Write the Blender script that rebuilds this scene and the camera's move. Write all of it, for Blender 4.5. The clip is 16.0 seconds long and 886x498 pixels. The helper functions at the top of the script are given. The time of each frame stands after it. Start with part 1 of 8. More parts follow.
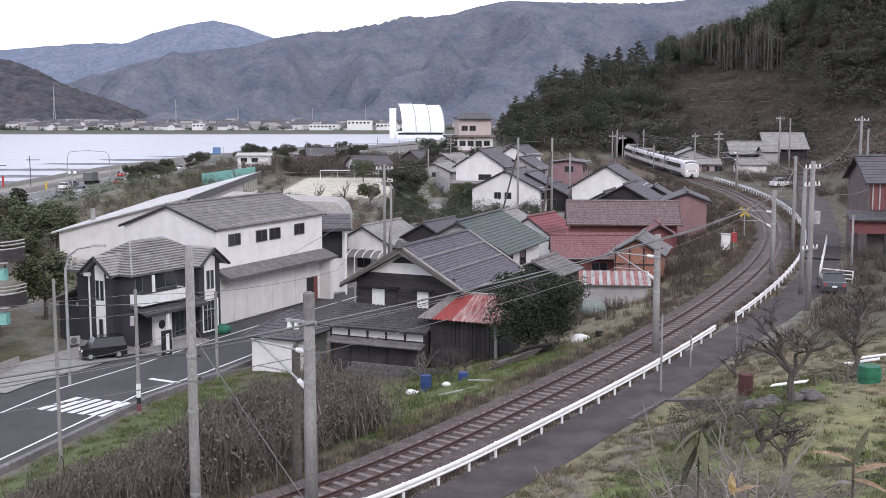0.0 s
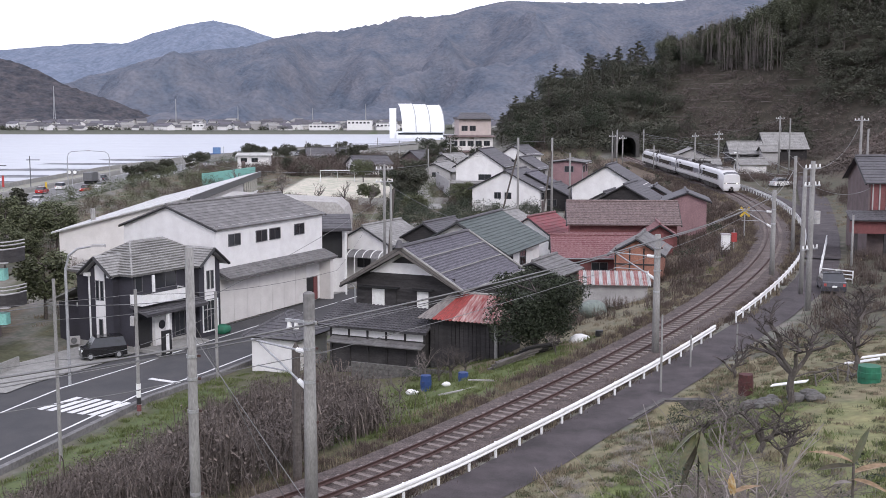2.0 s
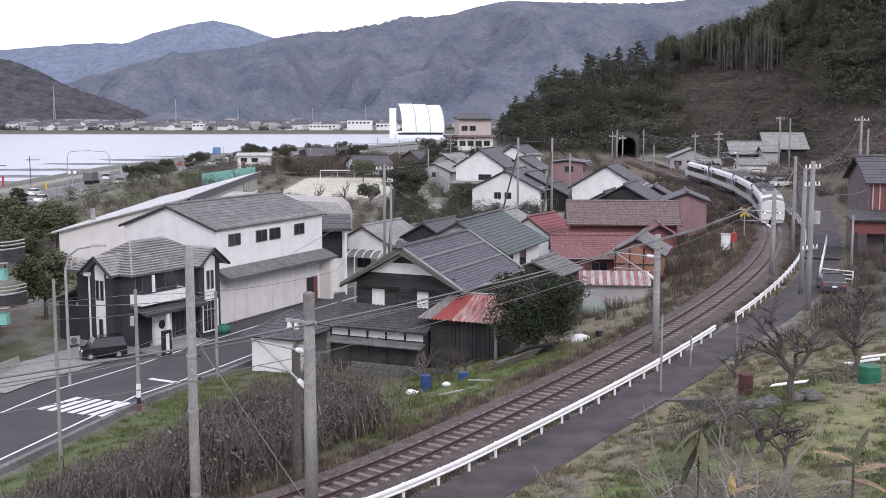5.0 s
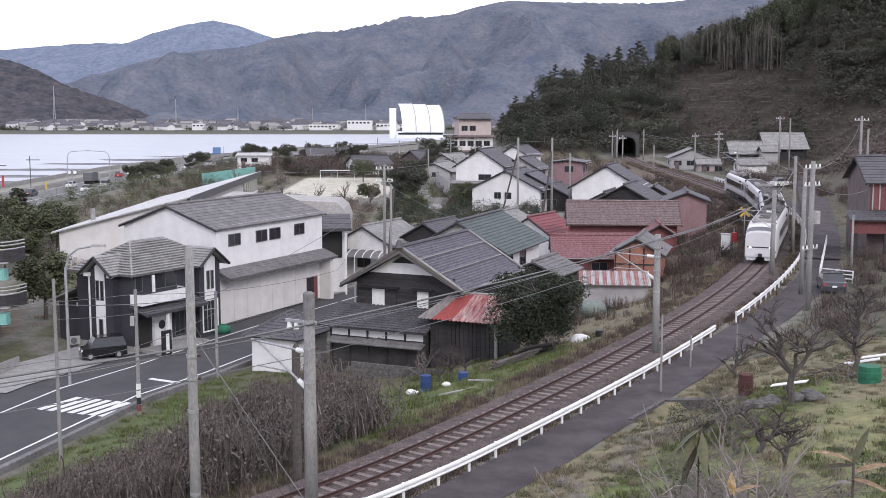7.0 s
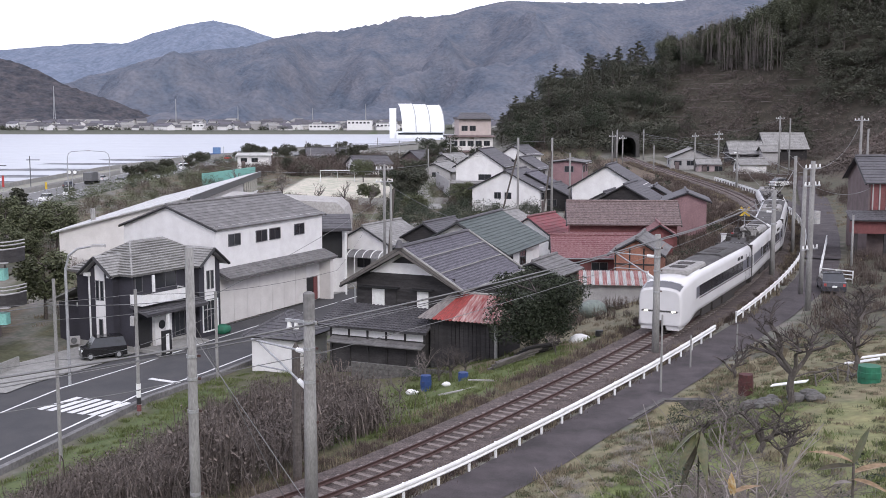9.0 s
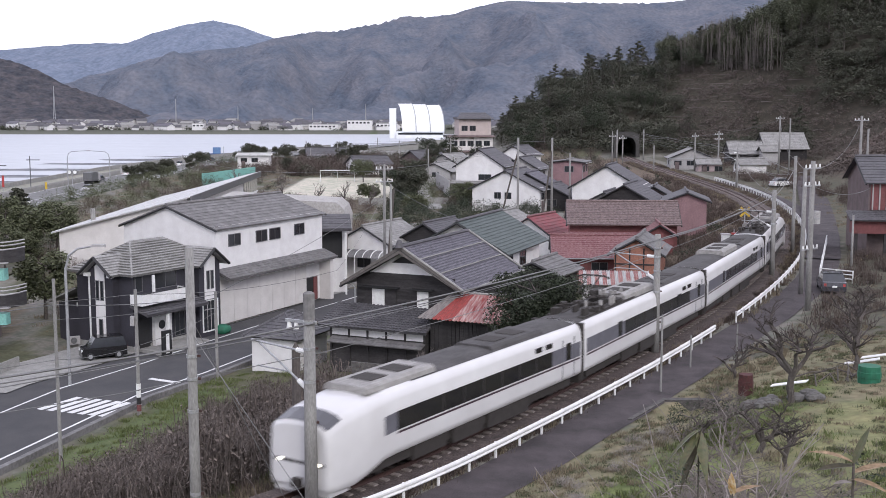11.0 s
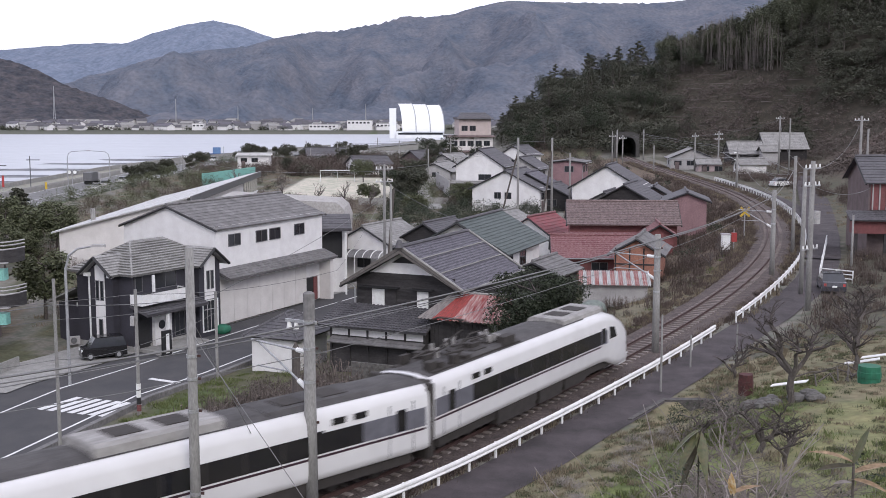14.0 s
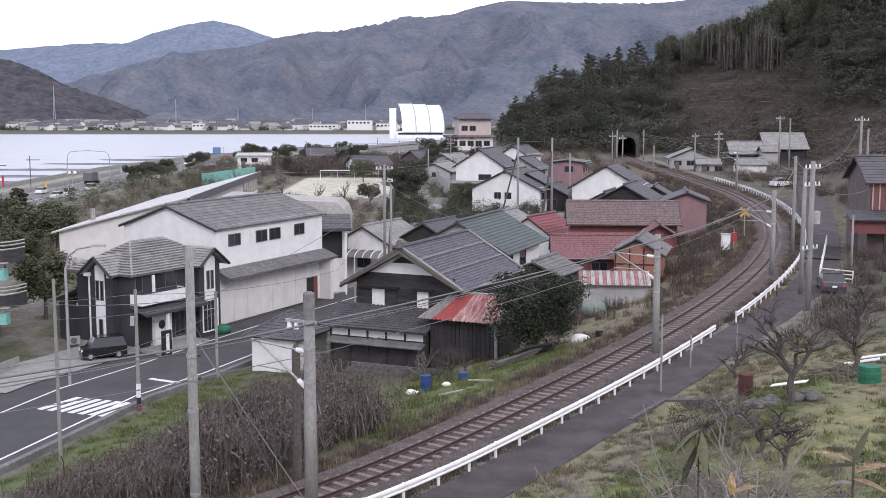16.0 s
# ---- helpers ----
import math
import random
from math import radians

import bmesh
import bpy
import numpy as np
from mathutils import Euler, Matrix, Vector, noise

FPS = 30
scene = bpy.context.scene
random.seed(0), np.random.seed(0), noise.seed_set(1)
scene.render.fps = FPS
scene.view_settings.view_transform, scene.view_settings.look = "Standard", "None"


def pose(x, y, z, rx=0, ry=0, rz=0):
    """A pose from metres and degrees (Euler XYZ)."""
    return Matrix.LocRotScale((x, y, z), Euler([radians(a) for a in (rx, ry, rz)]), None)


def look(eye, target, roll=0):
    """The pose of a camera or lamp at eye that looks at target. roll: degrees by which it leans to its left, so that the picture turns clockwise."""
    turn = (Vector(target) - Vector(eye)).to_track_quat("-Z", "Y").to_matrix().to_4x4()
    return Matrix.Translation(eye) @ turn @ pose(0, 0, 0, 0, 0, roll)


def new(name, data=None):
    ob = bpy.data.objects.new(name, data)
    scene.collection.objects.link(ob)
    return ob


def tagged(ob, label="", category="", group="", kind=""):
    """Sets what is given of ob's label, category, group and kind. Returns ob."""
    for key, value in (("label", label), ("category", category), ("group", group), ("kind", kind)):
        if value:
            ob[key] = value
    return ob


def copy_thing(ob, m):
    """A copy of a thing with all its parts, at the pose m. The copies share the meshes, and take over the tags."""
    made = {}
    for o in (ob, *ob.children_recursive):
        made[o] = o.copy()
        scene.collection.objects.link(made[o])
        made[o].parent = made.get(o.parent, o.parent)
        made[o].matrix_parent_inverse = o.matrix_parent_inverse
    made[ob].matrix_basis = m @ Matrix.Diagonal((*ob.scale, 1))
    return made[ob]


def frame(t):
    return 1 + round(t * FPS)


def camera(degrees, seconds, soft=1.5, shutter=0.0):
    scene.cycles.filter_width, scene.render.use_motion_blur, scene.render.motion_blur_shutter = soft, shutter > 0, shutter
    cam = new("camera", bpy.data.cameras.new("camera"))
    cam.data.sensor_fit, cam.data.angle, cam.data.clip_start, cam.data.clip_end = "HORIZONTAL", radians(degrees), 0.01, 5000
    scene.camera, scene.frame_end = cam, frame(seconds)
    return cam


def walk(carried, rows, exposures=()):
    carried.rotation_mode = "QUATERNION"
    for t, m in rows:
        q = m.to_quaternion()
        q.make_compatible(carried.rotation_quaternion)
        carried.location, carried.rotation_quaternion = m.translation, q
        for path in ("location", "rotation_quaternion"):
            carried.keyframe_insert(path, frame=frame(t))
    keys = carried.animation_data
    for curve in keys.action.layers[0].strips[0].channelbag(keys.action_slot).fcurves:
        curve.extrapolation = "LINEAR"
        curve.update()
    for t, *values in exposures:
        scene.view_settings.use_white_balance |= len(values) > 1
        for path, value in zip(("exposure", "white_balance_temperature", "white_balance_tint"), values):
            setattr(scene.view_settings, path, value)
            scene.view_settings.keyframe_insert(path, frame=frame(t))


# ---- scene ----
# camera: stands still on the hillside above the line
cam = camera(43.0, 16.0, soft=0.6, shutter=0.5)
EYE = (0.0, 0.0, 13.6)
CAM_POSE = pose(*EYE, 90 - 6.905, 0, 0)
walk(cam, [(0.0, CAM_POSE), (16.0, CAM_POSE)], [(0.0, 0.48), (9.2, 0.48), (11.0, 0.40), (11.4, 0.28), (14.8, 0.31), (15.5, 0.41), (16.0, 0.47)])

# light: bright overcast sky, soft weak sun
world = bpy.data.worlds.new("overcast_sky")
scene.world = world
world.use_nodes = True
wn = world.node_tree
wn.nodes.clear()
sky = wn.nodes.new("ShaderNodeTexSky")
sky.sky_type = "NISHITA"
sky.sun_disc = False
sky.sun_elevation = radians(38)
sky.sun_rotation = radians(157)
sky_soft = wn.nodes.new("ShaderNodeMixRGB")
sky_soft.inputs[0].default_value = 0.88
sky_soft.inputs[2].default_value = (6.6, 6.55, 7.7, 1)
sky_bg = wn.nodes.new("ShaderNodeBackground")
sky_bg.inputs[1].default_value = 0.15
sky_out = wn.nodes.new("ShaderNodeOutputWorld")
wn.links.new(sky.outputs[0], sky_soft.inputs[1])
wn.links.new(sky_soft.outputs[0], sky_bg.inputs[0])
wn.links.new(sky_bg.outputs[0], sky_out.inputs[0])

sun_data = bpy.data.lights.new("sun", "SUN")
sun_data.energy = 1.0
sun_data.angle = radians(18)
sun_data.color = (1.0, 0.96, 0.93)
sun = new("sun", sun_data)
sun.matrix_basis = look((45, -30, 75), (0, 80, 0))


# ---- materials ----
def mat(name, c1, c2=None, rough=0.8, metal=0.0, scale=6.0, fine=60.0, bump=0.15, stain=0.25, per_object=0.0, per_island=0.0, spec=0.4, coat=0.0, stretch=None, grain=0.2, relief=0.05):
    """Two-scale procedural surface: patches of c1 and c2, fine grain, bump."""
    m = bpy.data.materials.new(name)
    m.use_nodes = True
    nt = m.node_tree
    bs = nt.nodes["Principled BSDF"]
    c2 = c2 or tuple(v * (1 - stain) for v in c1)
    tc = nt.nodes.new("ShaderNodeTexCoord")
    mp = nt.nodes.new("ShaderNodeMapping")
    if stretch:
        mp.inputs["Scale"].default_value = stretch
    nt.links.new(tc.outputs["Object"], mp.inputs[0])
    n1 = nt.nodes.new("ShaderNodeTexNoise")
    n1.inputs["Scale"].default_value = 1.0 / max(scale, 1e-4) * 4
    n1.inputs["Detail"].default_value = 6
    n1.inputs["Roughness"].default_value = 0.65
    n2 = nt.nodes.new("ShaderNodeTexNoise")
    n2.inputs["Scale"].default_value = fine
    n2.inputs["Detail"].default_value = 3
    for n in (n1, n2):
        nt.links.new(mp.outputs[0], n.inputs["Vector"])
    ramp = nt.nodes.new("ShaderNodeMapRange")
    ramp.inputs[1].default_value = 0.35
    ramp.inputs[2].default_value = 0.65
    nt.links.new(n1.outputs[0], ramp.inputs[0])
    mix = nt.nodes.new("ShaderNodeMixRGB")
    mix.inputs[1].default_value = (*c1, 1)
    mix.inputs[2].default_value = (*c2, 1)
    nt.links.new(ramp.outputs[0], mix.inputs[0])
    gr = nt.nodes.new("ShaderNodeMapRange")
    gr.inputs[1].default_value = 0.3
    gr.inputs[2].default_value = 0.7
    gr.inputs[3].default_value = 1 - grain
    gr.inputs[4].default_value = 1 + grain
    nt.links.new(n2.outputs[0], gr.inputs[0])
    hv = nt.nodes.new("ShaderNodeHueSaturation")
    nt.links.new(mix.outputs[0], hv.inputs["Color"])
    last = gr.outputs[0]
    if per_object or per_island:
        src = nt.nodes.new("ShaderNodeObjectInfo" if per_object else "ShaderNodeNewGeometry")
        amount = per_object or per_island
        mr = nt.nodes.new("ShaderNodeMapRange")
        mr.inputs[3].default_value = 1 - amount
        mr.inputs[4].default_value = 1 + amount
        nt.links.new(src.outputs["Random" if per_object else "Random Per Island"], mr.inputs[0])
        mu = nt.nodes.new("ShaderNodeMath")
        mu.operation = "MULTIPLY"
        nt.links.new(last, mu.inputs[0])
        nt.links.new(mr.outputs[0], mu.inputs[1])
        last = mu.outputs[0]
    nt.links.new(last, hv.inputs["Value"])
    nt.links.new(hv.outputs[0], bs.inputs["Base Color"])
    bs.inputs["Roughness"].default_value = rough
    bs.inputs["Metallic"].default_value = metal
    bs.inputs["Specular IOR Level"].default_value = spec
    bs.inputs["Coat Weight"].default_value = coat
    if bump:
        bp = nt.nodes.new("ShaderNodeBump")
        bp.inputs["Strength"].default_value = bump
        bp.inputs["Distance"].default_value = relief
        nt.links.new(n2.outputs[0], bp.inputs["Height"])
        nt.links.new(bp.outputs[0], bs.inputs["Normal"])
    return m


M_ground = mat("weedy_soil", (0.085, 0.075, 0.05), (0.07, 0.085, 0.035), 0.95, scale=7, fine=2.5, bump=0.6)
_nt = M_ground.node_tree
_at = _nt.nodes.new("ShaderNodeVertexColor")
_at.layer_name = "soil"
_mx = next(n for n in _nt.nodes if n.type == "MIX_RGB")
_mul = _nt.nodes.new("ShaderNodeMixRGB")
_mul.blend_type = "MULTIPLY"
_mul.inputs[0].default_value = 1.0
_mx.inputs[1].default_value, _mx.inputs[2].default_value = (1.25, 1.2, 1.1, 1), (0.75, 0.85, 0.7, 1)
_hs = next(n for n in _nt.nodes if n.type == "HUE_SAT")
_nt.links.new(_at.outputs[0], _mul.inputs[1])
_nt.links.new(_mx.outputs[0], _mul.inputs[2])
_nt.links.new(_mul.outputs[0], _hs.inputs["Color"])
M_asphalt = mat("asphalt", (0.055, 0.055, 0.06), (0.075, 0.073, 0.075), 0.9, scale=9, fine=40, bump=0.15)
M_lane = mat("old_asphalt", (0.082, 0.069, 0.073), (0.04, 0.034, 0.036), 0.9, scale=7, fine=30, bump=0.2)
M_paint = mat("road_paint", (0.75, 0.75, 0.75), (0.6, 0.6, 0.6), 0.7, scale=1.5, fine=20, bump=0.05, grain=0.06)
M_ballast = mat("ballast", (0.12, 0.095, 0.088), (0.058, 0.046, 0.044), 0.95, scale=2.4, fine=11, bump=0.9, grain=0.45)
M_rail = mat("rusty_rail", (0.085, 0.048, 0.042), (0.06, 0.036, 0.034), 0.6, 0.3, scale=2, fine=30)
M_sleeper = mat("concrete_sleeper", (0.27, 0.235, 0.22), (0.16, 0.13, 0.12), 0.9, scale=1.5, fine=25, per_object=0.15)
M_white = mat("white_paint", (0.82, 0.82, 0.82), (0.7, 0.7, 0.69), 0.5, scale=2, fine=15, bump=0.05, grain=0.06)
M_concrete = mat("concrete", (0.33, 0.325, 0.31), (0.24, 0.235, 0.225), 0.9, scale=3, fine=20, bump=0.2)
M_pole = mat("pole_concrete", (0.30, 0.295, 0.285), (0.2, 0.195, 0.19), 0.9, scale=2.5, fine=25, bump=0.15, stretch=(1, 1, 0.25))
M_steel = mat("galvanised_steel", (0.42, 0.43, 0.44), (0.33, 0.33, 0.34), 0.5, 0.5, scale=1.5, fine=20, bump=0.05)
M_wire = mat("wire", (0.2, 0.2, 0.2), (0.15, 0.15, 0.15), 0.6, 0.3, bump=0)
M_wallwhite = mat("white_render_wall", (0.77, 0.76, 0.76), (0.67, 0.655, 0.655), 0.85, scale=5, fine=14, bump=0.08, grain=0.06)
M_panel = mat("cream_panel_wall", (0.69, 0.665, 0.65), (0.6, 0.575, 0.56), 0.8, scale=5, fine=10, bump=0.06, grain=0.06)
M_wallgrey = mat("grey_wall", (0.42, 0.41, 0.41), (0.33, 0.32, 0.32), 0.85, scale=5, fine=14)
M_dark = mat("dark_charcoal_siding", (0.045, 0.043, 0.055), (0.035, 0.034, 0.042), 0.7, scale=4, fine=12, bump=0.1)
M_wood = mat("weathered_dark_boards", (0.05, 0.046, 0.047), (0.03, 0.028, 0.029), 0.85, scale=2, fine=10, bump=0.3, per_object=0.2, stretch=(0.5, 0.5, 2))
M_brownwall = mat("brown_wall", (0.16, 0.125, 0.125), (0.11, 0.085, 0.085), 0.85, scale=4, fine=12)
M_redwall = mat("red_tin_wall", (0.20, 0.07, 0.072), (0.14, 0.055, 0.055), 0.75, scale=4, fine=9, per_object=0.1)
M_mauve = mat("mauve_tin_wall", (0.29, 0.18, 0.19), (0.23, 0.14, 0.15), 0.75, scale=4, fine=9)
M_orange = mat("orange_clay_wall", (0.36, 0.17, 0.12), (0.27, 0.13, 0.1), 0.85, scale=3, fine=9)
M_tile = mat("grey_roof_tile", (0.105, 0.10, 0.108), (0.07, 0.068, 0.075), 0.65, scale=3, fine=6, bump=0.2, per_island=0.12)
M_tilelight = mat("light_grey_slate_roof", (0.30, 0.295, 0.285), (0.2, 0.195, 0.19), 0.7, scale=4, fine=6, bump=0.15)
M_tileblue = mat("blue_grey_roof_tile", (0.125, 0.118, 0.14), (0.072, 0.068, 0.082), 0.6, scale=1.4, fine=5, bump=0.3, per_island=0.1, grain=0.4)
M_tilegreen = mat("green_grey_tin_roof", (0.075, 0.095, 0.09), (0.055, 0.07, 0.066), 0.6, scale=4, fine=6, bump=0.1)
M_tilered = mat("faded_red_tile", (0.165, 0.055, 0.062), (0.20, 0.115, 0.115), 0.6, scale=0.8, fine=5, bump=0.3, per_island=0.12)
M_tilefaded = mat("faded_grey_red_tile", (0.20, 0.15, 0.145), (0.13, 0.095, 0.093), 0.65, scale=1.5, fine=5, bump=0.3, per_island=0.12, grain=0.35)
M_tinred = mat("red_tin_roof", (0.23, 0.05, 0.06), (0.17, 0.055, 0.06), 0.6, scale=4, fine=6)
M_rustred = mat("faded_red_corrugated_tin", (0.30, 0.06, 0.055), (0.40, 0.33, 0.31), 0.65, scale=1.0, fine=4, bump=0.15, stretch=(0.22, 1.5, 0.22))
M_whitetin = mat("bare_white_tin_roof", (0.55, 0.55, 0.55), (0.42, 0.42, 0.41), 0.6, 0.1, scale=6, fine=4)
M_felt = mat("weathered_felt_roof", (0.2, 0.195, 0.195), (0.13, 0.125, 0.125), 0.9, scale=4, fine=5, bump=0.2)
M_black = mat("black_trim", (0.025, 0.025, 0.028), (0.02, 0.02, 0.02), 0.6, scale=2, fine=10)
M_glass = mat("dark_window_glass", (0.035, 0.038, 0.045), (0.025, 0.027, 0.03), 0.08, scale=2, fine=2, bump=0.02, spec=0.6, grain=0.06)
M_curtain = mat("white_shutter_board", (0.72, 0.72, 0.7), (0.6, 0.6, 0.58), 0.8, scale=1.5, fine=10, grain=0.06)
M_frame = mat("window_frame_alu", (0.16, 0.16, 0.17), (0.13, 0.13, 0.13), 0.5, 0.3, scale=1, fine=10, bump=0)
M_bark = mat("bark", (0.12, 0.105, 0.095), (0.08, 0.07, 0.065), 0.95, scale=0.8, fine=12, bump=0.5)
M_twig = mat("grey_twigs", (0.17, 0.15, 0.14), (0.12, 0.10, 0.095), 0.95, scale=1, fine=10, bump=0)
M_pine = mat("evergreen_leaves", (0.06, 0.069, 0.047), (0.082, 0.08, 0.06), 0.8, scale=4, fine=3, bump=0, per_island=0.35)
M_olive = mat("dull_olive_leaves", (0.08, 0.095, 0.048), (0.10, 0.105, 0.06), 0.8, scale=2, fine=4, bump=0, per_island=0.35)
M_leaf = mat("broadleaf_evergreen", (0.024, 0.034, 0.018), (0.038, 0.046, 0.026), 0.75, scale=1.5, fine=4, bump=0, per_island=0.4)
M_bamboo = mat("bamboo_leaves", (0.085, 0.094, 0.058), (0.065, 0.07, 0.045), 0.8, scale=4, fine=3, bump=0, per_island=0.3)
M_thicket = mat("dry_thicket", (0.15, 0.124, 0.11), (0.072, 0.06, 0.055), 0.95, scale=2, fine=5, bump=0, per_island=0.4)
M_brush = mat("dry_brown_brush", (0.12, 0.092, 0.08), (0.075, 0.058, 0.05), 0.95, scale=2, fine=5, bump=0, per_island=0.35)
M_grass = mat("fresh_grass", (0.095, 0.128, 0.04), (0.12, 0.13, 0.055), 0.9, scale=2, fine=4, bump=0, per_island=0.3)
M_drygrass = mat("dry_grass", (0.23, 0.19, 0.135), (0.16, 0.135, 0.095), 0.95, scale=2, fine=4, bump=0, per_island=0.3)


# ---- mesh building ----
class Mesh:
    """Collects faces, then becomes one mesh."""

    def __init__(self):
        self.v, self.f = [], []

    def quad(self, *p):
        i = len(self.v)
        self.v += [tuple(q) for q in p]
        self.f.append(tuple(range(i, i + len(p))))

    def box(self, x0, x1, y0, y1, z0, z1, m=None):
        c = [Vector((x, y, z)) for z in (z0, z1) for x, y in ((x0, y0), (x1, y0), (x1, y1), (x0, y1))]
        if m:
            c = [m @ p for p in c]
        i = len(self.v)
        self.v += [tuple(p) for p in c]
        self.f += [tuple(i + k for k in q) for q in ((3, 2, 1, 0), (4, 5, 6, 7), (0, 1, 5, 4), (1, 2, 6, 5), (2, 3, 7, 6), (3, 0, 4, 7))]
        return self

    def tube(self, pts, radii, n=8, caps=True):
        pts = [Vector(p) for p in pts]
        if not hasattr(radii, "__len__"):
            radii = [radii] * len(pts)
        rings = []
        for k, p in enumerate(pts):
            d = (pts[min(k + 1, len(pts) - 1)] - pts[max(k - 1, 0)]).normalized()
            a = d.orthogonal().normalized() if abs(d.z) < 0.99 else Vector((1, 0, 0))
            if abs(d.z) < 0.99:
                a = Vector((0, 0, 1)).cross(d).normalized()
            b = d.cross(a)
            i = len(self.v)
            for j in range(n):
                t = 2 * math.pi * j / n
                self.v.append(tuple(p + (a * math.cos(t) + b * math.sin(t)) * radii[k]))
            rings.append(i)
        for r0, r1 in zip(rings, rings[1:]):
            for j in range(n):
                self.f.append((r0 + j, r0 + (j + 1) % n, r1 + (j + 1) % n, r1 + j))
        if caps:
            self.f.append(tuple(rings[0] + j for j in reversed(range(n))))
            self.f.append(tuple(rings[-1] + j for j in range(n)))
        return self

    def prism(self, poly, axis, t0, t1):
        """Extrude a polygon of (a, b) along an axis from t0 to t1."""
        def at(a, b, t):
            return {"x": (t, a, b), "y": (a, t, b), "z": (a, b, t)}[axis]
        i, n = len(self.v), len(poly)
        self.v += [at(a, b, t0) for a, b in poly] + [at(a, b, t1) for a, b in poly]
        self.f.append(tuple(range(i, i + n)))
        self.f.append(tuple(range(i + 2 * n - 1, i + n - 1, -1)))
        for k in range(n):
            k2 = (k + 1) % n
            self.f.append((i + k, i + n + k, i + n + k2, i + k2))
        return self

    def slope(self, a, b, c, d, courses=12, cols=0, step=0.03, thick=0.12, wave=0.03):
        """A roof slope from ridge a-b to eave d-c, in stepped courses with ribs, and its underside."""
        a, b, c, d = (Vector(p) for p in (a, b, c, d))
        nrm = (b - a if (b - a).length > 0.01 else c - d).cross(d - a).normalized()
        if nrm.z < 0:
            nrm = -nrm
        n = max(1, round(cols * max((b - a).length, (c - d).length))) if cols else 1
        us = [(j / n + w * 0.5 / n, wave * w) for j in range(n + 1) for w in ((0, 1) if cols and j < n else (0,))]
        rows = [(0.0, 0.0)]
        for k in range(courses):
            rows += [((k + 1) / courses, step), ((k + 1) / courses, -0.005)]
        i, m = len(self.v), len(us)
        for t, up in rows:
            l, r = a.lerp(d, t), b.lerp(c, t)
            self.v += [tuple(l.lerp(r, u) + nrm * (h + up)) for u, h in us]
        for k in range(len(rows) - 1):
            for j in range(m - 1):
                p = i + k * m + j
                self.f.append((p, p + m, p + m + 1, p + 1))
        e = -nrm * thick
        self.quad(d + e, c + e, b + e, a + e)
        self.quad(d, c, c + e, d + e)
        self.quad(a, d, d + e, a + e)
        self.quad(c, b, b + e, c + e)
        return self

    def data(self, name, material, smooth=False):
        me = bpy.data.meshes.new(name)
        me.from_pydata(self.v, [], self.f)
        me.materials.append(material)
        if smooth:
            me.polygons.foreach_set("use_smooth", [True] * len(me.polygons))
        me.update()
        return me


def part(name, mesh, material, parent, label="", smooth=False, m=None):
    """One mesh object under a thing or part; mesh may be shared data."""
    data = mesh.data(name, material, smooth) if isinstance(mesh, Mesh) else mesh
    ob = new(name, data)
    ob.parent = parent
    if m is not None:
        ob.matrix_basis = m
    return tagged(ob, label)


def thing(name, m, label, category, group="", kind="", mesh=None, material=None, smooth=False):
    """A top-level thing: an Empty at its base, or a single mesh."""
    ob = new(name, mesh.data(name, material, smooth) if mesh else None)
    ob.matrix_basis = m
    return tagged(ob, label, category, group, kind)


# ---- the railway line ----
KNOTS_S = [-110, -20, 0, 30, 60, 90, 120, 150, 180, 220, 300, 420]
KNOTS_H = [19, 37, 57.5, 61.3, 67.5, 74.8, 81.3, 87.8, 90.2, 88.7, 86.6, 86.6]
LINE_S = np.arange(-110.0, 331.0, 1.0)
_h = np.radians(np.interp(LINE_S, KNOTS_S, KNOTS_H))
_mid = (_h[1:] + _h[:-1]) / 2
LINE_X = np.concatenate([[0], np.cumsum(np.cos(_mid))])
LINE_Y = np.concatenate([[0], np.cumsum(np.sin(_mid))])
LINE_X += -0.81 - LINE_X[110]
LINE_Y += 44.68 - LINE_Y[110]


def grade(y):
    return 0.009 * np.maximum(0, np.asarray(y, float) - 60)


def line_at(s, right=0.0):
    """Point of the line at arc length s, moved to its right; and its heading."""
    x, y, h = np.interp(s, LINE_S, LINE_X), np.interp(s, LINE_S, LINE_Y), np.interp(s, LINE_S, _h)
    return float(x + right * np.sin(h)), float(y - right * np.cos(h)), float(grade(y)), float(h)


# ---- terrain ----
def smooth01(t):
    t = np.clip(t, 0, 1)
    return t * t * (3 - 2 * t)


def lateral(x, y):
    """Signed distance to the right of the line, and the arc length."""
    x, y = np.asarray(x, float), np.asarray(y, float)
    out, arc = np.empty(x.shape), np.empty(x.shape)
    sx, sy = LINE_X[::2], LINE_Y[::2]
    hx, hy = np.cos(_h[::2]), np.sin(_h[::2])
    fx, fy = x.ravel(), y.ravel()
    o, ar = out.ravel(), arc.ravel()
    for k in range(0, len(fx), 20000):
        dx, dy = fx[k:k + 20000, None] - sx, fy[k:k + 20000, None] - sy
        i = np.argmin(dx * dx + dy * dy, axis=1)
        r = np.arange(len(i))
        ex, ey = dx[r, i], dy[r, i]
        side = ex * hy[i] - ey * hx[i]
        along = ex * hx[i] + ey * hy[i]
        end = (i == 0) | (i == len(sx) - 1)
        o[k:k + 20000] = np.where(end, side, np.sign(side) * np.hypot(ex, ey))
        ar[k:k + 20000] = LINE_S[::2][i] + along
    return o.reshape(x.shape), ar.reshape(x.shape)


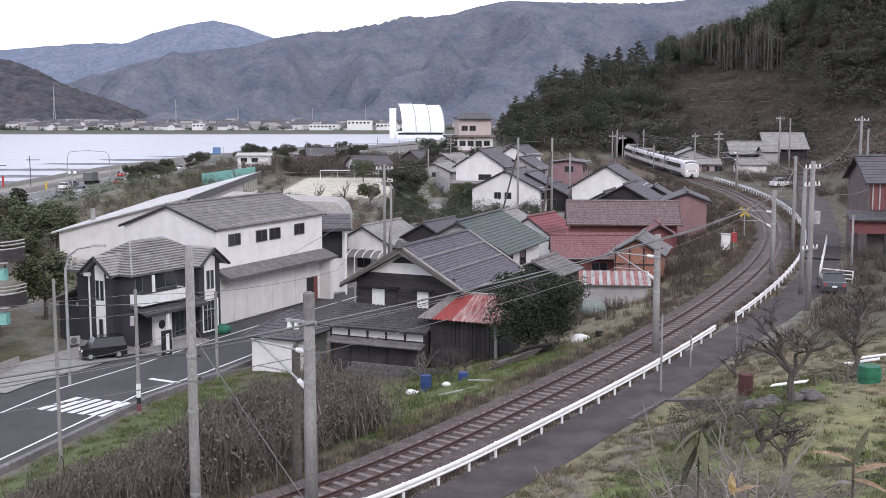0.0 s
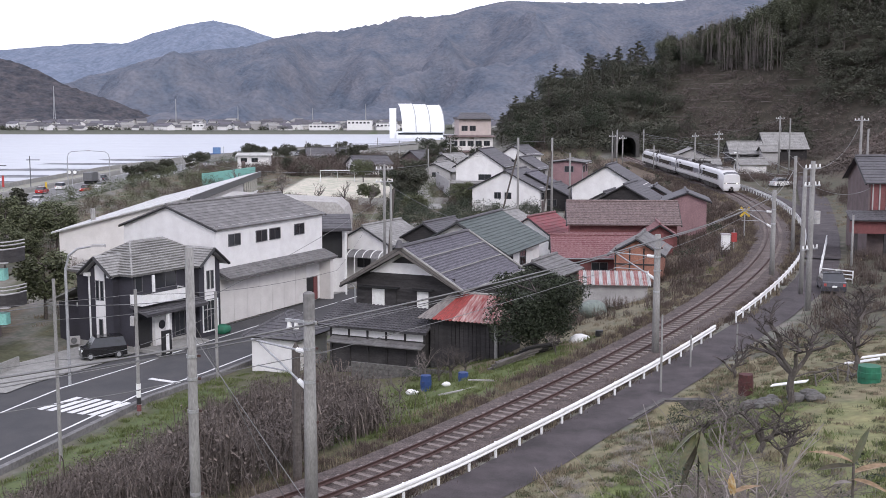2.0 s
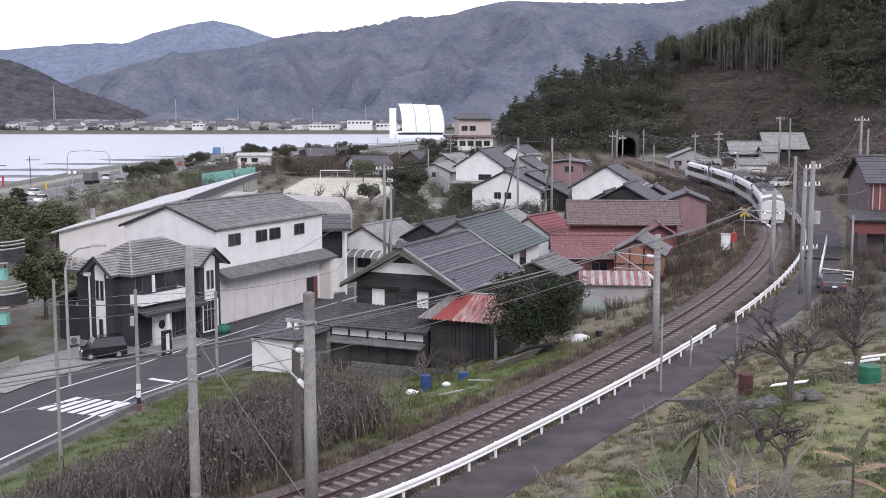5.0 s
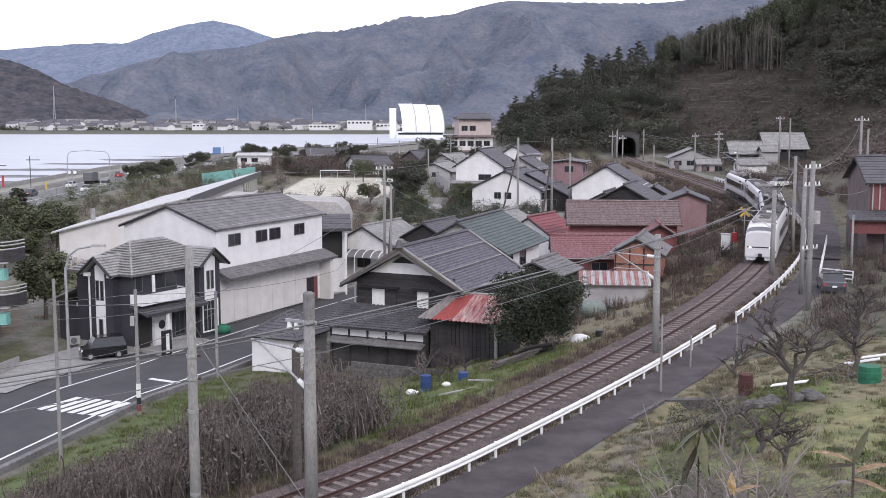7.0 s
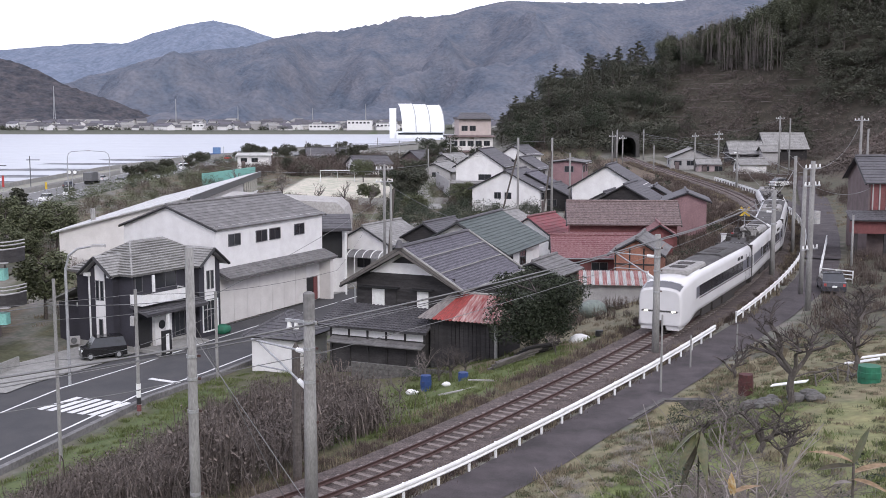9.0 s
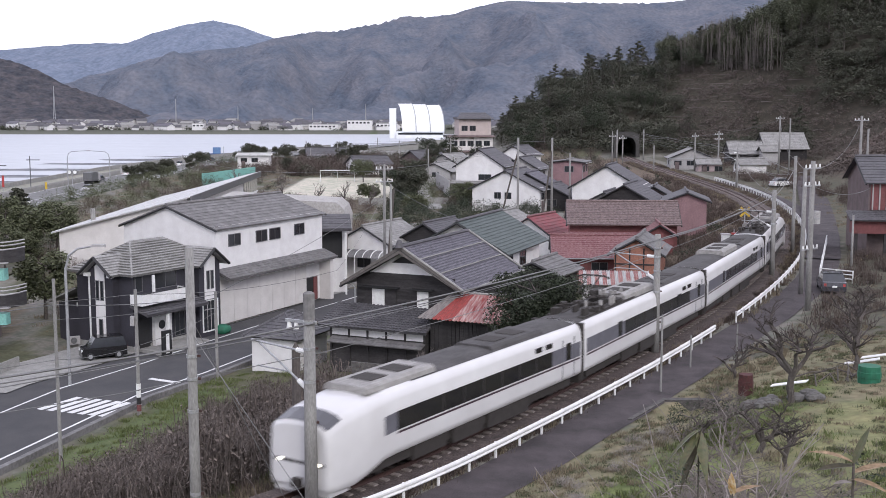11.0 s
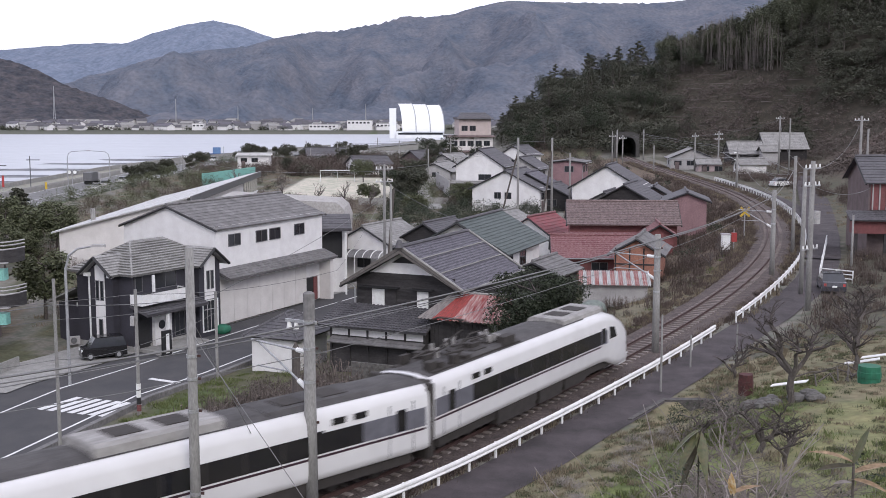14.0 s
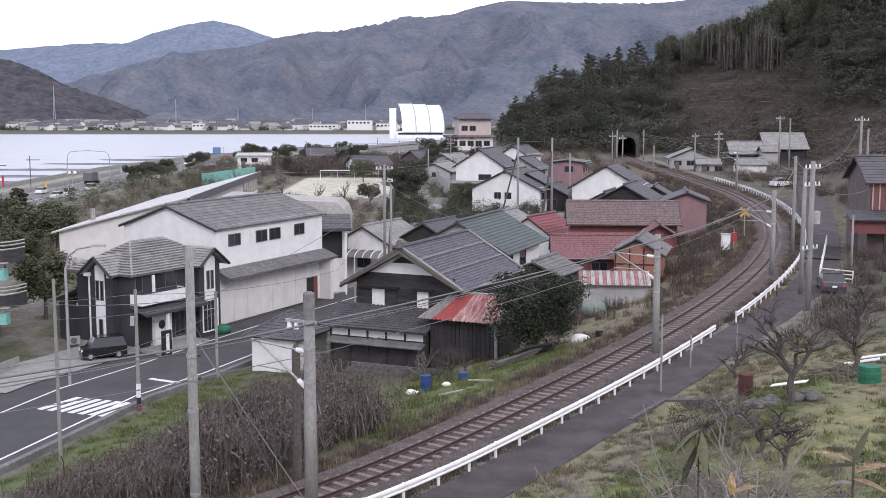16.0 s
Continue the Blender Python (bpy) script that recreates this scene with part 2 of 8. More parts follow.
SEA = -8.0
ROAD_L = [(-40, 30), (-32, 55), (-28.2, 69.4), (-26.5, 76), (-23.2, 83), (-20.1, 91), (-16.8, 98.7), (-9.5, 114), (4, 141)]


def road_bed(x, y):
    """1 on the village road and its forecourts, 0 away from it."""
    rx = np.interp(y, [p[1] for p in ROAD_L], [p[0] for p in ROAD_L])
    off = (x - rx) * 0.92
    return smooth01((off + 13) / 4) * smooth01((10.5 - off) / 3.2) * smooth01((y - 20) / 10) * smooth01((150 - y) / 25)



def shore_x(y):
    return np.interp(y, [0, 200, 380, 480, 560, 760, 900, 1150, 1170], [-112, -112, -112, -88, -64, -14, 50, 160, -3000])


def ground_z(x, y):
    x, y = np.asarray(x, float), np.asarray(y, float)
    d, _ = lateral(x, y)
    base = grade(np.minimum(y, 300))
    left = np.interp(-d, [0, 2.2, 4, 8, 13, 20, 28, 60, 120], [-0.45, -0.45, -0.75, -1.9, -3.4, -4.6, -5.4, -5.4, -4.6])
    k = np.interp(y, [90, 170], [1, 0.45])
    left = np.where(-d > 2.2, -0.45 + (left + 0.45) * k, -0.45)
    near_r = np.interp(d, [0, 2.2, 2.7, 5.8, 8, 12, 20, 45, 90], [-0.45, -0.45, -0.36, -0.36, 0.3, 1.2, 2.2, 5, 12])
    far_r = np.interp(d, [0, 2.2, 2.7, 6, 12, 20, 30, 60, 90], [-0.45, -0.45, -0.36, -0.36, 0, 2.0, 6, 16, 22])
    terrace = np.interp(d, [0, 2.2, 2.7, 6, 12, 36, 44, 60, 90], [-0.45, -0.45, -0.36, -0.36, -0.3, 0.2, 3.0, 11, 20])
    far_r = far_r + (terrace - far_r) * smooth01((y - 188) / 30)
    right = near_r + (far_r - near_r) * smooth01((y - 55) / 30)
    z = np.where(d < 0, left, right) + base
    z = np.maximum(z, 12.0 - 0.36 * np.hypot(x, y))
    z = z + (-5.5 - z) * road_bed(x, y) * (d < 0)
    # drop below the culvert wall beside the lane
    z = z - 1.05 * smooth01((d - 5.7) / 0.7) * smooth01((x - 9.2) / 0.8) * smooth01((14.5 - x) / 2.0) * smooth01((y - 47.5) / 4) * (y < 53.6)
    # flat road bed by the coast
    z = np.where(x < -60, z + (-4.2 - z) * smooth01((-60 - x) / 18), z)
    # land beyond the village
    z = z + (-4.5 - z) * smooth01((y - 300) / 120) * (x < 400)
    hill = np.interp(x, [12, 20, 26, 40, 80, 124, 160, 300, 420, 600], [0, 8, 14.5, 25.5, 32.5, 41.5, 50, 62, 50, 40])
    z = z + hill * smooth01((y - np.interp(x, [40, 60, 110], [296, 292, 258])) / 108) * np.interp(y, [430, 900], [1, 0.0])
    sx = shore_x(y)
    z = z + (SEA - 2.5 - z) * smooth01((sx - x + 4) / 8) * (y < 1172)
    return z


def gz(x, y):
    return float(ground_z(np.array([x]), np.array([y]))[0])


def zone_colours(x, y, z, d):
    """Kinds of soil and cover over the valley floor."""
    c = np.empty(x.shape + (3,))
    c[...] = (0.15, 0.142, 0.135)
    patch = np.array([noise.noise(Vector((a * 0.11, b * 0.11, 5))) for a, b in zip(x.ravel(), y.ravel())]).reshape(x.shape)
    flat = (y > 80) & (y < 340) & (d < -6) & (x > -66)
    c[flat & (patch > 0.08)] = (0.088, 0.088, 0.058)
    c[flat & (patch < -0.12)] = (0.12, 0.098, 0.08)

    def zone(mask, rgb):
        c[mask] = rgb
    zone((d < -2) & (d > -24) & (y < 80), (0.085, 0.08, 0.045))
    zone((d < -2) & (d > -11) & (y > 95) & (y < 300), (0.115, 0.085, 0.068))
    zone((d < -2.6) & (d > -13) & (y >= 66) & (y <= 98), (0.16, 0.14, 0.105))
    zone((d < -4) & (d > -16) & (y > 48) & (y < 71) & (x < 9), (0.095, 0.115, 0.042))
    zone((d < -18) & (d > -25) & (y < 70) & (x < -10), (0.085, 0.12, 0.03))
    off = (x - np.interp(y, [p[1] for p in ROAD_L], [p[0] for p in ROAD_L])) * 0.92
    zone((off > 7.6) & (off < 17) & (y < 88) & (d < -9), (0.085, 0.085, 0.052))
    zone((off > 8.4) & (off < 15.5) & (y < 76) & (d < -9), (0.08, 0.102, 0.04))
    zone((d > 5.2) & (y < 62), (0.175, 0.155, 0.105))
    zone((d > 9) & (d < 13) & (y < 52), (0.115, 0.14, 0.05))
    zone((d > 13.4) & (y < 47), (0.175, 0.172, 0.092))
    zone((d > 6.6) & (y >= 62) & (y < 300), (0.085, 0.078, 0.062))
    zone((x > 58) & (y > 120) & (z > 3), (0.095, 0.066, 0.062))
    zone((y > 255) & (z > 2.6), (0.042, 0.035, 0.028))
    zone((x > -31) & (x < -9) & (y > 196) & (y < 252), (0.46, 0.43, 0.40))
    zone((x < -68) & (x > -77), (0.08, 0.11, 0.04))
    zone((x < -90) & (x > -112) & (y < 430), (0.26, 0.25, 0.24))
    zone(y > 1165, (0.06, 0.065, 0.05))
    return c


def build_ground():
    def axis(core0, core1, step, ends):
        a = list(np.arange(core0, core1, step))
        return np.array(sorted(set([round(v, 3) for v in a + ends])))
    xs = axis(-62, 64, 1.0, [-4000, -1500, -700, -400, -250, -180] + list(range(-150, -62, 4)) + list(range(64, 170, 5)) + [200, 260, 340, 450, 600, 900, 1500, 4000])
    ys = axis(-6, 205, 1.0, [-600, -300, -150, -80, -50, -30, -18] + list(range(205, 440, 5)) + list(range(440, 900, 20)) + [950, 1000, 1060, 1120, 1168, 1172, 1180, 1300, 1600, 2400, 4800])
    gx, gy = np.meshgrid(xs, ys)
    z = ground_z(gx, gy)
    rough = np.array([noise.noise(Vector((a * 0.35, b * 0.35, 0))) for a, b in zip(gx.ravel(), gy.ravel())]).reshape(gx.shape)
    d, _ = lateral(gx, gy)
    z = z + rough * 0.14 * ((d < -3.5) & (gx > -30) & (d > -24) | (d > 7)) * (np.hypot(gx, gy) > 8)
    m = Mesh()
    m.v = [tuple(p) for p in np.stack([gx.ravel(), gy.ravel(), z.ravel()], 1).tolist()]
    w = len(xs)
    m.f = [(j * w + i, j * w + i + 1, (j + 1) * w + i + 1, (j + 1) * w + i) for j in range(len(ys) - 1) for i in range(w - 1)]
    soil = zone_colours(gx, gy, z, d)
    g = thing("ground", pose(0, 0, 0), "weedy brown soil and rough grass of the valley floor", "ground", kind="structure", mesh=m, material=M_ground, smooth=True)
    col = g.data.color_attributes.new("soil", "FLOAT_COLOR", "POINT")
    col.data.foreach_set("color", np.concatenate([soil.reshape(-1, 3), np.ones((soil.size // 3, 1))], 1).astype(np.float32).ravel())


build_ground()

sea = Mesh()
sea.quad((-4000, -600, SEA), (400, -600, SEA), (400, 1175, SEA), (-4000, 1175, SEA))
# base colour lighter than water, to carry part of the sky's reflection
M_sea = mat("calm_sea_water", (0.40, 0.42, 0.46), (0.34, 0.36, 0.40), 0.3, scale=60, fine=0.6, bump=0.10, spec=0.5, stretch=(0.25, 1, 1))
thing("water", pose(0, 0, 0), "calm pale grey bay under an overcast sky", "water", kind="structure", mesh=sea, material=M_sea)


def ribbon(m, right0, right1, s0, s1, dz, step=2.0, level=None):
    """A strip along the line between two offsets."""
    prev = None
    for s in np.arange(s0, s1 + 0.01, step):
        a, b = line_at(s, right0), line_at(s, right1)
        pa, pb = (a[0], a[1], a[2] + dz), (b[0], b[1], b[2] + dz)
        if prev:
            m.quad(prev[0], prev[1], pb, pa)
        prev = (pa, pb)
    return m


def build_track():
    bed = Mesh()
    prev = None
    for s in np.arange(-108, 330, 2.0):
        row = []
        for off, z in ((-2.5, -0.62), (-1.75, -0.2), (1.75, -0.2), (2.4, -0.5)):
            x, y, g, h = line_at(s, off)
            row.append((x, y, g + z))
        if prev:
            for k in range(3):
                bed.quad(prev[k], prev[k + 1], row[k + 1], row[k])
        prev = row
    track = thing("railway_track", pose(0, 0, 0), "single rusty railway track on brown ballast, curving through the village", "railway track", kind="structure")
    part("ballast_bed", bed, M_ballast, track)
    for side in (-0.57, 0.57):
        m = Mesh()
        prof = [(-0.07, -0.16), (0.07, -0.16), (0.02, -0.1), (0.035, 0), (-0.035, 0), (-0.02, -0.1)]
        prev = None
        for s in np.arange(-108, 330, 2.0):
            x, y, g, h = line_at(s, side)
            row = [(x + o * math.sin(h), y - o * math.cos(h), g + z) for o, z in prof]
            if prev:
                for k in range(6):
                    m.quad(prev[k], prev[(k + 1) % 6], row[(k + 1) % 6], row[k])
            prev = row
        part("rail", m, M_rail, track)
    one = Mesh()
    one.prism([(-1.0, -0.3), (1.0, -0.3), (0.98, -0.15), (0.55, -0.15), (0.4, -0.18), (-0.4, -0.18), (-0.55, -0.15), (-0.98, -0.15)], "y", -0.12, 0.12)
    data = one.data("sleeper", M_sleeper)
    for k in range(290):
        x, y, g, h = line_at(-22 + k * 0.68, 0)
        part("sleeper", data, M_sleeper, track, m=pose(x, y, g, 0, 0, math.degrees(h) - 90 + random.uniform(-1, 1)))
    rest = Mesh()
    for k in range(150):
        x, y, g, h = line_at(-22 + (290 + k) * 0.68, 0)
        rest.box(-1, 1, -0.12, 0.12, -0.3, -0.15, pose(x, y, g, 0, 0, math.degrees(h) - 90))
    tagged(part("far_sleepers", rest, M_sleeper, track), kind="stuff")


build_track()

lane = Mesh()
_prev = None
for _s in np.arange(-40, 176, 1.5):
    _w = float(smooth01((_s - 22) / 36))
    _a, _b = line_at(_s, 2.65 + 1.05 * _w), line_at(_s, 5.35 + 1.25 * _w + 0.04 * math.sin(_s * 0.7))
    _row = ((_a[0], _a[1], _a[2] - 0.32), (_b[0], _b[1], _b[2] - 0.32))
    if _prev:
        lane.quad(_prev[0], _prev[1], _row[1], _row[0])
    _prev = _row
thing("road", pose(0, 0, 0), "narrow dark worn asphalt lane beside the railway", "road", kind="structure", mesh=lane, material=M_lane)

# ---- village road ----

def resample(pts, step):
    out = []
    for (x0, y0), (x1, y1) in zip(pts, pts[1:]):
        n = max(1, int(math.hypot(x1 - x0, y1 - y0) / step))
        out += [(x0 + (x1 - x0) * k / n, y0 + (y1 - y0) * k / n) for k in range(n)]
    return out + [pts[-1]]


def strip(m, pts, a, b, z):
    """A flat strip to the right of a polyline, from offset a to b."""
    prev = None
    for k, (x, y) in enumerate(pts):
        x0, y0 = pts[max(k - 1, 0)]
        x1, y1 = pts[min(k + 1, len(pts) - 1)]
        n = math.hypot(x1 - x0, y1 - y0)
        nx, ny = (y1 - y0) / n, -(x1 - x0) / n
        zz = z(x, y) if callable(z) else z
        row = ((x + nx * a, y + ny * a, zz), (x + nx * b, y + ny * b, zz))
        if prev:
            m.quad(prev[0], prev[1], row[1], row[0])
        prev = row
    return m


def build_road():
    rl = resample(ROAD_L, 2.0)
    road = thing("road", pose(0, 0, 0), "dark asphalt village road with white edge lines and a zebra crossing", "road", kind="structure")
    m = Mesh()
    strip(m, rl, -2.6, 7.2, -5.30)
    m.quad((-70, 66, -5.31), (-28, 66, -5.31), (-27, 79, -5.31), (-70, 90, -5.31))
    m.quad((-22, 107, -5.31), (-11, 109, -5.31), (-6, 120, -5.31), (-24, 122, -5.31))
    part("asphalt", m, M_asphalt, road)
    for k, (a, b) in enumerate(((0.0, 0.18), (6.1, 6.28))):
        part("edge_line", strip(Mesh(), rl, a, b, -5.288), M_paint, road)
    # zebra crossing
    for k in range(7):
        cx, cy = -25.1 + k * 0.74, 71.95 - k * 0.28
        bar = Mesh().box(-0.25, 0.25, -1.75, 1.75, 0, 0.012, pose(cx, cy, -5.296, 0, 0, -27))
        part("crossing_bar", bar, M_paint, road)
    bar = Mesh().box(-2.6, 0.1, -0.22, 0.22, 0, 0.012, pose(-18.7, 77.6, -5.294, 0, 0, -28))
    part("stop_line", bar, M_paint, road)
    kerb = Mesh()
    prev = None
    for x, y in [(p[0], p[1]) for p in rl if p[1] < 104]:
        row = [(x + 6.75, y - 2.6, -5.3), (x + 6.75, y - 2.6, -5.12), (x + 7.1, y - 2.75, -5.12), (x + 7.1, y - 2.75, -5.6)]
        if prev:
            for j in range(3):
                kerb.quad(prev[j], prev[j + 1], row[j + 1], row[j])
        prev = row
    thing("kerb", pose(0, 0, 0), "low concrete kerb and gutter along the road", "kerb", kind="structure", mesh=kerb, material=M_felt)
    yard = Mesh()
    strip(yard, [p for p in rl if 72 < p[1] < 118], -8.5, -2.6, -5.24)
    thing("pavement", pose(0, 0, 0), "pale concrete forecourt in front of the warehouse", "pavement", kind="structure", mesh=yard, material=M_concrete)


build_road()


# ---- houses ----
def window(parent, face, u, z, w, h, glass=None, bars=1, depth=0.06, frame_mat=None):
    """A window on face x0 (u runs along y) or y0 (u runs along x) of a house."""
    glass, frame_mat = glass or M_glass, frame_mat or M_frame

    def mm(m, a0, a1, b0, b1, z0, z1):
        if face == "y0":
            m.box(a0, a1, -b1, -b0, z0, z1)
        elif face == "x0":
            m.box(-b1, -b0, a0, a1, z0, z1)
        return m
    f = Mesh()
    t = 0.06
    for a0, a1, z0, z1 in ((u - t, u, z - t, z + h + t), (u + w, u + w + t, z - t, z + h + t), (u, u + w, z - t, z), (u, u + w, z + h, z + h + t)):
        mm(f, a0, a1, 0.003, depth, z0, z1)
    for k in range(bars):
        c = u + w * (k + 1) / (bars + 1)
        mm(f, c - 0.025, c + 0.025, 0.006, depth * 0.7, z, z + h)
    win = part("window", f, frame_mat, parent)
    part("pane", mm(Mesh(), u, u + w, 0.004, 0.02, z, z + h), glass, win)
    return win


def gable_roof(h, L, W, z, rise, ridge, over, material, courses=14, cols=0, cap=None, verge=0.5, step=0.03):
    """Two slopes, a ridge cap and barge boards."""
    cap = cap or material
    if ridge == "x":
        a, b = (-verge, W / 2, z + rise), (L + verge, W / 2, z + rise)
        drop = rise * over / (W / 2)
        s1 = ((a, b, (L + verge, -over, z - drop), (-verge, -over, z - drop)))
        s2 = ((b, a, (-verge, W + over, z - drop), (L + verge, W + over, z - drop)))
    else:
        a, b = (L / 2, -verge, z + rise), (L / 2, W + verge, z + rise)
        drop = rise * over / (L / 2)
        s1 = ((b, a, (-over, -verge, z - drop), (-over, W + verge, z - drop)))
        s2 = ((a, b, (L + over, W + verge, z - drop), (L + over, -verge, z - drop)))
    for s in (s1, s2):
        part("roof_slope", Mesh().slope(*s, courses=courses, cols=cols, step=step), material, h)
    rc = Mesh()
    up = 0.06
    p, q = Vector(a) + Vector((0, 0, up)), Vector(b) + Vector((0, 0, up))
    rc.tube([p, q], 0.15, 6)
    part("ridge_cap", rc, cap, h)
    for e in (0, 1):
        for s in (s1, s2):
            bb = Mesh()
            top, low = (Vector(s[0]), Vector(s[3])) if e == 0 else (Vector(s[1]), Vector(s[2]))
            bb.tube([top + Vector((0, 0, -0.14)), low + Vector((0, 0, -0.14))], 0.09, 4)
            part("barge_board", bb, M_black if material is not M_whitetin else M_white, h)


def gable_walls(L, W, h, rise, ridge):
    m = Mesh()
    if ridge == "x":
        m.prism([(0, -1.2), (W, -1.2), (W, h), (W / 2, h + rise - 0.1), (0, h)], "x", 0, L)
    else:
        m.prism([(0, -1.2), (L, -1.2), (L, h), (L / 2, h + rise - 0.1), (0, h)], "y", 0, W)
    return m


FOOTPRINTS = []


def clear_of_houses(x, y, margin=0.9):
    for hx, hy, a, L, W in FOOTPRINTS:
        u = (x - hx) * math.cos(a) + (y - hy) * math.sin(a)
        v = (y - hy) * math.cos(a) - (x - hx) * math.sin(a)
        if -margin < u < L + margin and -margin < v < W + margin:
            return False
    return True


def house(x, y, z, rz, L, W, h, rise, wall, roof, label, ridge="x", over=0.6, courses=12, cols=0, name="house", cap=None, wins=(), verge=0.4):
    ob = thing(name, pose(x, y, z, 0, 0, rz), label, name.split("_")[-1])
    FOOTPRINTS.append((x, y, math.radians(rz), L, W))
    part("wall", gable_walls(L, W, h, rise, ridge), wall, ob)
    gable_roof(ob, L, W, h, rise, ridge, over, roof, courses, cols, cap, verge)
    for w in wins:
        window(ob, *w)
    if name == "house" and L < 11 and x < 60:
        # a row of windows under the eave, a door and a gutter on the long side
        two = h > 4.0
        for k in range(2 if L < 8.5 else 3):
            window(ob, "y0", 0.9 + k * 2.7, h - 1.75, 1.5, 0.95)
            if two and k:
                window(ob, "y0", 0.7 + k * 2.6, 0.9, 1.6, 1.1)
        part("door", Mesh().box(1.0, 1.95, -0.06, -0.004, 0.0, 2.0), M_brownwall, ob)
        if not wins:
            window(ob, "x0", W * 0.3, h - 1.7, 1.4, 0.9)
        part("gutter", Mesh().tube([(-verge, -over - 0.05, h - 0.32), (L + verge, -over - 0.05, h - 0.32)], 0.06, 5), M_steel, ob)
        part("downpipe", Mesh().tube([(0.1, -over, h - 0.35), (0.1, -0.08, h - 0.7), (0.1, -0.08, -0.3)], 0.045, 5), M_steel, ob)
    return ob


def hip_roof(ob, L, W, z, rise, over, material, courses, inset=None, cols=0, step=0.03):
    i = inset if inset is not None else W / 2
    o = over
    dz = -rise * o / (W / 2)
    A, B = (i, W / 2, z + rise), (L - i, W / 2, z + rise)
    c = [(-o, -o, z + dz), (L + o, -o, z + dz), (L + o, W + o, z + dz), (-o, W + o, z + dz)]
    for s in ((A, B, c[1], c[0]), (B, A, c[3], c[2]), (A, A, c[0], c[3]), (B, B, c[2], c[1])):
        part("roof_slope", Mesh().slope(*s, courses=courses, cols=cols, step=step), material, ob)
    m = Mesh()
    m.tube([A, B], 0.13, 6)
    part("ridge_cap", m, material, ob)
    for k, e in ((0, A), (1, B), (2, B), (3, A)):
        part("hip_cap", Mesh().tube([e, c[k]], 0.11, 6), material, ob)


def build_warehouse():
    ob = house(-20.1, 98.7, -5.2, 64, 17.6, 10.4, 8.7, 1.85, M_wallwhite, M_felt,
               "large white rendered warehouse with grey felt roof beside the road", name="warehouse", courses=10, over=0.35, verge=0.3,
               wins=[("y0", 1.9, 6.9, 1.7, 1.0), ("y0", 6.1, 6.85, 1.7, 1.0), ("y0", 8.3, 6.85, 1.7, 1.0), ("y0", 12.5, 6.9, 1.7, 1.0)])
    canopy = Mesh().slope((-0.2, 0, 5.0), (17.9, 0, 5.0), (17.9, -1.7, 4.3), (-0.2, -1.7, 4.3), courses=5, thick=0.25)
    part("canopy_roof", canopy, M_felt, ob)
    for k in range(7):
        a = 0.15 + k * 2.0
        part("door_panel", Mesh().box(a, a + 1.96, -0.3, -0.004, 0.05, 4.1), M_panel, ob)
    part("fascia", Mesh().box(0, 17.6, -0.9, -0.35, 4.12, 4.5), M_panel, ob)
    part("doorway", Mesh().box(14.5, 16.3, -0.12, -0.004, 0, 2.3), M_black, ob)
    part("door_leaf", Mesh().box(15.6, 16.3, -0.2, -0.13, 0, 2.3), M_redwall, ob, "red-brown door leaf")
    part("end_pier", Mesh().box(17.0, 17.6, -1.3, -0.004, -0.2, 4.1), M_panel, ob)


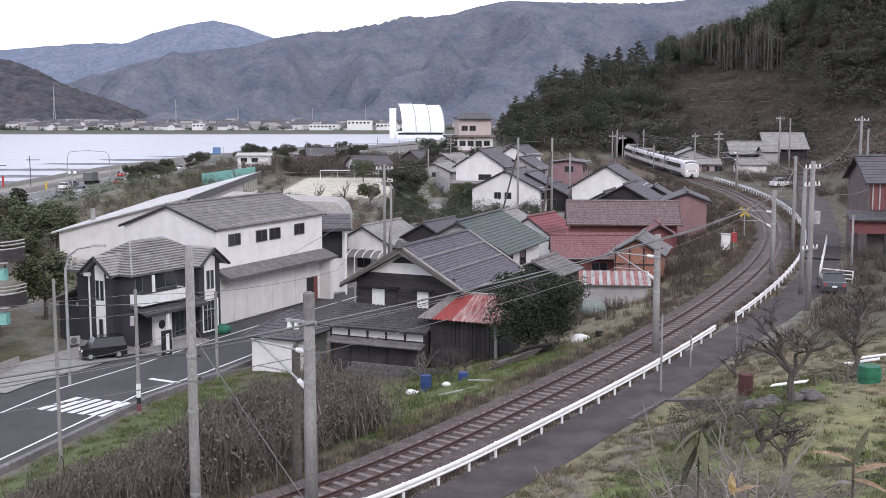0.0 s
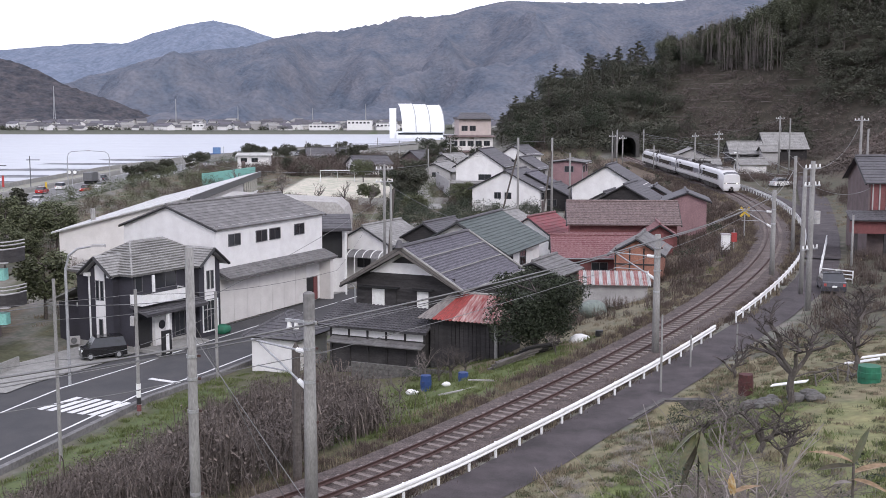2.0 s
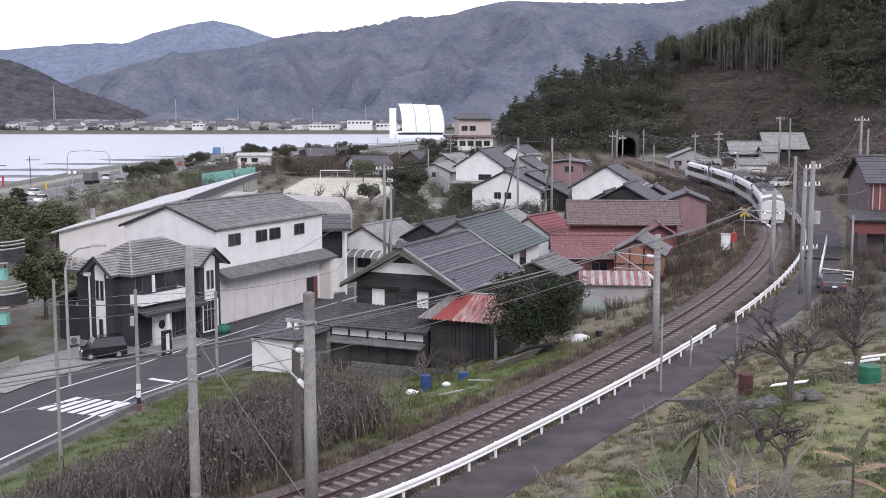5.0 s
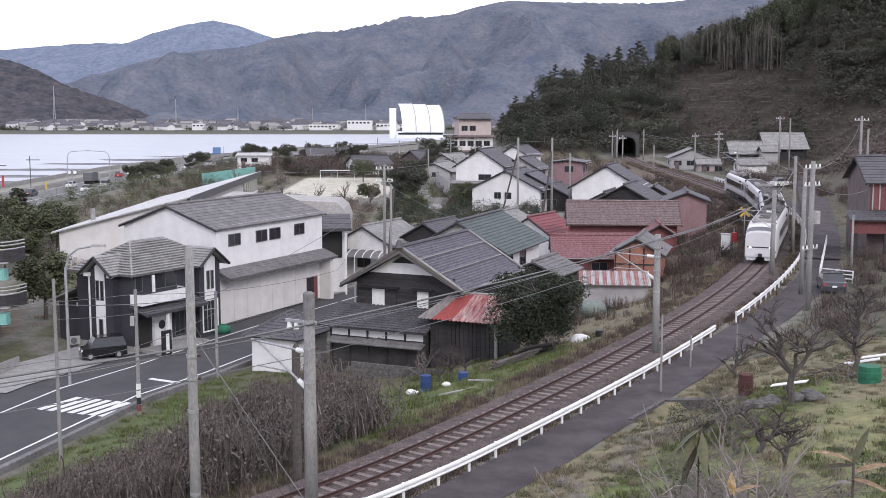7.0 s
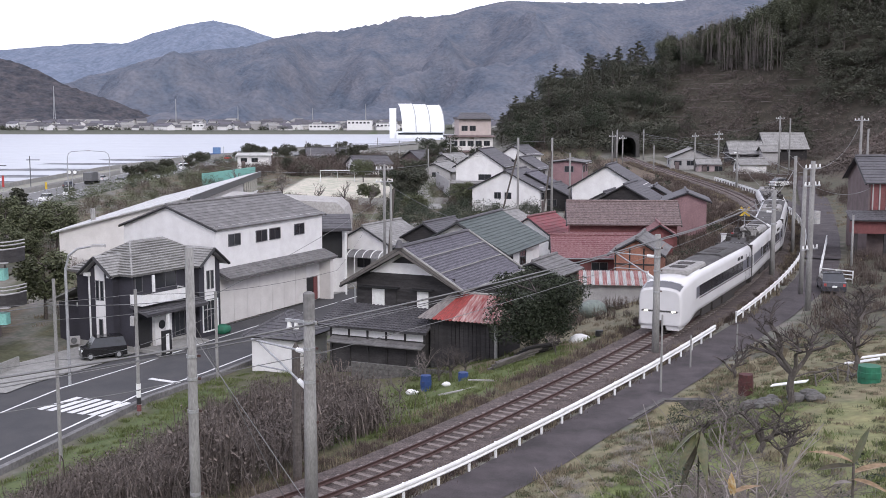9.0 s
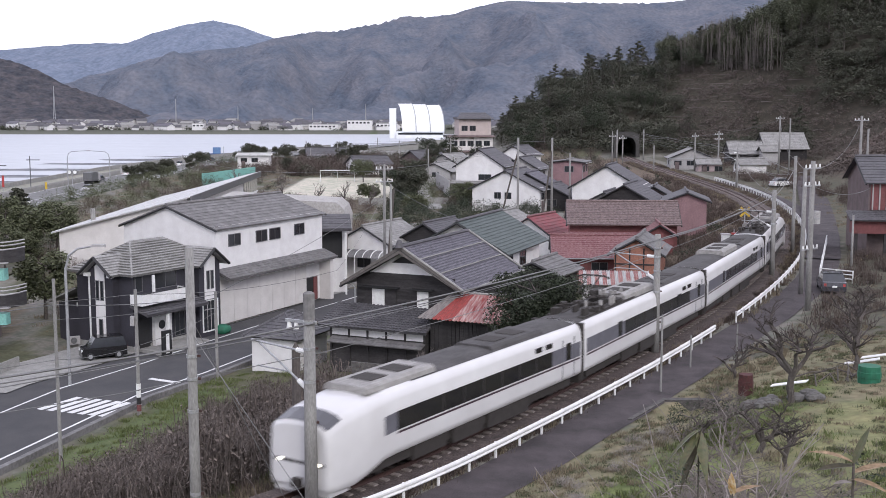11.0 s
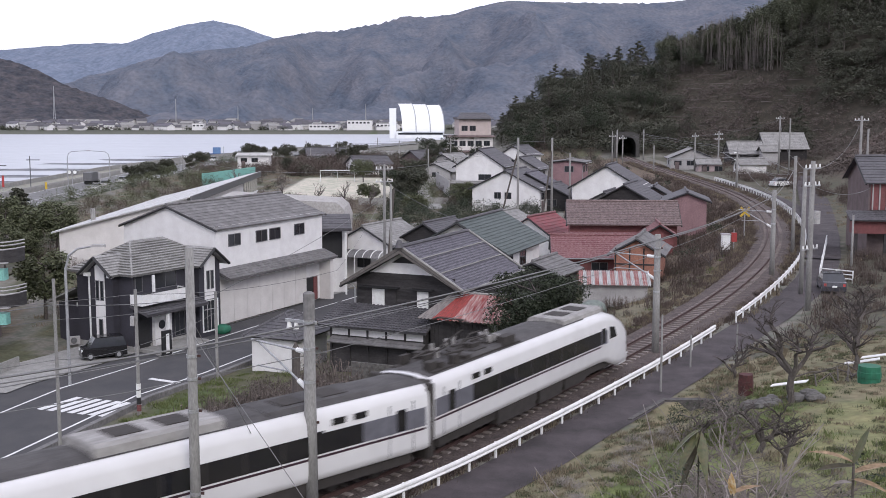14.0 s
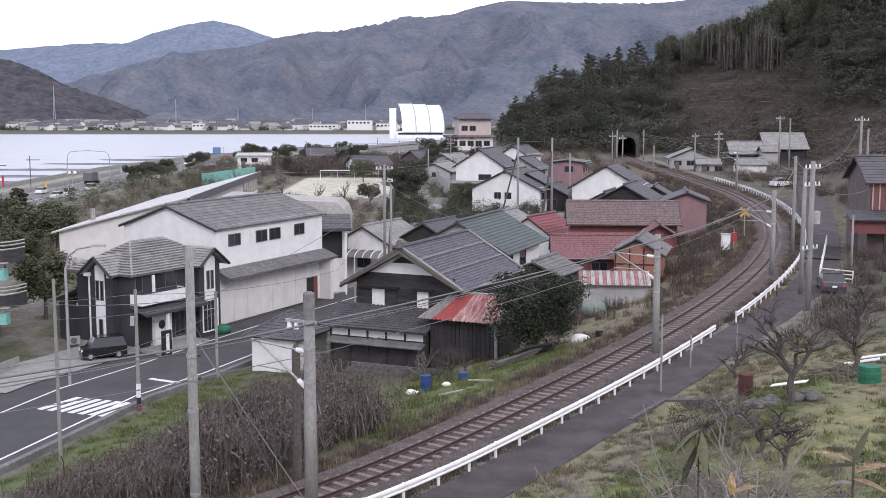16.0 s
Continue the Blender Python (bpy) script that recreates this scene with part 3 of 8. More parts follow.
def build_long_shed():
    ob = thing("storage_hall", pose(-28.0, 122.6, -5.0, 0, 0, 91), "long hall with a pale single-pitch metal roof behind the warehouse", "hall")
    L, W, zr, zl = 52, 14, 9.3, 5.7
    part("wall", Mesh().prism([(0, -1.2), (W, -1.2), (W, zl), (0, zr)], "x", 0, L), M_panel, ob)
    part("roof_slope", Mesh().slope((-0.6, -0.5, zr + 0.25), (L + 0.6, -0.5, zr + 0.25), (L + 0.6, W + 0.7, zl - 0.05), (-0.6, W + 0.7, zl - 0.05), courses=4, cols=0.9, wave=0.05), M_whitetin, ob)
    part("fascia", Mesh().box(-0.6, L + 0.6, -0.62, -0.51, zr - 0.55, zr + 0.28), M_frame, ob, "dark eave fascia")
    for k in range(6):
        win = part("clerestory", Mesh().box(L - 13 + k * 2.1, L - 11.1 + k * 2.1, -0.1, -0.004, zr - 2.6, zr - 0.7), M_glass, ob)
        part("sill", Mesh().box(L - 13 + k * 2.1, L - 11.1 + k * 2.1, -0.25, -0.004, zr - 2.75, zr - 2.61), M_white, win)
    part("window", Mesh().box(-0.08, -0.004, 3, 5.2, 3.5, 4.3), M_glass, ob)
    part("flue", Mesh().tube([(6, W - 2, 5.5), (6, W - 2, 7.7)], 0.28, 8), M_concrete, ob)
    hall = thing("store_hall", pose(-25, 126, -5.0), "pale rendered hall with a rounded sheet-metal edge behind the warehouse", "hall")
    part("wall", Mesh().prism([(0, -1), (13.9, -1), (14.2, 6.8), (13.8, 7.9), (13.0, 8.6), (0, 9.3)], "y", 0, 8), mat("dull_beige_sheet", (0.40, 0.385, 0.37), (0.33, 0.315, 0.30), 0.8, scale=5, fine=4, bump=0.1), hall)
    porch = thing("loading_porch", pose(-12.9, 116.0, -5.2, 0, 0, 8), "open loading porch with a dark tiled roof at the warehouse end", "porch")
    part("wall", Mesh().box(0, 2.9, 1.6, 3.2, -0.5, 7.3), M_wallwhite, porch)
    # black slab on the solid wall paints in the shade inside the porch
    part("shaded_opening", Mesh().box(0.3, 2.5, 1.5, 1.597, 3.6, 6.4), M_black, porch)
    for x in (0.0, 2.72):
        part("post", Mesh().box(x, x + 0.18, 0.0, 0.18, -0.5, 6.8), M_white, porch)
    part("roof", Mesh().slope((-0.3, 3.3, 8.1), (3.4, 3.3, 8.1), (3.4, -0.5, 6.9), (-0.3, -0.5, 6.9), courses=6, thick=0.3), M_tile, porch)
    FOOTPRINTS.append((-28.0, 122.6, math.radians(91), L, W))
    FOOTPRINTS.append((-25, 126, 0.0, 14.2, 8))


def build_modern_house():
    ob = thing("house", pose(-24.5, 87.7, -5.2, 0, 0, 60), "modern black and white two-storey house with slate roof", "house")
    L, W, h = 9.6, 6.2, 6.4
    FOOTPRINTS.append((-24.5, 87.7, math.radians(60), L, W + 4))
    part("wall", Mesh().box(0, L, 0, W, -0.6, h), M_dark, ob)
    part("plinth", Mesh().box(-0.06, L + 0.06, -0.06, W + 0.06, -0.6, 0.35), M_concrete, ob)
    hip_roof(ob, L, W, h, 1.85, 0.5, M_tilelight, 13, 2.9, 0, 0.13)
    # gabled bays with white panels on two sides
    d = 0.66
    for face, u0, u1 in (("x0", 1.5, 4.2), ("y0", 6.9, 9.5)):
        c = (u0 + u1) / 2

        def slab(m, a0, a1, z0, z1, p0, p1):
            return m.box(-p1, -p0, a0, a1, z0, z1) if face == "x0" else m.box(a0, a1, -p1, -p0, z0, z1)

        def gable(m, pts, p0, p1):
            return m.prism(pts, "x" if face == "x0" else "y", -p1, -p0)

        def spot(a, p, z):
            return (-p, a, z) if face == "x0" else (a, -p, z)
        part("bay_wall", gable(Mesh(), [(u0, -0.4), (u1, -0.4), (u1, 6.2), (c, 7.3), (u0, 6.2)], -0.5, d), M_dark, ob)
        half = 0.52 if face == "x0" else 0.66
        low = 0.5 if face == "x0" else 3.1
        part("white_panel", gable(Mesh(), [(c - half, low), (c + half, low), (c + half, 6.65), (c, 7.05), (c - half, 6.65)], d + 0.003, d + 0.05), M_wallwhite, ob, "white rendered panel")
        trim = Mesh()
        if face == "x0":
            slab(trim, u1 - 0.22, u1 - 0.06, 0.0, 6.0, d + 0.003, d + 0.05)
            for s in (-1, 1):
                slab(trim, c + s * 1.28 - 0.26, c + s * 1.28 + 0.26, 5.85, 6.12, d + 0.003, d + 0.3)
        else:
            for a0, a1, z0, z1 in ((c - 0.98, c - 0.86, 0.3, 3.05), (c + 0.86, c + 0.98, 0.3, 3.05), (c - 0.86, c + 0.86, 0.3, 0.42), (c - 0.86, c + 0.86, 2.95, 3.05)):
                slab(trim, a0, a1, z0, z1, d + 0.003, d + 0.06)
        part("white_trim", trim, M_white, ob)
        for s in (-1, 1):
            e = c + s * 1.85
            ridge = [spot(c, d + 0.65, 7.55), spot(c, -2.4, 7.55)]
            eave = [spot(e, -2.4, 6.1), spot(e, d + 0.65, 6.1)]
            part("bay_roof", Mesh().slope(*(ridge + eave), courses=8, step=0.06, thick=0.2), M_tilelight, ob)
            part("barge_board", Mesh().tube([Vector(ridge[0]) + Vector((0, 0, -0.12)), Vector(eave[1]) + Vector((0, 0, -0.12))], 0.14, 4), M_black, ob)
        wins = ((c - 0.38, 4.0, 0.27, 1.5), (c + 0.12, 4.0, 0.27, 1.5)) + (((c - 0.2, 0.9, 0.34, 1.5),) if face == "x0" else ())
        for a, z, w, hh in wins:
            slit = part("slit_window", slab(Mesh(), a, a + w, z, z + hh, d + 0.052, d + 0.07), M_glass, ob)
            fr = Mesh()
            for a0, a1, z0, z1 in ((a - 0.05, a, z - 0.05, z + hh + 0.05), (a + w, a + w + 0.05, z - 0.05, z + hh + 0.05), (a, a + w, z - 0.05, z), (a, a + w, z + hh, z + hh + 0.05)):
                slab(fr, a0, a1, z0, z1, d + 0.052, d + 0.1)
            part("frame", fr, M_frame, slit)
    c = 8.25
    big = part("window", Mesh().box(c - 0.86, c + 0.86, -0.69, -0.664, 0.42, 2.95), M_glass, ob)
    for k in range(1, 4):
        part("glazing_bar", Mesh().box(c - 0.86 + k * 0.43 - 0.025, c - 0.86 + k * 0.43 + 0.025, -0.72, -0.692, 0.42, 2.95), M_wallgrey, big)
    part("glazing_bar", Mesh().box(c - 0.86, c + 0.86, -0.725, -0.692, 2.2, 2.26), M_wallgrey, big)
    # balcony over a tiled porch
    part("balcony_front", Mesh().box(-0.3, 5.1, -1.3, -1.17, 3.75, 4.6).box(-0.3, -0.17, -1.17, -0.004, 3.75, 4.6).box(-0.17, 5.1, -1.17, -0.004, 3.75, 3.85).box(4.97, 5.1, -1.17, -0.004, 3.85, 4.6), M_white, ob, "white balcony parapet")
    part("balcony_rail", Mesh().tube([(-0.3, -1.24, 4.68), (5.1, -1.24, 4.68)], 0.04, 6), M_black, ob)
    part("porch_roof", Mesh().slope((-0.3, 0, 3.74), (6.7, 0, 3.74), (6.7, -1.9, 3.1), (-0.3, -1.9, 3.1), courses=6, step=0.06, thick=0.2), M_tile, ob)
    part("porch_post", Mesh().box(2.0, 2.2, -1.75, -1.55, 0, 2.95), M_white, ob)
    part("balcony_post", Mesh().box(1.2, 1.38, -1.1, -0.92, 4.6, 6.0), M_white, ob)
    part("entrance_wall", Mesh().box(2.0, 3.9, -0.35, -0.004, 0.12, 2.9), M_wallwhite, ob)
    part("round_window", Mesh().tube([(2.75, -0.39, 1.75), (2.75, -0.352, 1.75)], 0.36, 16), M_glass, ob)
    part("entrance_door", Mesh().box(0.5, 1.7, -0.08, -0.004, 0.12, 2.4), M_black, ob)
    part("steps", Mesh().box(0.3, 6.2, -2.2, -0.07, -0.3, 0.12).box(0.1, 4.0, -2.6, -2.2, -0.3, -0.02), M_concrete, ob)
    window(ob, "y0", 2.4, 4.7, 2.4, 1.3)
    window(ob, "y0", 0.3, 4.7, 0.7, 1.2, None, 0)
    window(ob, "y0", 4.6, 0.5, 1.1, 1.9, None, 1)
    # low wing beyond the end wall
    part("wing_wall", Mesh().box(0.6, 5.0, W + 0.01, W + 2.9, -0.5, 3.2), M_dark, ob)
    part("wing_roof", Mesh().slope((-0.2, W + 0.02, 4.7), (5.6, W + 0.02, 4.7), (5.6, W + 3.6, 3.2), (-0.2, W + 3.6, 3.2), courses=8, step=0.09), M_tilelight, ob)
    part("wing_bracket", Mesh().box(0.3, 0.55, W + 0.05, W + 0.5, 3.0, 3.3), M_white, ob)


M_barge = mat("weathered_bargeboard", (0.16, 0.145, 0.135), (0.10, 0.09, 0.085), 0.85, scale=1, fine=8)


def build_old_house():
    ob = thing("house", pose(0.9, 77.2, -4.2, 0, 0, 66), "traditional dark timber house with blue-grey tiled gable roof", "house")
    L, W, h, rise = 10.5, 7.8, 6.1, 2.35
    part("wall", gable_walls(L, W, h, rise, "x"), M_wood, ob)
    gable_roof(ob, L, W, h, rise, "x", 0.9, M_tileblue, 22, 3.2, M_tile, 0.9)
    g = Mesh().prism([(1.1, h + 0.38), (W - 1.1, h + 0.38), (W / 2, h + rise - 0.35)], "x", -0.05, -0.004)
    part("gable_plaster", g, M_wallwhite, ob, "white plastered gable")
    part("gable_vent", Mesh().prism([(2.9, h + 1.15), (W - 2.9, h + 1.15), (W / 2 + 0.3, h + 1.6), (W / 2 - 0.3, h + 1.6)], "x", -0.09, -0.052), M_black, ob)
    orn = Mesh()
    orn.tube([(-0.95, W / 2, h + rise + 0.0), (-0.95, W / 2, h + rise + 0.55)], [0.35, 0.12], 6)
    part("ridge_ornament", orn, M_tile, ob)
    # bargeboards and pale verge tiles
    for e in (-1, 1):
        y0, z0, y1, z1 = W / 2 + e * (W / 2 + 0.85), h - 0.51, W / 2, h + rise
        part("bargeboard", Mesh().prism([(y0, z0 - 0.16), (y0, z0 + 0.12), (y1, z1 + 0.1), (y1, z1 - 0.42)], "x", -0.97, -0.905), M_barge, ob, "weathered grey-brown bargeboard")
    part("verge_tiles", Mesh().tube([(-0.86, W / 2, h + rise + 0.12), (-0.86, -0.9, h - 0.4)], 0.09, 6), M_concrete, ob)
    part("verge_tiles", Mesh().tube([(L + 0.86, W / 2, h + rise + 0.12), (L + 0.86, -0.9, h - 0.4)], 0.09, 6), M_concrete, ob)
    part("gutter", Mesh().tube([(-0.9, -0.95, h - 0.5), (L + 0.9, -0.95, h - 0.5)], 0.07, 6), M_concrete, ob)
    for f in (0.3, 0.62):
        yy, zz = W / 2 - f * (W / 2 + 0.9), h + rise - f * (rise + 0.54)
        part("snow_guard", Mesh().tube([(-0.8, yy, zz + 0.1), (L + 0.8, yy, zz + 0.1)], 0.045, 5), M_concrete, ob, "pale row of snow guards")
    # horizontal board lines
    for k in range(14):
        zz = 3.0 + k * 0.24
        part("board", Mesh().box(-0.035, -0.003, 0.05, W - 0.05, zz, zz + 0.215), M_wood, ob)
    for u, w in ((1.95, 1.05), (4.6, 2.5)):
        win = part("window_shutter", Mesh().box(-0.12, -0.036, u, u + w, 4.05, 5.35), M_wood, ob)
        part("pane", Mesh().box(-0.14, -0.121, u + (0.1 if w < 2 else 0.9), u + (0.98 if w < 2 else 1.9), 4.1, 5.3), M_curtain, win, "white shutter board")
        part("hood", Mesh().box(-0.5, -0.036, u - 0.3, u + w + 0.3, 5.42, 5.5), M_black, win)
    # front lean-to with tiled roof
    part("annex_wall", Mesh().box(-2.4, -0.01, 1.2, 8.6, -0.6, 3.2), M_wood, ob)
    part("annex_roof", Mesh().slope((-0.02, 9.3, 4.15), (-0.02, 0.9, 4.15), (-3.1, 0.9, 2.95), (-3.1, 9.3, 2.95), courses=11, cols=3.2, wave=0.07, step=0.05), M_tile, ob)
    part("white_band", Mesh().box(-2.46, -2.403, 1.3, 8.5, 2.25, 2.75), M_wallwhite, ob)
    for k in range(6):
        part("annex_post", Mesh().box(-2.52, -2.405, 1.2 + k * 1.46, 1.34 + k * 1.46, 0, 3.0), M_wood, ob)
    part("annex_pent", Mesh().slope((-2.41, 8.5, 2.15), (-2.41, 1.2, 2.15), (-3.2, 1.2, 1.85), (-3.2, 8.5, 1.85), courses=2, thick=0.06), M_felt, ob)
    # lower side roof and skylight panel
    part("side_roof", Mesh().slope((1.0, -0.02, 4.3), (10.5, -0.02, 4.3), (10.5, -2.2, 3.5), (1.0, -2.2, 3.5), courses=6, cols=3), M_tileblue, ob)
    part("side_wall", Mesh().box(1.4, 10.2, -1.7, -0.01, -0.5, 3.5), M_wood, ob)
    part("tin_awning", Mesh().box(2.5, 4.3, -2.9, -1.6, 4.35, 4.42), M_whitetin, ob)
    dp = Mesh().tube([(-0.4, W + 0.85, h - 0.2), (-0.1, W + 0.1, h - 0.8), (-0.1, W + 0.1, 3.9)], 0.06, 6)
    part("downpipe", dp, M_steel, ob)


def corrugated(m, a, b, c, d, waves, amp=0.04, thick=0.02):
    a, b, c, d = (Vector(p) for p in (a, b, c, d))
    nrm = (b - a).cross(d - a).normalized()
    if nrm.z < 0:
        nrm = -nrm
    n, i = waves * 6, len(m.v)
    for k in range(n + 1):
        h = nrm * amp * math.cos(2 * math.pi * waves * k / n)
        m.v += [tuple(p.lerp(q, k / n) + g) for p, q, g in ((a, b, h), (d, c, h), (d, c, h - nrm * 0.03), (a, b, h - nrm * 0.03))]
    for k in range(n):
        p, q = i + 4 * k, i + 4 * k + 4
        m.f += [(p, p + 1, q + 1, q), (p + 1, p + 2, q + 2, q + 1), (p + 2, p + 3, q + 3, q + 2), (p + 3, p, q, q + 3)]
    return m


M_plainred = mat("dull_red_tin", (0.30, 0.05, 0.045), (0.22, 0.05, 0.045), 0.6, scale=1, fine=6)
M_greytin = mat("weathered_grey_tin", (0.24, 0.22, 0.21), (0.15, 0.135, 0.13), 0.6, scale=1, fine=6, stretch=(0.3, 1.5, 0.3))


def build_red_shed():
    ob = thing("shed", pose(3.7, 73.6, -3.4, 0, 0, 66), "old dark timber shed with faded red corrugated roof", "shed")
    part("wall", Mesh().box(0, 4.2, 0, 5.0, -0.8, 3.2), M_wood, ob)
    for f0, f1, mt, n in ((0.0, 0.58, M_rustred, 12), (0.58, 0.82, M_plainred, 5), (0.82, 1.0, M_greytin, 4)):
        ya, yb, yc, yd = 0.3 + 3.9 * f0, 0.3 + 3.9 * f1, -0.5 + 6.1 * f1, -0.5 + 6.1 * f0
        part("roof_sheet", corrugated(Mesh(), (2.2, ya, 4.6), (2.2, yb, 4.6), (-0.8, yc, 3.2), (-0.8, yd, 3.2), n, 0.04), mt, ob)
    part("ridge_cap", Mesh().tube([(2.2, 0.2, 4.62), (2.2, 4.3, 4.62)], 0.09, 8), M_concrete, ob)
    part("roof_slope", corrugated(Mesh(), (2.2, 4.2, 4.6), (2.4, 4.2, 4.6), (4.8, 5.6, 3.2), (-0.8, 5.6, 3.2), 16, 0.035), M_felt, ob)
    part("roof_slope", corrugated(Mesh(), (2.2, 4.2, 4.6), (2.2, 0.3, 4.6), (4.8, -0.5, 3.2), (4.8, 5.6, 3.2), 16, 0.035), M_rustred, ob)
    part("roof_slope", corrugated(Mesh(), (2.2, 0.3, 4.6), (2.2, 0.25, 4.6), (-0.8, -0.5, 3.2), (4.8, -0.5, 3.2), 10, 0.035), M_rustred, ob)
    for k in range(16):
        part("plank", Mesh().box(-0.05, -0.004, k * 0.31 + 0.02, k * 0.31 + 0.3, -0.4, 3.1), M_wood, ob)
    part("post", Mesh().box(-0.6, -0.42, -0.1, 0.08, -0.6, 3.2), M_concrete, ob)


build_warehouse()
build_long_shed()
build_modern_house()
build_old_house()
build_red_shed()

house(-6.2, 126, -4.8, 65, 9, 6.3, 3.9, 1.75, M_wallwhite, M_tilelight, "small white house with light grey tiled roof and barrel awning", courses=12, wins=[("x0", 2.3, 0.9, 1.6, 1.3)])
house(5.3, 98.5, -4.0, 69, 11.5, 8.2, 5.7, 2.3, M_wallwhite, M_tilegreen, "house with green-grey sheet roof and white plaster gable", courses=14, over=0.8, verge=0.7, wins=[("y0", 1.5, 3.6, 1.3, 1.2), ("y0", 5, 3.6, 1.8, 1.2)], cap=M_tile)
house(0.6, 127, -4.6, 65, 8, 6.0, 4.0, 1.7, M_wood, M_tile, "low dark house with grey tiled roof", courses=12)
house(12.6, 131, -3.8, 60, 7.0, 5.6, 3.3, 1.9, M_wallwhite, M_tinred, "small house with dull red sheet roof", courses=8, cap=M_tilered)
red_house = house(14.2, 125, -2.6, -5, 11.8, 7.4, 4.3, 1.85, M_redwall, M_tilefaded, "long house with faded red-grey tiled roof and red walls", courses=14, cols=2.2, over=0.8)
house(11.0, 109.5, -3.0, -4, 8.6, 7.0, 2.8, 1.55, M_redwall, M_tilered, "low house with faded red tiled roof", courses=12, cols=2.2)
clay_shed = house(19.2, 99.0, -1.6, 74, 6.5, 4.0, 3.0, 1.15, M_orange, M_felt, "shed with orange clay gable wall and grey roof", name="shed", courses=8)
house(9.8, 96.0, -3.0, 65, 5.5, 4.2, 2.9, 0.9, M_wood, M_felt, "low outbuilding with grey sheet roof", name="outbuilding", courses=6)
house(31.5, 134, -1.0, 80, 7, 4.6, 4.3, 0.9, M_mauve, M_tile, "mauve tin-clad storehouse with grey tiled roof", name="storehouse", courses=8)
house(25.5, 138, -1.2, 70, 8, 6.5, 4.2, 1.8, M_wood, M_tile, "dark house with grey tiled gable roof", courses=10)
gabled_house = house(10.6, 199, -1.8, 74, 9, 8.6, 6.2, 2.8, M_wallwhite, M_tile, "two-storey white gabled house with brown lower floor", courses=8, wins=[("x0", 2.2, 3.6, 2.2, 0.9)])
house(14.8, 172, -1.9, 68, 10, 11, 4.0, 2.7, M_wallwhite, M_tile, "broad white gabled house with low roof", courses=8, wins=[("x0", 6.3, 2.3, 1.0, 0.9), ("x0", 4.6, 2.3, 1.0, 0.9)])
house(28.6, 163, -1.1, 72, 9, 10, 4.1, 3.0, M_wallwhite, M_tile, "white gabled house with grey roof below the railway", courses=8, wins=[("x0", 4.2, 0.9, 1.6, 1.0)])
house(19.6, 174, -2.0, 66, 6, 7.0, 2.9, 1.7, M_wood, M_tile, "small dark brown gabled house", courses=8)
house(23, 186, -0.8, 74, 6, 5, 6.4, 0.3, M_mauve, M_felt, "tall pinkish flat-roofed house", courses=3)
house(11.5, 228, 0.0, 70, 7, 7, 4.4, 2.0, M_brownwall, M_tile, "brown two-storey house with grey roof", courses=6)
house(49.6, 246, 1.0, -6, 9.2, 8, 3.0, 1.9, M_wallgrey, M_tilelight, "pale house with light grey roof beside the railway near the tunnel", ridge="y", courses=8)
house(66.0, 258.6, 1.4, -2, 7.4, 7, 3.2, 2.4, M_wood, M_tilelight, "long low house with weathered grey tiles below the wooded hill", courses=10, cols=2)
house(74.6, 261, 2.0, 0, 9.6, 8, 3.9, 3.0, M_wood, M_tilelight, "large tiled house under the wooded hill", courses=10, cols=2, over=0.9)
house(72.4, 255.6, 1.6, 0, 3.6, 3.2, 3.6, 0.9, M_wallgrey, M_tilelight, "small pale gatehouse in front of the large tiled house", courses=5)
lane_house = house(39.8, 105, 0.2, -8, 11, 9, 7.2, 2.0, M_brownwall, M_tile, "dark red timber house beside the lane", courses=10)


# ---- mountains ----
# forest tones lightened and blued: air haze painted into the colour
M_hazemount = mat("hazed_winter_forest", (0.158, 0.162, 0.188), (0.094, 0.114, 0.15), 0.95, scale=260, fine=0.13, bump=0.45, grain=0.15, stretch=(1, 0.55, 1.3), spec=0.05, relief=9.0)
M_mountnear = mat("brown_winter_forest", (0.10, 0.092, 0.098), (0.045, 0.05, 0.062), 0.95, scale=70, fine=0.16, bump=0.7, grain=0.22, stretch=(1, 0.5, 0.8), spec=0.05, relief=6.0)
# the blue is distance haze put into the base colour
M_mounthaze = mat("hazed_distant_forest", (0.185, 0.215, 0.28), (0.14, 0.172, 0.232), 0.95, scale=220, fine=0.07, bump=0.6, grain=0.16, stretch=(1, 0.5, 0.8), spec=0.05, relief=8.0)


def mountain(label, ridge, dist, base, material, seed, spur, nx=150, ny=40):
    """A forested ridge: heights along x given at the crest, spurs and hollows below."""
    xs = np.linspace(ridge[0][0], ridge[-1][0], nx)
    hs = np.interp(xs, [p[0] for p in ridge], [p[1] for p in ridge])
    m = Mesh()
    for j in range(ny + 8):
        t = j / (ny - 1)
        for i in range(nx):
            y = base + (dist - base) * t
            up = hs[i] * (t ** 0.85 if t <= 1 else 1 - (t - 1) * 1.5)
            n = noise.fractal(Vector((xs[i] * 0.0032 + seed, y * 0.0018, seed)), 0.9, 2.1, 5)
            r = abs(noise.noise(Vector((xs[i] * 0.006 + 7 * seed, y * 0.0012, 3))))
            small = noise.noise(Vector((xs[i] * 0.11, y * 0.06, seed))) * 4.5
            m.v.append((xs[i], y, -7 + up + (n * 0.7 - r * 1.0) * spur * max(0, min(1, t * 3)) * max(0.0, 1 - t) * 1.6 + small * min(1, 4 * t)))
    m.f = [(j * nx + i, j * nx + i + 1, (j + 1) * nx + i + 1, (j + 1) * nx + i) for j in range(ny + 7) for i in range(nx - 1)]
    thing("mountain", pose(0, 0, 0), label, "mountain", kind="structure", mesh=m, material=material, smooth=True)


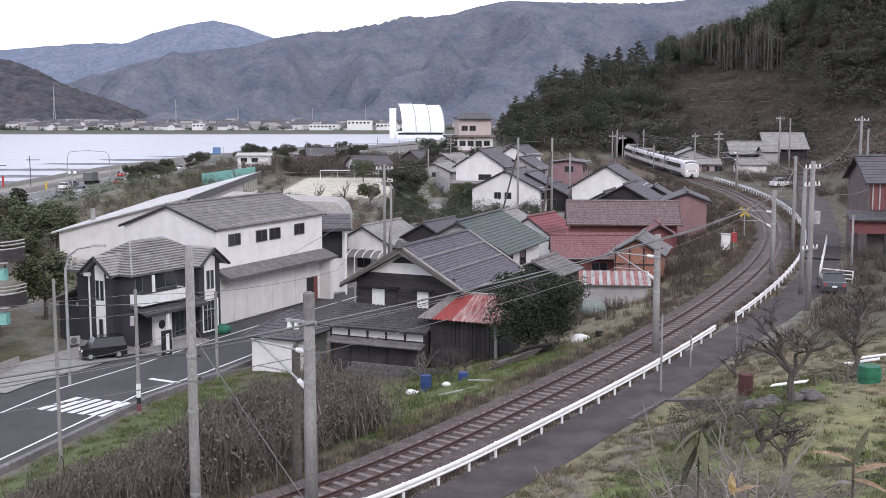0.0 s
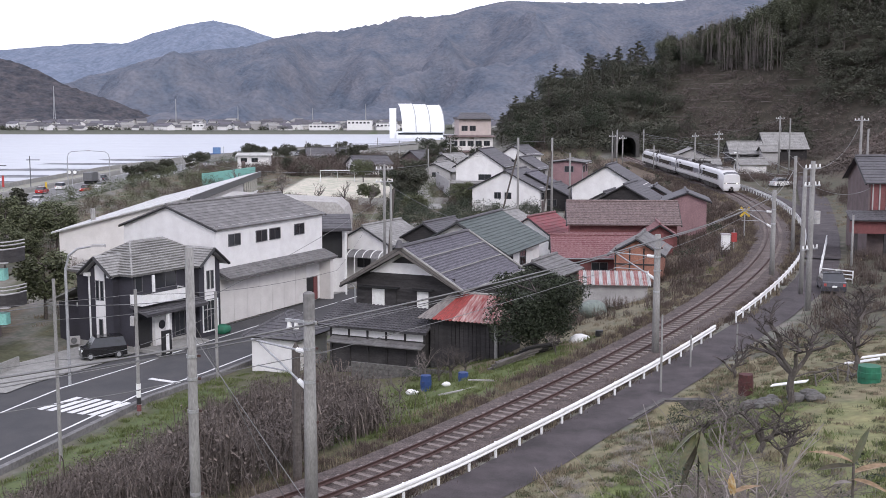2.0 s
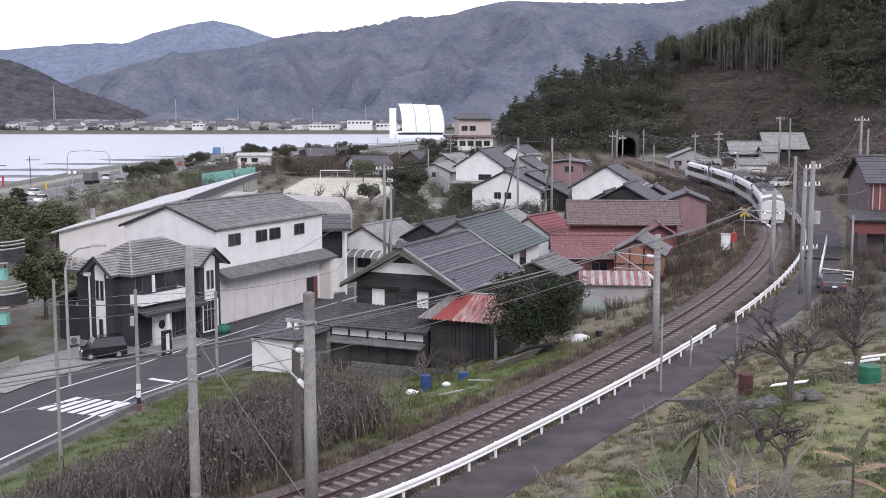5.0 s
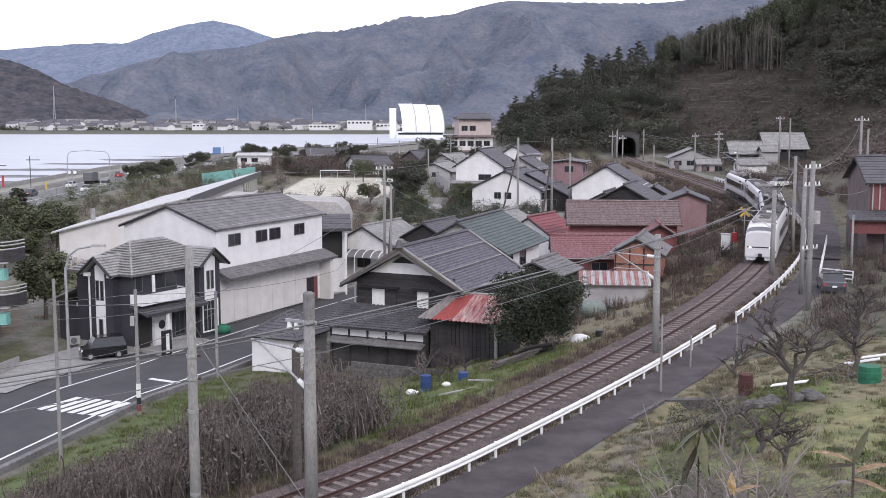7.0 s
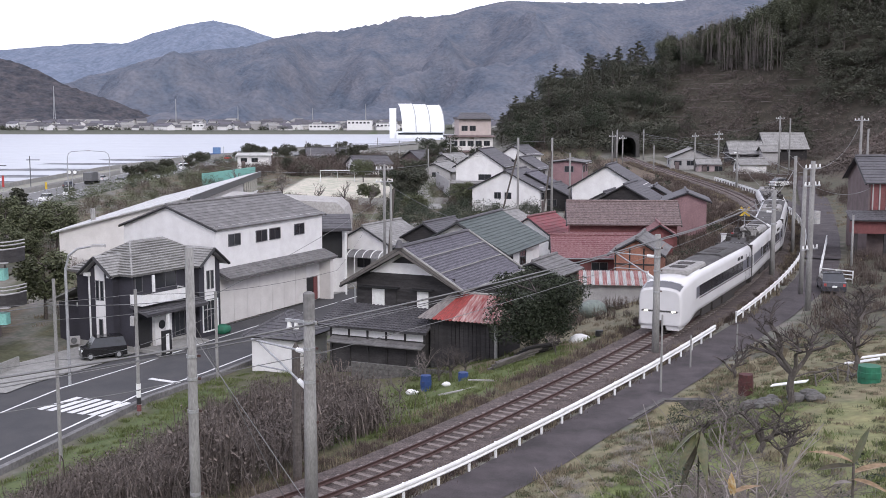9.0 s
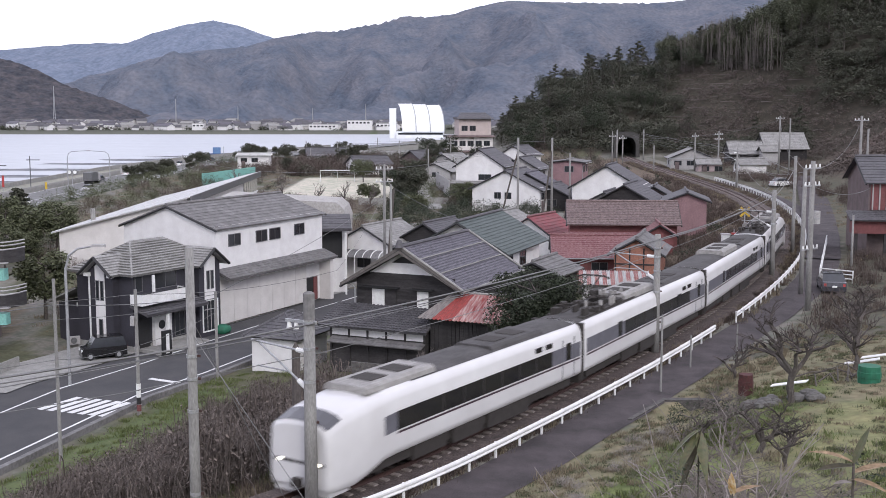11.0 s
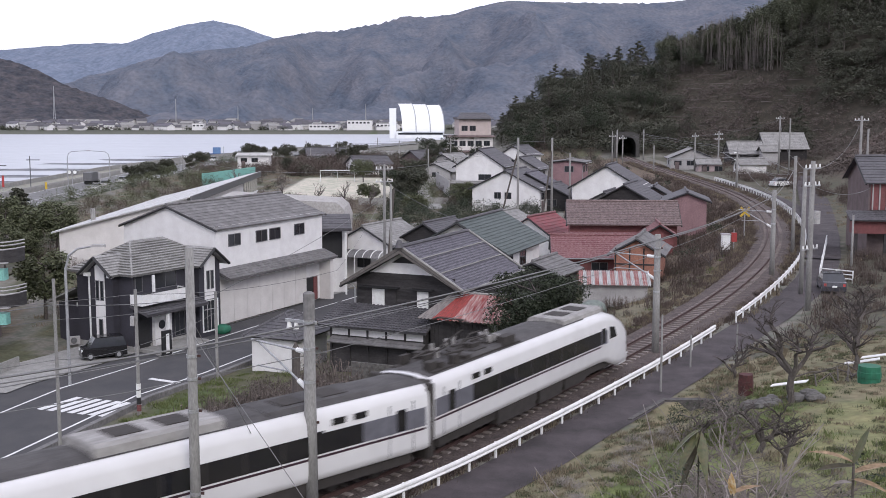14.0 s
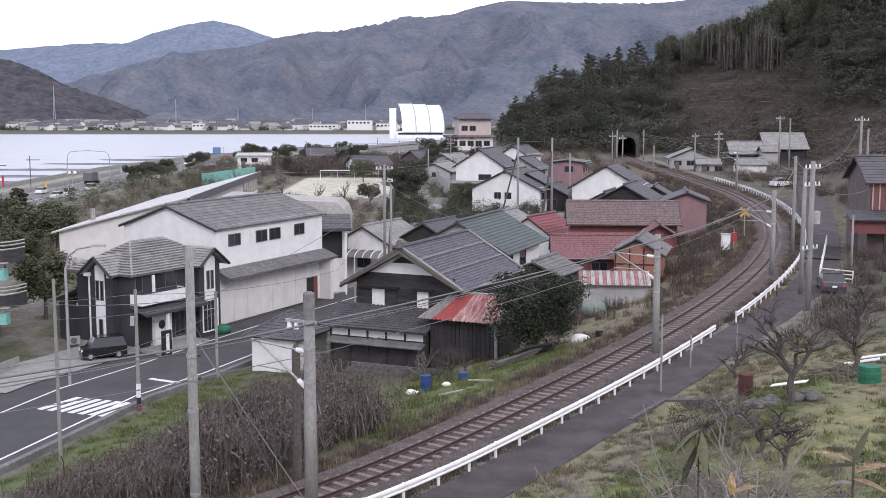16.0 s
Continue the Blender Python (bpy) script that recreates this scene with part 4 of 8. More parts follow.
mountain("far mountain behind the bay, its blue colour painted-in haze", [(-3281, 131), (-2176, 220), (-1733, 259), (-1446, 282), (-1335, 288), (-1225, 286), (-1114, 326), (-1004, 354), (-882, 374), (-783, 352), (-672, 312), (-495, 253), (-186, 153), (256, 87)], 4400, 3300, M_mounthaze, 3, 60)
mountain("long forested mountain across the bay", [(-1483, 6), (-1091, 43), (-956, 96), (-880, 129), (-760, 164), (-639, 183), (-519, 193), (-443, 215), (-338, 232), (-277, 233), (-217, 245), (-157, 254), (-97, 273), (-51, 269), (24, 276), (69, 291), (100, 298), (145, 308), (175, 312), (250, 309), (401, 306), (552, 305), (718, 322), (929, 352), (1532, 413), (2738, 382)], 3000, 1750, M_hazemount, 1, 150, 460, 90)
mountain("low wooded headland across the bay", [(-1417, 154), (-844, 128), (-749, 113), (-710, 104), (-672, 89), (-634, 68), (-596, 54), (-548, 38), (-500, 19), (-433, 0), (-348, -14)], 1900, 1450, M_mountnear, 5, 30)


# ---- trees ----
def leaf_cloud(m, centre, r, count, size, flat=1.0, rng=random):
    for _ in range(count):
        a, b = rng.uniform(0, 2 * math.pi), rng.uniform(-1, 1)
        rr = r * rng.uniform(0.55, 1.05)
        s = math.sqrt(1 - b * b)
        p = Vector((centre[0] + rr * s * math.cos(a), centre[1] + rr * s * math.sin(a), centre[2] + rr * b * flat))
        u = Vector((rng.uniform(-1, 1), rng.uniform(-1, 1), rng.uniform(-0.6, 0.6))).normalized()
        v = u.cross(Vector((rng.uniform(-1, 1), rng.uniform(-1, 1), 1))).normalized()
        w, l = size * rng.uniform(0.35, 0.6), size * rng.uniform(0.7, 1.3)
        m.quad(p - u * l * 0.5, p + v * w * 0.5, p + u * l * 0.5, p - v * w * 0.5)


def tree_meshes(seed, height, spread, kind, dense=1.0):
    """Trunk-and-limbs mesh and crown mesh of one tree form."""
    rng = random.Random(seed)
    wood, crown = Mesh(), Mesh()
    lean = (rng.uniform(-0.06, 0.06), rng.uniform(-0.06, 0.06))
    top = height * (0.95 if kind == "conifer" else 0.8)
    r0 = height * 0.022

    def trunk(t):
        return Vector((lean[0] * height * t, lean[1] * height * t, top * t))
    wood.tube([trunk(t) for t in (-0.04, 0.25, 0.5, 0.75, 1)], [r0 * 1.3, r0, r0 * 0.8, r0 * 0.5, r0 * 0.15], 6)
    n = {"conifer": 16, "round": 17 if dense < 2 else 30, "bamboo": 12}[kind]
    for k in range(n):
        t = (k + 1) / n
        if kind == "conifer":
            z, reach = 0.25 + 0.75 * t, spread * (1.05 - t) + 0.3
        elif kind == "round":
            z, reach = (0.35 + 0.6 * rng.random() if dense < 2 else 0.08 + 0.82 * rng.random()), spread * rng.uniform(0.35, 0.8)
        else:
            z, reach = 0.5 + 0.5 * t, spread * rng.uniform(0.2, 0.6)
        a = k * 2.4 + rng.uniform(-0.5, 0.5)
        p = trunk(z)
        q = p + Vector((math.cos(a) * reach, math.sin(a) * reach, height * (0.02 if kind == "conifer" else 0.12) * rng.uniform(0.2, 1.2)))
        wood.tube([p, p.lerp(q, 0.6) + Vector((0, 0, 0.1)), q], [r0 * 0.4, r0 * 0.25, r0 * 0.1], 4, False)
        if kind == "conifer":
            for e in (0.45, 0.8, 1.0):
                leaf_cloud(crown, p.lerp(q, e), 0.35 + reach * 0.25, 52, 0.38, 0.5, rng)
        elif kind == "round":
            leaf_cloud(crown, q, spread * rng.uniform(0.32, 0.5), int(210 * dense), 0.32 / dense ** 0.4, 0.75, rng)
        else:
            leaf_cloud(crown, q, spread * 0.5, 60, 0.55, 1.4, rng)
    return wood, crown


def tree_thing(seed, height, spread, kind, leaf, label, m, category="tree", group="", dense=1.0):
    wood, crown = tree_meshes(seed, height, spread, kind, dense)
    ob = thing("tree", m, label, category, group)
    part("trunk", wood, M_bark, ob)
    part("crown", crown, leaf, ob)
    return ob


def bank(meshes, spots, name, label, category, material):
    """One stand of vegetation: clump forms repeated at (form, x, y, z, turn, size)."""
    V, F, base = [], [], 0
    forms = [(np.array(m.v), m.f) for m in meshes]
    for k, x, y, z, a, s in spots:
        v, f = forms[k]
        ca, sa = math.cos(a) * s, math.sin(a) * s
        V.append(np.stack([v[:, 0] * ca - v[:, 1] * sa + x, v[:, 0] * sa + v[:, 1] * ca + y, v[:, 2] * s + z], 1))
        F += [tuple(i + base for i in q) for q in f]
        base += len(v)
    m = Mesh()
    m.v, m.f = np.concatenate(V).tolist(), F
    return thing(name, pose(0, 0, 0), label, category, kind="stuff", mesh=m, material=material)


def shrub_form(seed, r, h, count, size):
    rng = random.Random(seed)
    m = Mesh()
    for _ in range(6):
        leaf_cloud(m, (rng.uniform(-r, r) * 0.6, rng.uniform(-r, r) * 0.6, h * rng.uniform(0.3, 0.75)), r * rng.uniform(0.4, 0.65), count // 6, size, 0.9, rng)
    return m


def stem_form(seed, r, h, count, width=0.02):
    """Dry upright stems with side twigs and dead leaves."""
    rng = random.Random(seed)
    m = Mesh()
    for _ in range(count):
        x, y = rng.gauss(0, r * 0.5), rng.gauss(0, r * 0.5)
        t = Vector((x + rng.uniform(-0.35, 0.35), y + rng.uniform(-0.35, 0.35), h * rng.uniform(0.5, 1.0)))
        b = Vector((x, y, -0.1))
        w = Vector((rng.uniform(-1, 1), rng.uniform(-1, 1), 0)).normalized() * width
        m.quad(b - w, b + w, t + w * 0.4, t - w * 0.4)
        for _ in range(2):
            p = b.lerp(t, rng.uniform(0.35, 1.0))
            q = p + Vector((rng.uniform(-0.3, 0.3), rng.uniform(-0.3, 0.3), rng.uniform(-0.05, 0.35)))
            m.quad(p - w * 0.5, p + w * 0.5, q + w * 0.3, q - w * 0.3)
        leaf_cloud(m, b.lerp(t, rng.uniform(0.3, 0.95)), 0.16, 3, 0.14, 1, rng)
    return m


def bramble_form(seed, r, h, count):
    """Arching thin canes, tangled, with small dead leaves."""
    rng = random.Random(seed)
    m = Mesh()
    for _ in range(count):
        a = rng.uniform(0, 6.28)
        b = Vector((rng.gauss(0, r * 0.5), rng.gauss(0, r * 0.5), -0.1))
        reach, top = rng.uniform(0.3, 1.3) * r, h * rng.uniform(0.45, 1.0)
        w = Vector((-math.sin(a), math.cos(a), rng.uniform(-0.4, 0.4))).normalized() * rng.uniform(0.008, 0.017)
        pts = [b + Vector((math.cos(a) * reach * t, math.sin(a) * reach * t, top * math.sin(math.pi * (0.62 + 0.2 * (reach > r)) * t))) for t in (0, 0.3, 0.55, 0.8, 1.0)]
        for p, q in zip(pts, pts[1:]):
            m.quad(p - w, p + w, q + w, q - w)
        for _ in range(3):
            p = pts[rng.randrange(1, 4)]
            q = p + Vector((rng.uniform(-0.35, 0.35), rng.uniform(-0.35, 0.35), rng.uniform(-0.1, 0.35)))
            m.quad(p - w * 0.6, p + w * 0.6, q + w * 0.4, q - w * 0.4)
            leaf_cloud(m, q, 0.12, 2, 0.1, 1, rng)
    return m


def grass_form(seed, r, h, count):
    rng = random.Random(seed)
    m = Mesh()
    for _ in range(count):
        x, y, a = rng.gauss(0, r * 0.5), rng.gauss(0, r * 0.5), rng.uniform(0, 6.3)
        w = Vector((math.cos(a), math.sin(a), 0)) * 0.022
        b, t = Vector((x, y, -0.03)), Vector((x + rng.uniform(-0.16, 0.16), y + rng.uniform(-0.16, 0.16), h * rng.uniform(0.4, 1)))
        m.quad(b - w, b + w, t)
    return m


def spots_in(rng, n, x0, x1, y0, y1, ok, forms=3, s0=0.7, s1=1.3):
    pts = np.array([(rng.uniform(x0, x1), rng.uniform(y0, y1)) for _ in range(n)])
    d, s = lateral(pts[:, 0], pts[:, 1])
    z = ground_z(pts[:, 0], pts[:, 1])
    return [(rng.randrange(forms), x, y, zz, rng.uniform(0, 6.28), rng.uniform(s0, s1)) for (x, y), dd, ss, zz in zip(pts, d, s, z) if ok(x, y, dd, ss, zz)]


FELLED = lambda x, y, z: 0.205 < x / y < 0.335 and -0.03 < (z - 13.6) / y < 0.036


def plant_hill():
    rng = random.Random(11)
    forms = []
    for k, (h, sp, kind, leaf, lab) in enumerate(((10, 3.4, "conifer", M_pine, "dark evergreen conifer on the wooded hill"), (8, 3.8, "round", M_leaf, "dense dark broadleaf evergreen on the wooded hill"),
                                    (11, 2.8, "conifer", M_pine, "tall narrow conifer on the wooded hill"), (7, 3.6, "round", M_pine, "low bushy evergreen on the wooded hill"),
                                    (13, 2.2, "bamboo", M_bamboo, "tall slender bamboo culms with feathery tops"))):
        forms.append(tree_thing(20 + k, h, sp, kind, leaf, lab, pose(0, 0, -60), group="trees of the wooded hill"))
    used = set()
    n = 0
    while n < 230:
        x, y = rng.uniform(14, 190), rng.uniform(258, 412)
        z = gz(x, y)
        if z < 3.0 or (abs(x - 48.5) < 4.5 and y < 303) or x / y > 0.43:
            continue
        px, up = x / y, (z - 13.6) / y
        if (FELLED(x, y, z) and rng.random() < 0.9) or (px > 0.325 and z < 15):
            continue
        k = rng.choice((0, 0, 1, 1, 2, 3, 3))
        if px > 0.2 and up > 0.05:
            k = rng.choice((4, 4, 4, 4, 2)) if up > 0.055 else rng.choice((2, 0))
        m = pose(x, y, z - 0.3, 0, 0, rng.uniform(0, 360))
        if k in used:
            o = copy_thing(forms[k], m)
        else:
            o = forms[k]
            o.matrix_basis = m
            used.add(k)
        s = rng.uniform(0.7, 1.15) * (0.85 if k == 4 else 1.0)
        o.scale = (s, s, s * rng.uniform(0.9, 1.15))
        n += 1
    wood = []
    for k in range(4):
        wm, cm = tree_meshes(70 + k, 11, 2.6, "bamboo" if k > 1 else "conifer")
        if k < 2:
            cm.v, cm.f = cm.v[:4 * 420], cm.f[:420]
        wood.append(cm)
    culms = Mesh()
    cr = random.Random(6)
    for _ in range(14):
        a, b = cr.uniform(-3, 3), cr.uniform(-3, 3)
        culms.tube([(a, b, -0.3), (a + cr.uniform(-0.5, 0.5), b, cr.uniform(8, 13))], [0.11, 0.05], 4, False)
    upper = lambda x, y, d, s, z: z > 4 and x / y > 0.19 and (z - 13.6) / y > 0.036 and y > 330
    sp = spots_in(rng, 1300, 40, 200, 320, 425, upper, 2, 0.65, 1.05)
    bank(wood[2:], sp, "bamboo_grove", "dense feathery bamboo tops along the ridge", "bamboo", M_bamboo)
    bank([culms], [(0, *q[1:]) for q in sp if q[1] / q[2] > 0.2 and 0.036 < (q[3] - 13.6) / q[2] < 0.052][:110], "bamboo_culms", "pale bare bamboo culms at the edge of the grove", "bamboo", M_twig)
    sp = spots_in(rng, 650, 16, 190, 262, 420, lambda x, y, d, s, z: z > 3.5 and not FELLED(x, y, z) and not (x / y > 0.325 and z < 15) and not (abs(x - 48.5) < 4 and y < 303), 2, 0.6, 1.1)
    sp += spots_in(rng, 1200, 70, 185, 262, 400, lambda x, y, d, s, z: x / y > 0.305 and z > 15, 2, 0.6, 1.1)
    bank(wood[:2], sp, "woodland", "dark evergreen trees covering the hill", "woodland", M_pine)
    sp = spots_in(rng, 2700, 14, 180, 258, 412, lambda x, y, d, s, z: z > 2.6 and not FELLED(x, y, z) and not (x / y > 0.325 and z < 14) and not (abs(x - 48.5) < 3.6 and y < 300), 3, 0.8, 1.6)
    bank([shrub_form(k, 2.0, 2.6, 84, 0.55) for k in (1, 2, 3)], sp, "undergrowth", "dense dark evergreen undergrowth on the wooded hill", "undergrowth", M_pine)
    sp = spots_in(rng, 4600, 50, 150, 150, 412, lambda x, y, d, s, z: FELLED(x, y, z) or (x / y > 0.325 and 2.5 < z < 16) or (x > 64 and d > 14 + 24 * float(smooth01((y - 188) / 30)) and y < 300 and rng.random() < 0.8), 3, 0.7, 1.7)
    bank([shrub_form(k, 1.7, 1.5, 110, 0.3) for k in (4, 5, 6)], sp, "brushwood", "brown leafless brushwood on the felled slope", "brushwood", M_thicket)
    log = Mesh().tube([(-3, 0, 0.25), (0, 0.2, 0.35), (3.2, 0, 0.3)], [0.14, 0.11, 0.05], 5)
    sp = spots_in(rng, 1500, 60, 135, 262, 412, lambda x, y, d, s, z: FELLED(x, y, z), 1, 0.5, 1.2)
    bank([log], sp[:110], "felled_bamboo", "pale felled culms lying on the cleared slope", "felled bamboo", M_twig)


def off_road(x, y):
    return (x - float(np.interp(y, [p[1] for p in ROAD_L], [p[0] for p in ROAD_L]))) * 0.92


def plant_slopes():
    rng = random.Random(3)
    stems = [stem_form(k, 0.85, 2.3, 110) for k in (1, 2, 3)]
    sp = spots_in(rng, 2600, -36, 8, 24, 78, lambda x, y, d, s, z: (-27 < d < -5.0 and s < min(19, 4 - (d + 5) * 1.05) and off_road(x, y) > 14.0) or (-5.5 < d < -3.6 and s < 6 and rng.random() < 0.4), 3, 0.55, 1.05)
    sp = [(k, x, y, z, a, s * (1.3 + 0.28 * smooth01((x + 20) / 11)) * (0.75 + 0.5 * abs(noise.noise(Vector((x * 0.5, y * 0.5, 2))))) * (0.65 + 0.35 * float(smooth01((off_road(x, y) - 15) / 5)))) for k, x, y, z, a, s in sp]
    canes = [bramble_form(k, 1.0, 2.0, 46) for k in (61, 62, 63)]
    bank(canes, [(k, x, y, z - 0.1, a, s * 1.0) for k, x, y, z, a, s in sp[::2]], "dead_bramble", "matted arching dead bramble canes on the embankment", "thicket", M_thicket)
    bank(stems, sp[::7], "thicket", "dense dry brown thicket of reeds and bramble on the embankment", "thicket", M_thicket)
    bank([shrub_form(k, 0.9, 1.7, 260, 0.12) for k in (64, 65)], [(k % 2, x, y, z, a, s * 0.95) for k, x, y, z, a, s in sp[1::5]], "dead_leaves", "dark withered leaves hanging in the thicket", "thicket", M_brush)
    sp = spots_in(rng, 700, -36, 8, 24, 78, lambda x, y, d, s, z: -24 < d < -5 and s < min(18, 4 - (d + 5) * 1.05) and off_road(x, y) > 14.4, 3, 0.6, 1.3)
    bank([shrub_form(k, 0.8, 1.6, 130, 0.13) for k in (7, 8, 9)], sp, "bramble", "dark green bramble leaves in the dry thicket", "bramble", M_leaf)
    gr = [grass_form(k, 0.5, 0.28, 70) for k in (1, 2, 3)]
    sp = spots_in(rng, 5200, -36, 34, 20, 110, lambda x, y, d, s, z: (d < -12 and 7.8 < (x - float(np.interp(y, [p[1] for p in ROAD_L], [p[0] for p in ROAD_L]))) * 0.92 < 14 and y < 82 and rng.random() < 0.9) or (-15 < d < -3.2 and 3 < s < 30) or (9 < d < 13 and y < 52 and y > 30) or (d > 14 and 30 < y < 48 and rng.random() < 0.35) or (-4.2 < d < -3 and rng.random() < 0.5), 3, 0.6, 1.3)
    bank(gr, sp, "grass", "short fresh green grass on the banks", "grass", M_grass)
    sp = spots_in(rng, 5200, -30, 60, 28, 200, lambda x, y, d, s, z: (5.7 < d < 9 and y < 66) or (13 < d < 14.5 and y < 55) or (-10 < d < -2.7 and y > 64 and rng.random() < 0.7) or (7.2 < d < 14 and y > 66 and rng.random() < 0.3) or (-5 < d < -2.7 and y < 64), 3, 0.6, 1.3)
    bank([grass_form(k, 0.5, 0.34, 60) for k in (4, 5, 6)], sp, "dry_grass", "dry tan grass along the railway and the lane", "grass", M_drygrass)
    sp = spots_in(rng, 4200, 2, 26, 28, 66, lambda x, y, d, s, z: d > 5.5 and rng.random() < (0.9 if d < 13 else 0.6), 3, 0.3, 0.7)
    bank([grass_form(k, 0.5, 0.3, 60) for k in (14, 15, 16)], sp[::2], "bank_grass", "mixed dry grass on the bank beside the lane", "grass", M_drygrass)
    bank([grass_form(k, 0.5, 0.26, 60) for k in (17, 18, 19)], sp[1::2], "bank_weeds", "dull green weeds on the bank beside the lane", "grass", M_olive)
    sp = spots_in(rng, 3600, 8, 62, 66, 215, lambda x, y, d, s, z: (-12 < d < -3.5 and y > 80 and rng.random() < 0.75) or (d > 12 and y > 110) or (7.4 < d < 16 and y < 112 and rng.random() < 0.6), 3, 0.4, 1.0)
    bank([stem_form(k, 0.9, 1.2, 45, 0.026) for k in (11, 12, 13)], sp, "scrub", "leafless brown scrub on the railway bank", "scrub", M_brush)


M_paleweed = mat("bleached_dead_weeds", (0.30, 0.275, 0.25), (0.18, 0.16, 0.145), 0.95, scale=1, fine=6, bump=0, per_island=0.3)


def plant_trackside():
    rng = random.Random(29)
    sp = []
    for _ in range(5200):
        a = rng.uniform(-38, 240)
        side = rng.choice((-1, 1))
        wide = 3.4 if a > 34 else 2.5
        x, y, g, h = line_at(a, side * rng.uniform(1.65, wide if side > 0 else 3.2))
        sp.append((rng.randrange(3), x, y, g - 0.42, rng.uniform(0, 6.28), rng.uniform(0.4, 0.95) * (1.25 if a > 60 else 1.0)))
    bank([grass_form(k, 0.45, 0.48, 60) for k in (24, 25, 26)], sp[::2], "track_weeds", "short brown weeds on the ballast shoulders", "weeds", M_brush)
    bank([grass_form(k, 0.45, 0.55, 40) for k in (27, 28)], [(q[0] % 2, *q[1:]) for q in sp[1::4]], "dry_weeds", "tan dry weeds on the ballast shoulders", "weeds", M_drygrass)
    tb = spots_in(rng, 900, 48, 96, 185, 290, lambda x, y, d, s, z: 9 < d < 42 and clear_of_houses(x, y) and rng.random() < 0.35, 3, 0.5, 1.2)
    bank([bramble_form(k, 1.2, 1.5, 60) for k in (74, 75, 76)], tb, "terrace_brush", "brown leafless brush round the houses by the tunnel", "brush", M_brush)
    sp = spots_in(rng, 1500, 0, 16, 28, 52, lambda x, y, d, s, z: 6.3 < d < 9.5 and y < 46 and noise.noise(Vector((x * 0.6, y * 0.6, 9))) > 0.08, 3, 0.14, 0.3)
    bank([bramble_form(k, 1.0, 1.0, 40) for k in (91, 92, 93)], sp, "dead_weeds", "bleached dead weeds lying on the bank", "weeds", M_paleweed)


def plant_plots():
    rng = random.Random(31)

    def free(x, y, d, s, z):
        if d > -6 or not clear_of_houses(x, y) or (-32 < x < -8 and 194 < y < 254) or z < -7:
            return False
        if abs(x - float(np.interp(y, [178, 190, 205, 225, 250], [-1.5, -2.2, -4.0, -4.2, -2.0]))) < 2.2 and 170 < y < 255:
            return False
        off = (x - float(np.interp(y, [p[1] for p in ROAD_L], [p[0] for p in ROAD_L]))) * 0.92
        return not (-9 < off < 9 and y < 122) and x / y > -0.37
    sp = spots_in(rng, 1500, -60, 45, 100, 335, free, 3, 0.45, 1.15)
    bank([shrub_form(k, 1.1, 1.7, 260, 0.19) for k in (81, 82, 83)], sp[::2], "garden_shrubs", "dark evergreen shrubs and hedges between the houses", "shrub", M_leaf)
    bank([bramble_form(k, 1.2, 2.0, 70) for k in (84, 85, 86)], sp[1::2], "bare_shrubs", "leafless brown shrubs between the houses", "shrub", M_brush)
    sp = spots_in(rng, 260, -9, 14, 146, 196, free, 3, 0.7, 1.5)
    bank([shrub_form(k, 1.1, 1.9, 300, 0.17) for k in (101, 102, 103)], sp, "hedge_shrubs", "dense dark hedge shrubs beside the village path", "shrub", M_leaf)
    sp = spots_in(rng, 420, -62, 4, 256, 345, lambda x, y, d, s, z: free(x, y, d, s, z) and x > -36, 3, 1.1, 2.1)
    bank([shrub_form(k, 1.3, 2.0, 300, 0.2) for k in (87, 88, 89)], sp[::2], "dark_trees", "dark low trees beyond the sports ground", "trees", M_pine)
    bank([bramble_form(k, 1.2, 2.0, 90) for k in (94, 95, 96)], sp[1::2], "bare_trees", "brown leafless trees beyond the sports ground", "trees", M_brush)
    sp = spots_in(rng, 5200, -60, 45, 84, 330, free, 3, 0.5, 1.2)
    bank([grass_form(k, 0.8, 0.35, 46) for k in (97, 98, 99)], sp, "rough_grass", "rough dry grass in the village plots", "grass", M_drygrass)


plant_hill()
plant_slopes()
plant_trackside()
big_tree = tree_thing(5, 5.7, 2.85, "round", M_leaf, "dense dark evergreen tree beside the timber shed", pose(5.9, 70.5, gz(5.9, 70.5)), dense=3.4)


# ---- guardrails ----
def guardrail(s0, s1, off0, off1, base_dz, label):
    ob = thing("guardrail", pose(0, 0, 0), label, "guardrail", "white guardrails along the lane")
    prof = [(0.0, 0.0), (0.05, 0.06), (0.0, 0.12), (0.05, 0.2), (0.05, 0.26), (0, 0.33), (-0.03, 0.33), (-0.03, 0)]
    beam = Mesh()
    prev = None
    for s in np.arange(s0, s1 + 0.1, 1.0):
        off = off0 + (off1 - off0) * smooth01((s - s0) / (s1 - s0))
        x, y, g, h = line_at(s, off)
        row = [(x + o * math.sin(h), y - o * math.cos(h), g + base_dz + 0.42 + z) for o, z in prof]
        if prev:
            for k in range(8):
                beam.quad(prev[k], prev[(k + 1) % 8], row[(k + 1) % 8], row[k])
        else:
            beam.f.append(tuple(range(len(beam.v), len(beam.v) + 8)))
            beam.v += row
        prev = row
    part("beam", beam, M_white, ob)
    post = Mesh().tube([(0, 0, -0.3), (0, 0, 0.72)], 0.06, 8).data("post", M_white)
    for s in np.arange(s0 + 0.3, s1, 2.0):
        off = off0 + (off1 - off0) * smooth01((s - s0) / (s1 - s0))
        x, y, g, h = line_at(s, off - 0.09)
        part("post", post, M_white, ob, m=pose(x, y, g + base_dz))


guardrail(-45, 30.5, 2.45, 2.9, -0.36, "white steel guardrail between the lane and the railway")
guardrail(34.5, 175, 3.1, 4.0, -0.30, "white steel guardrail curving along the railway")


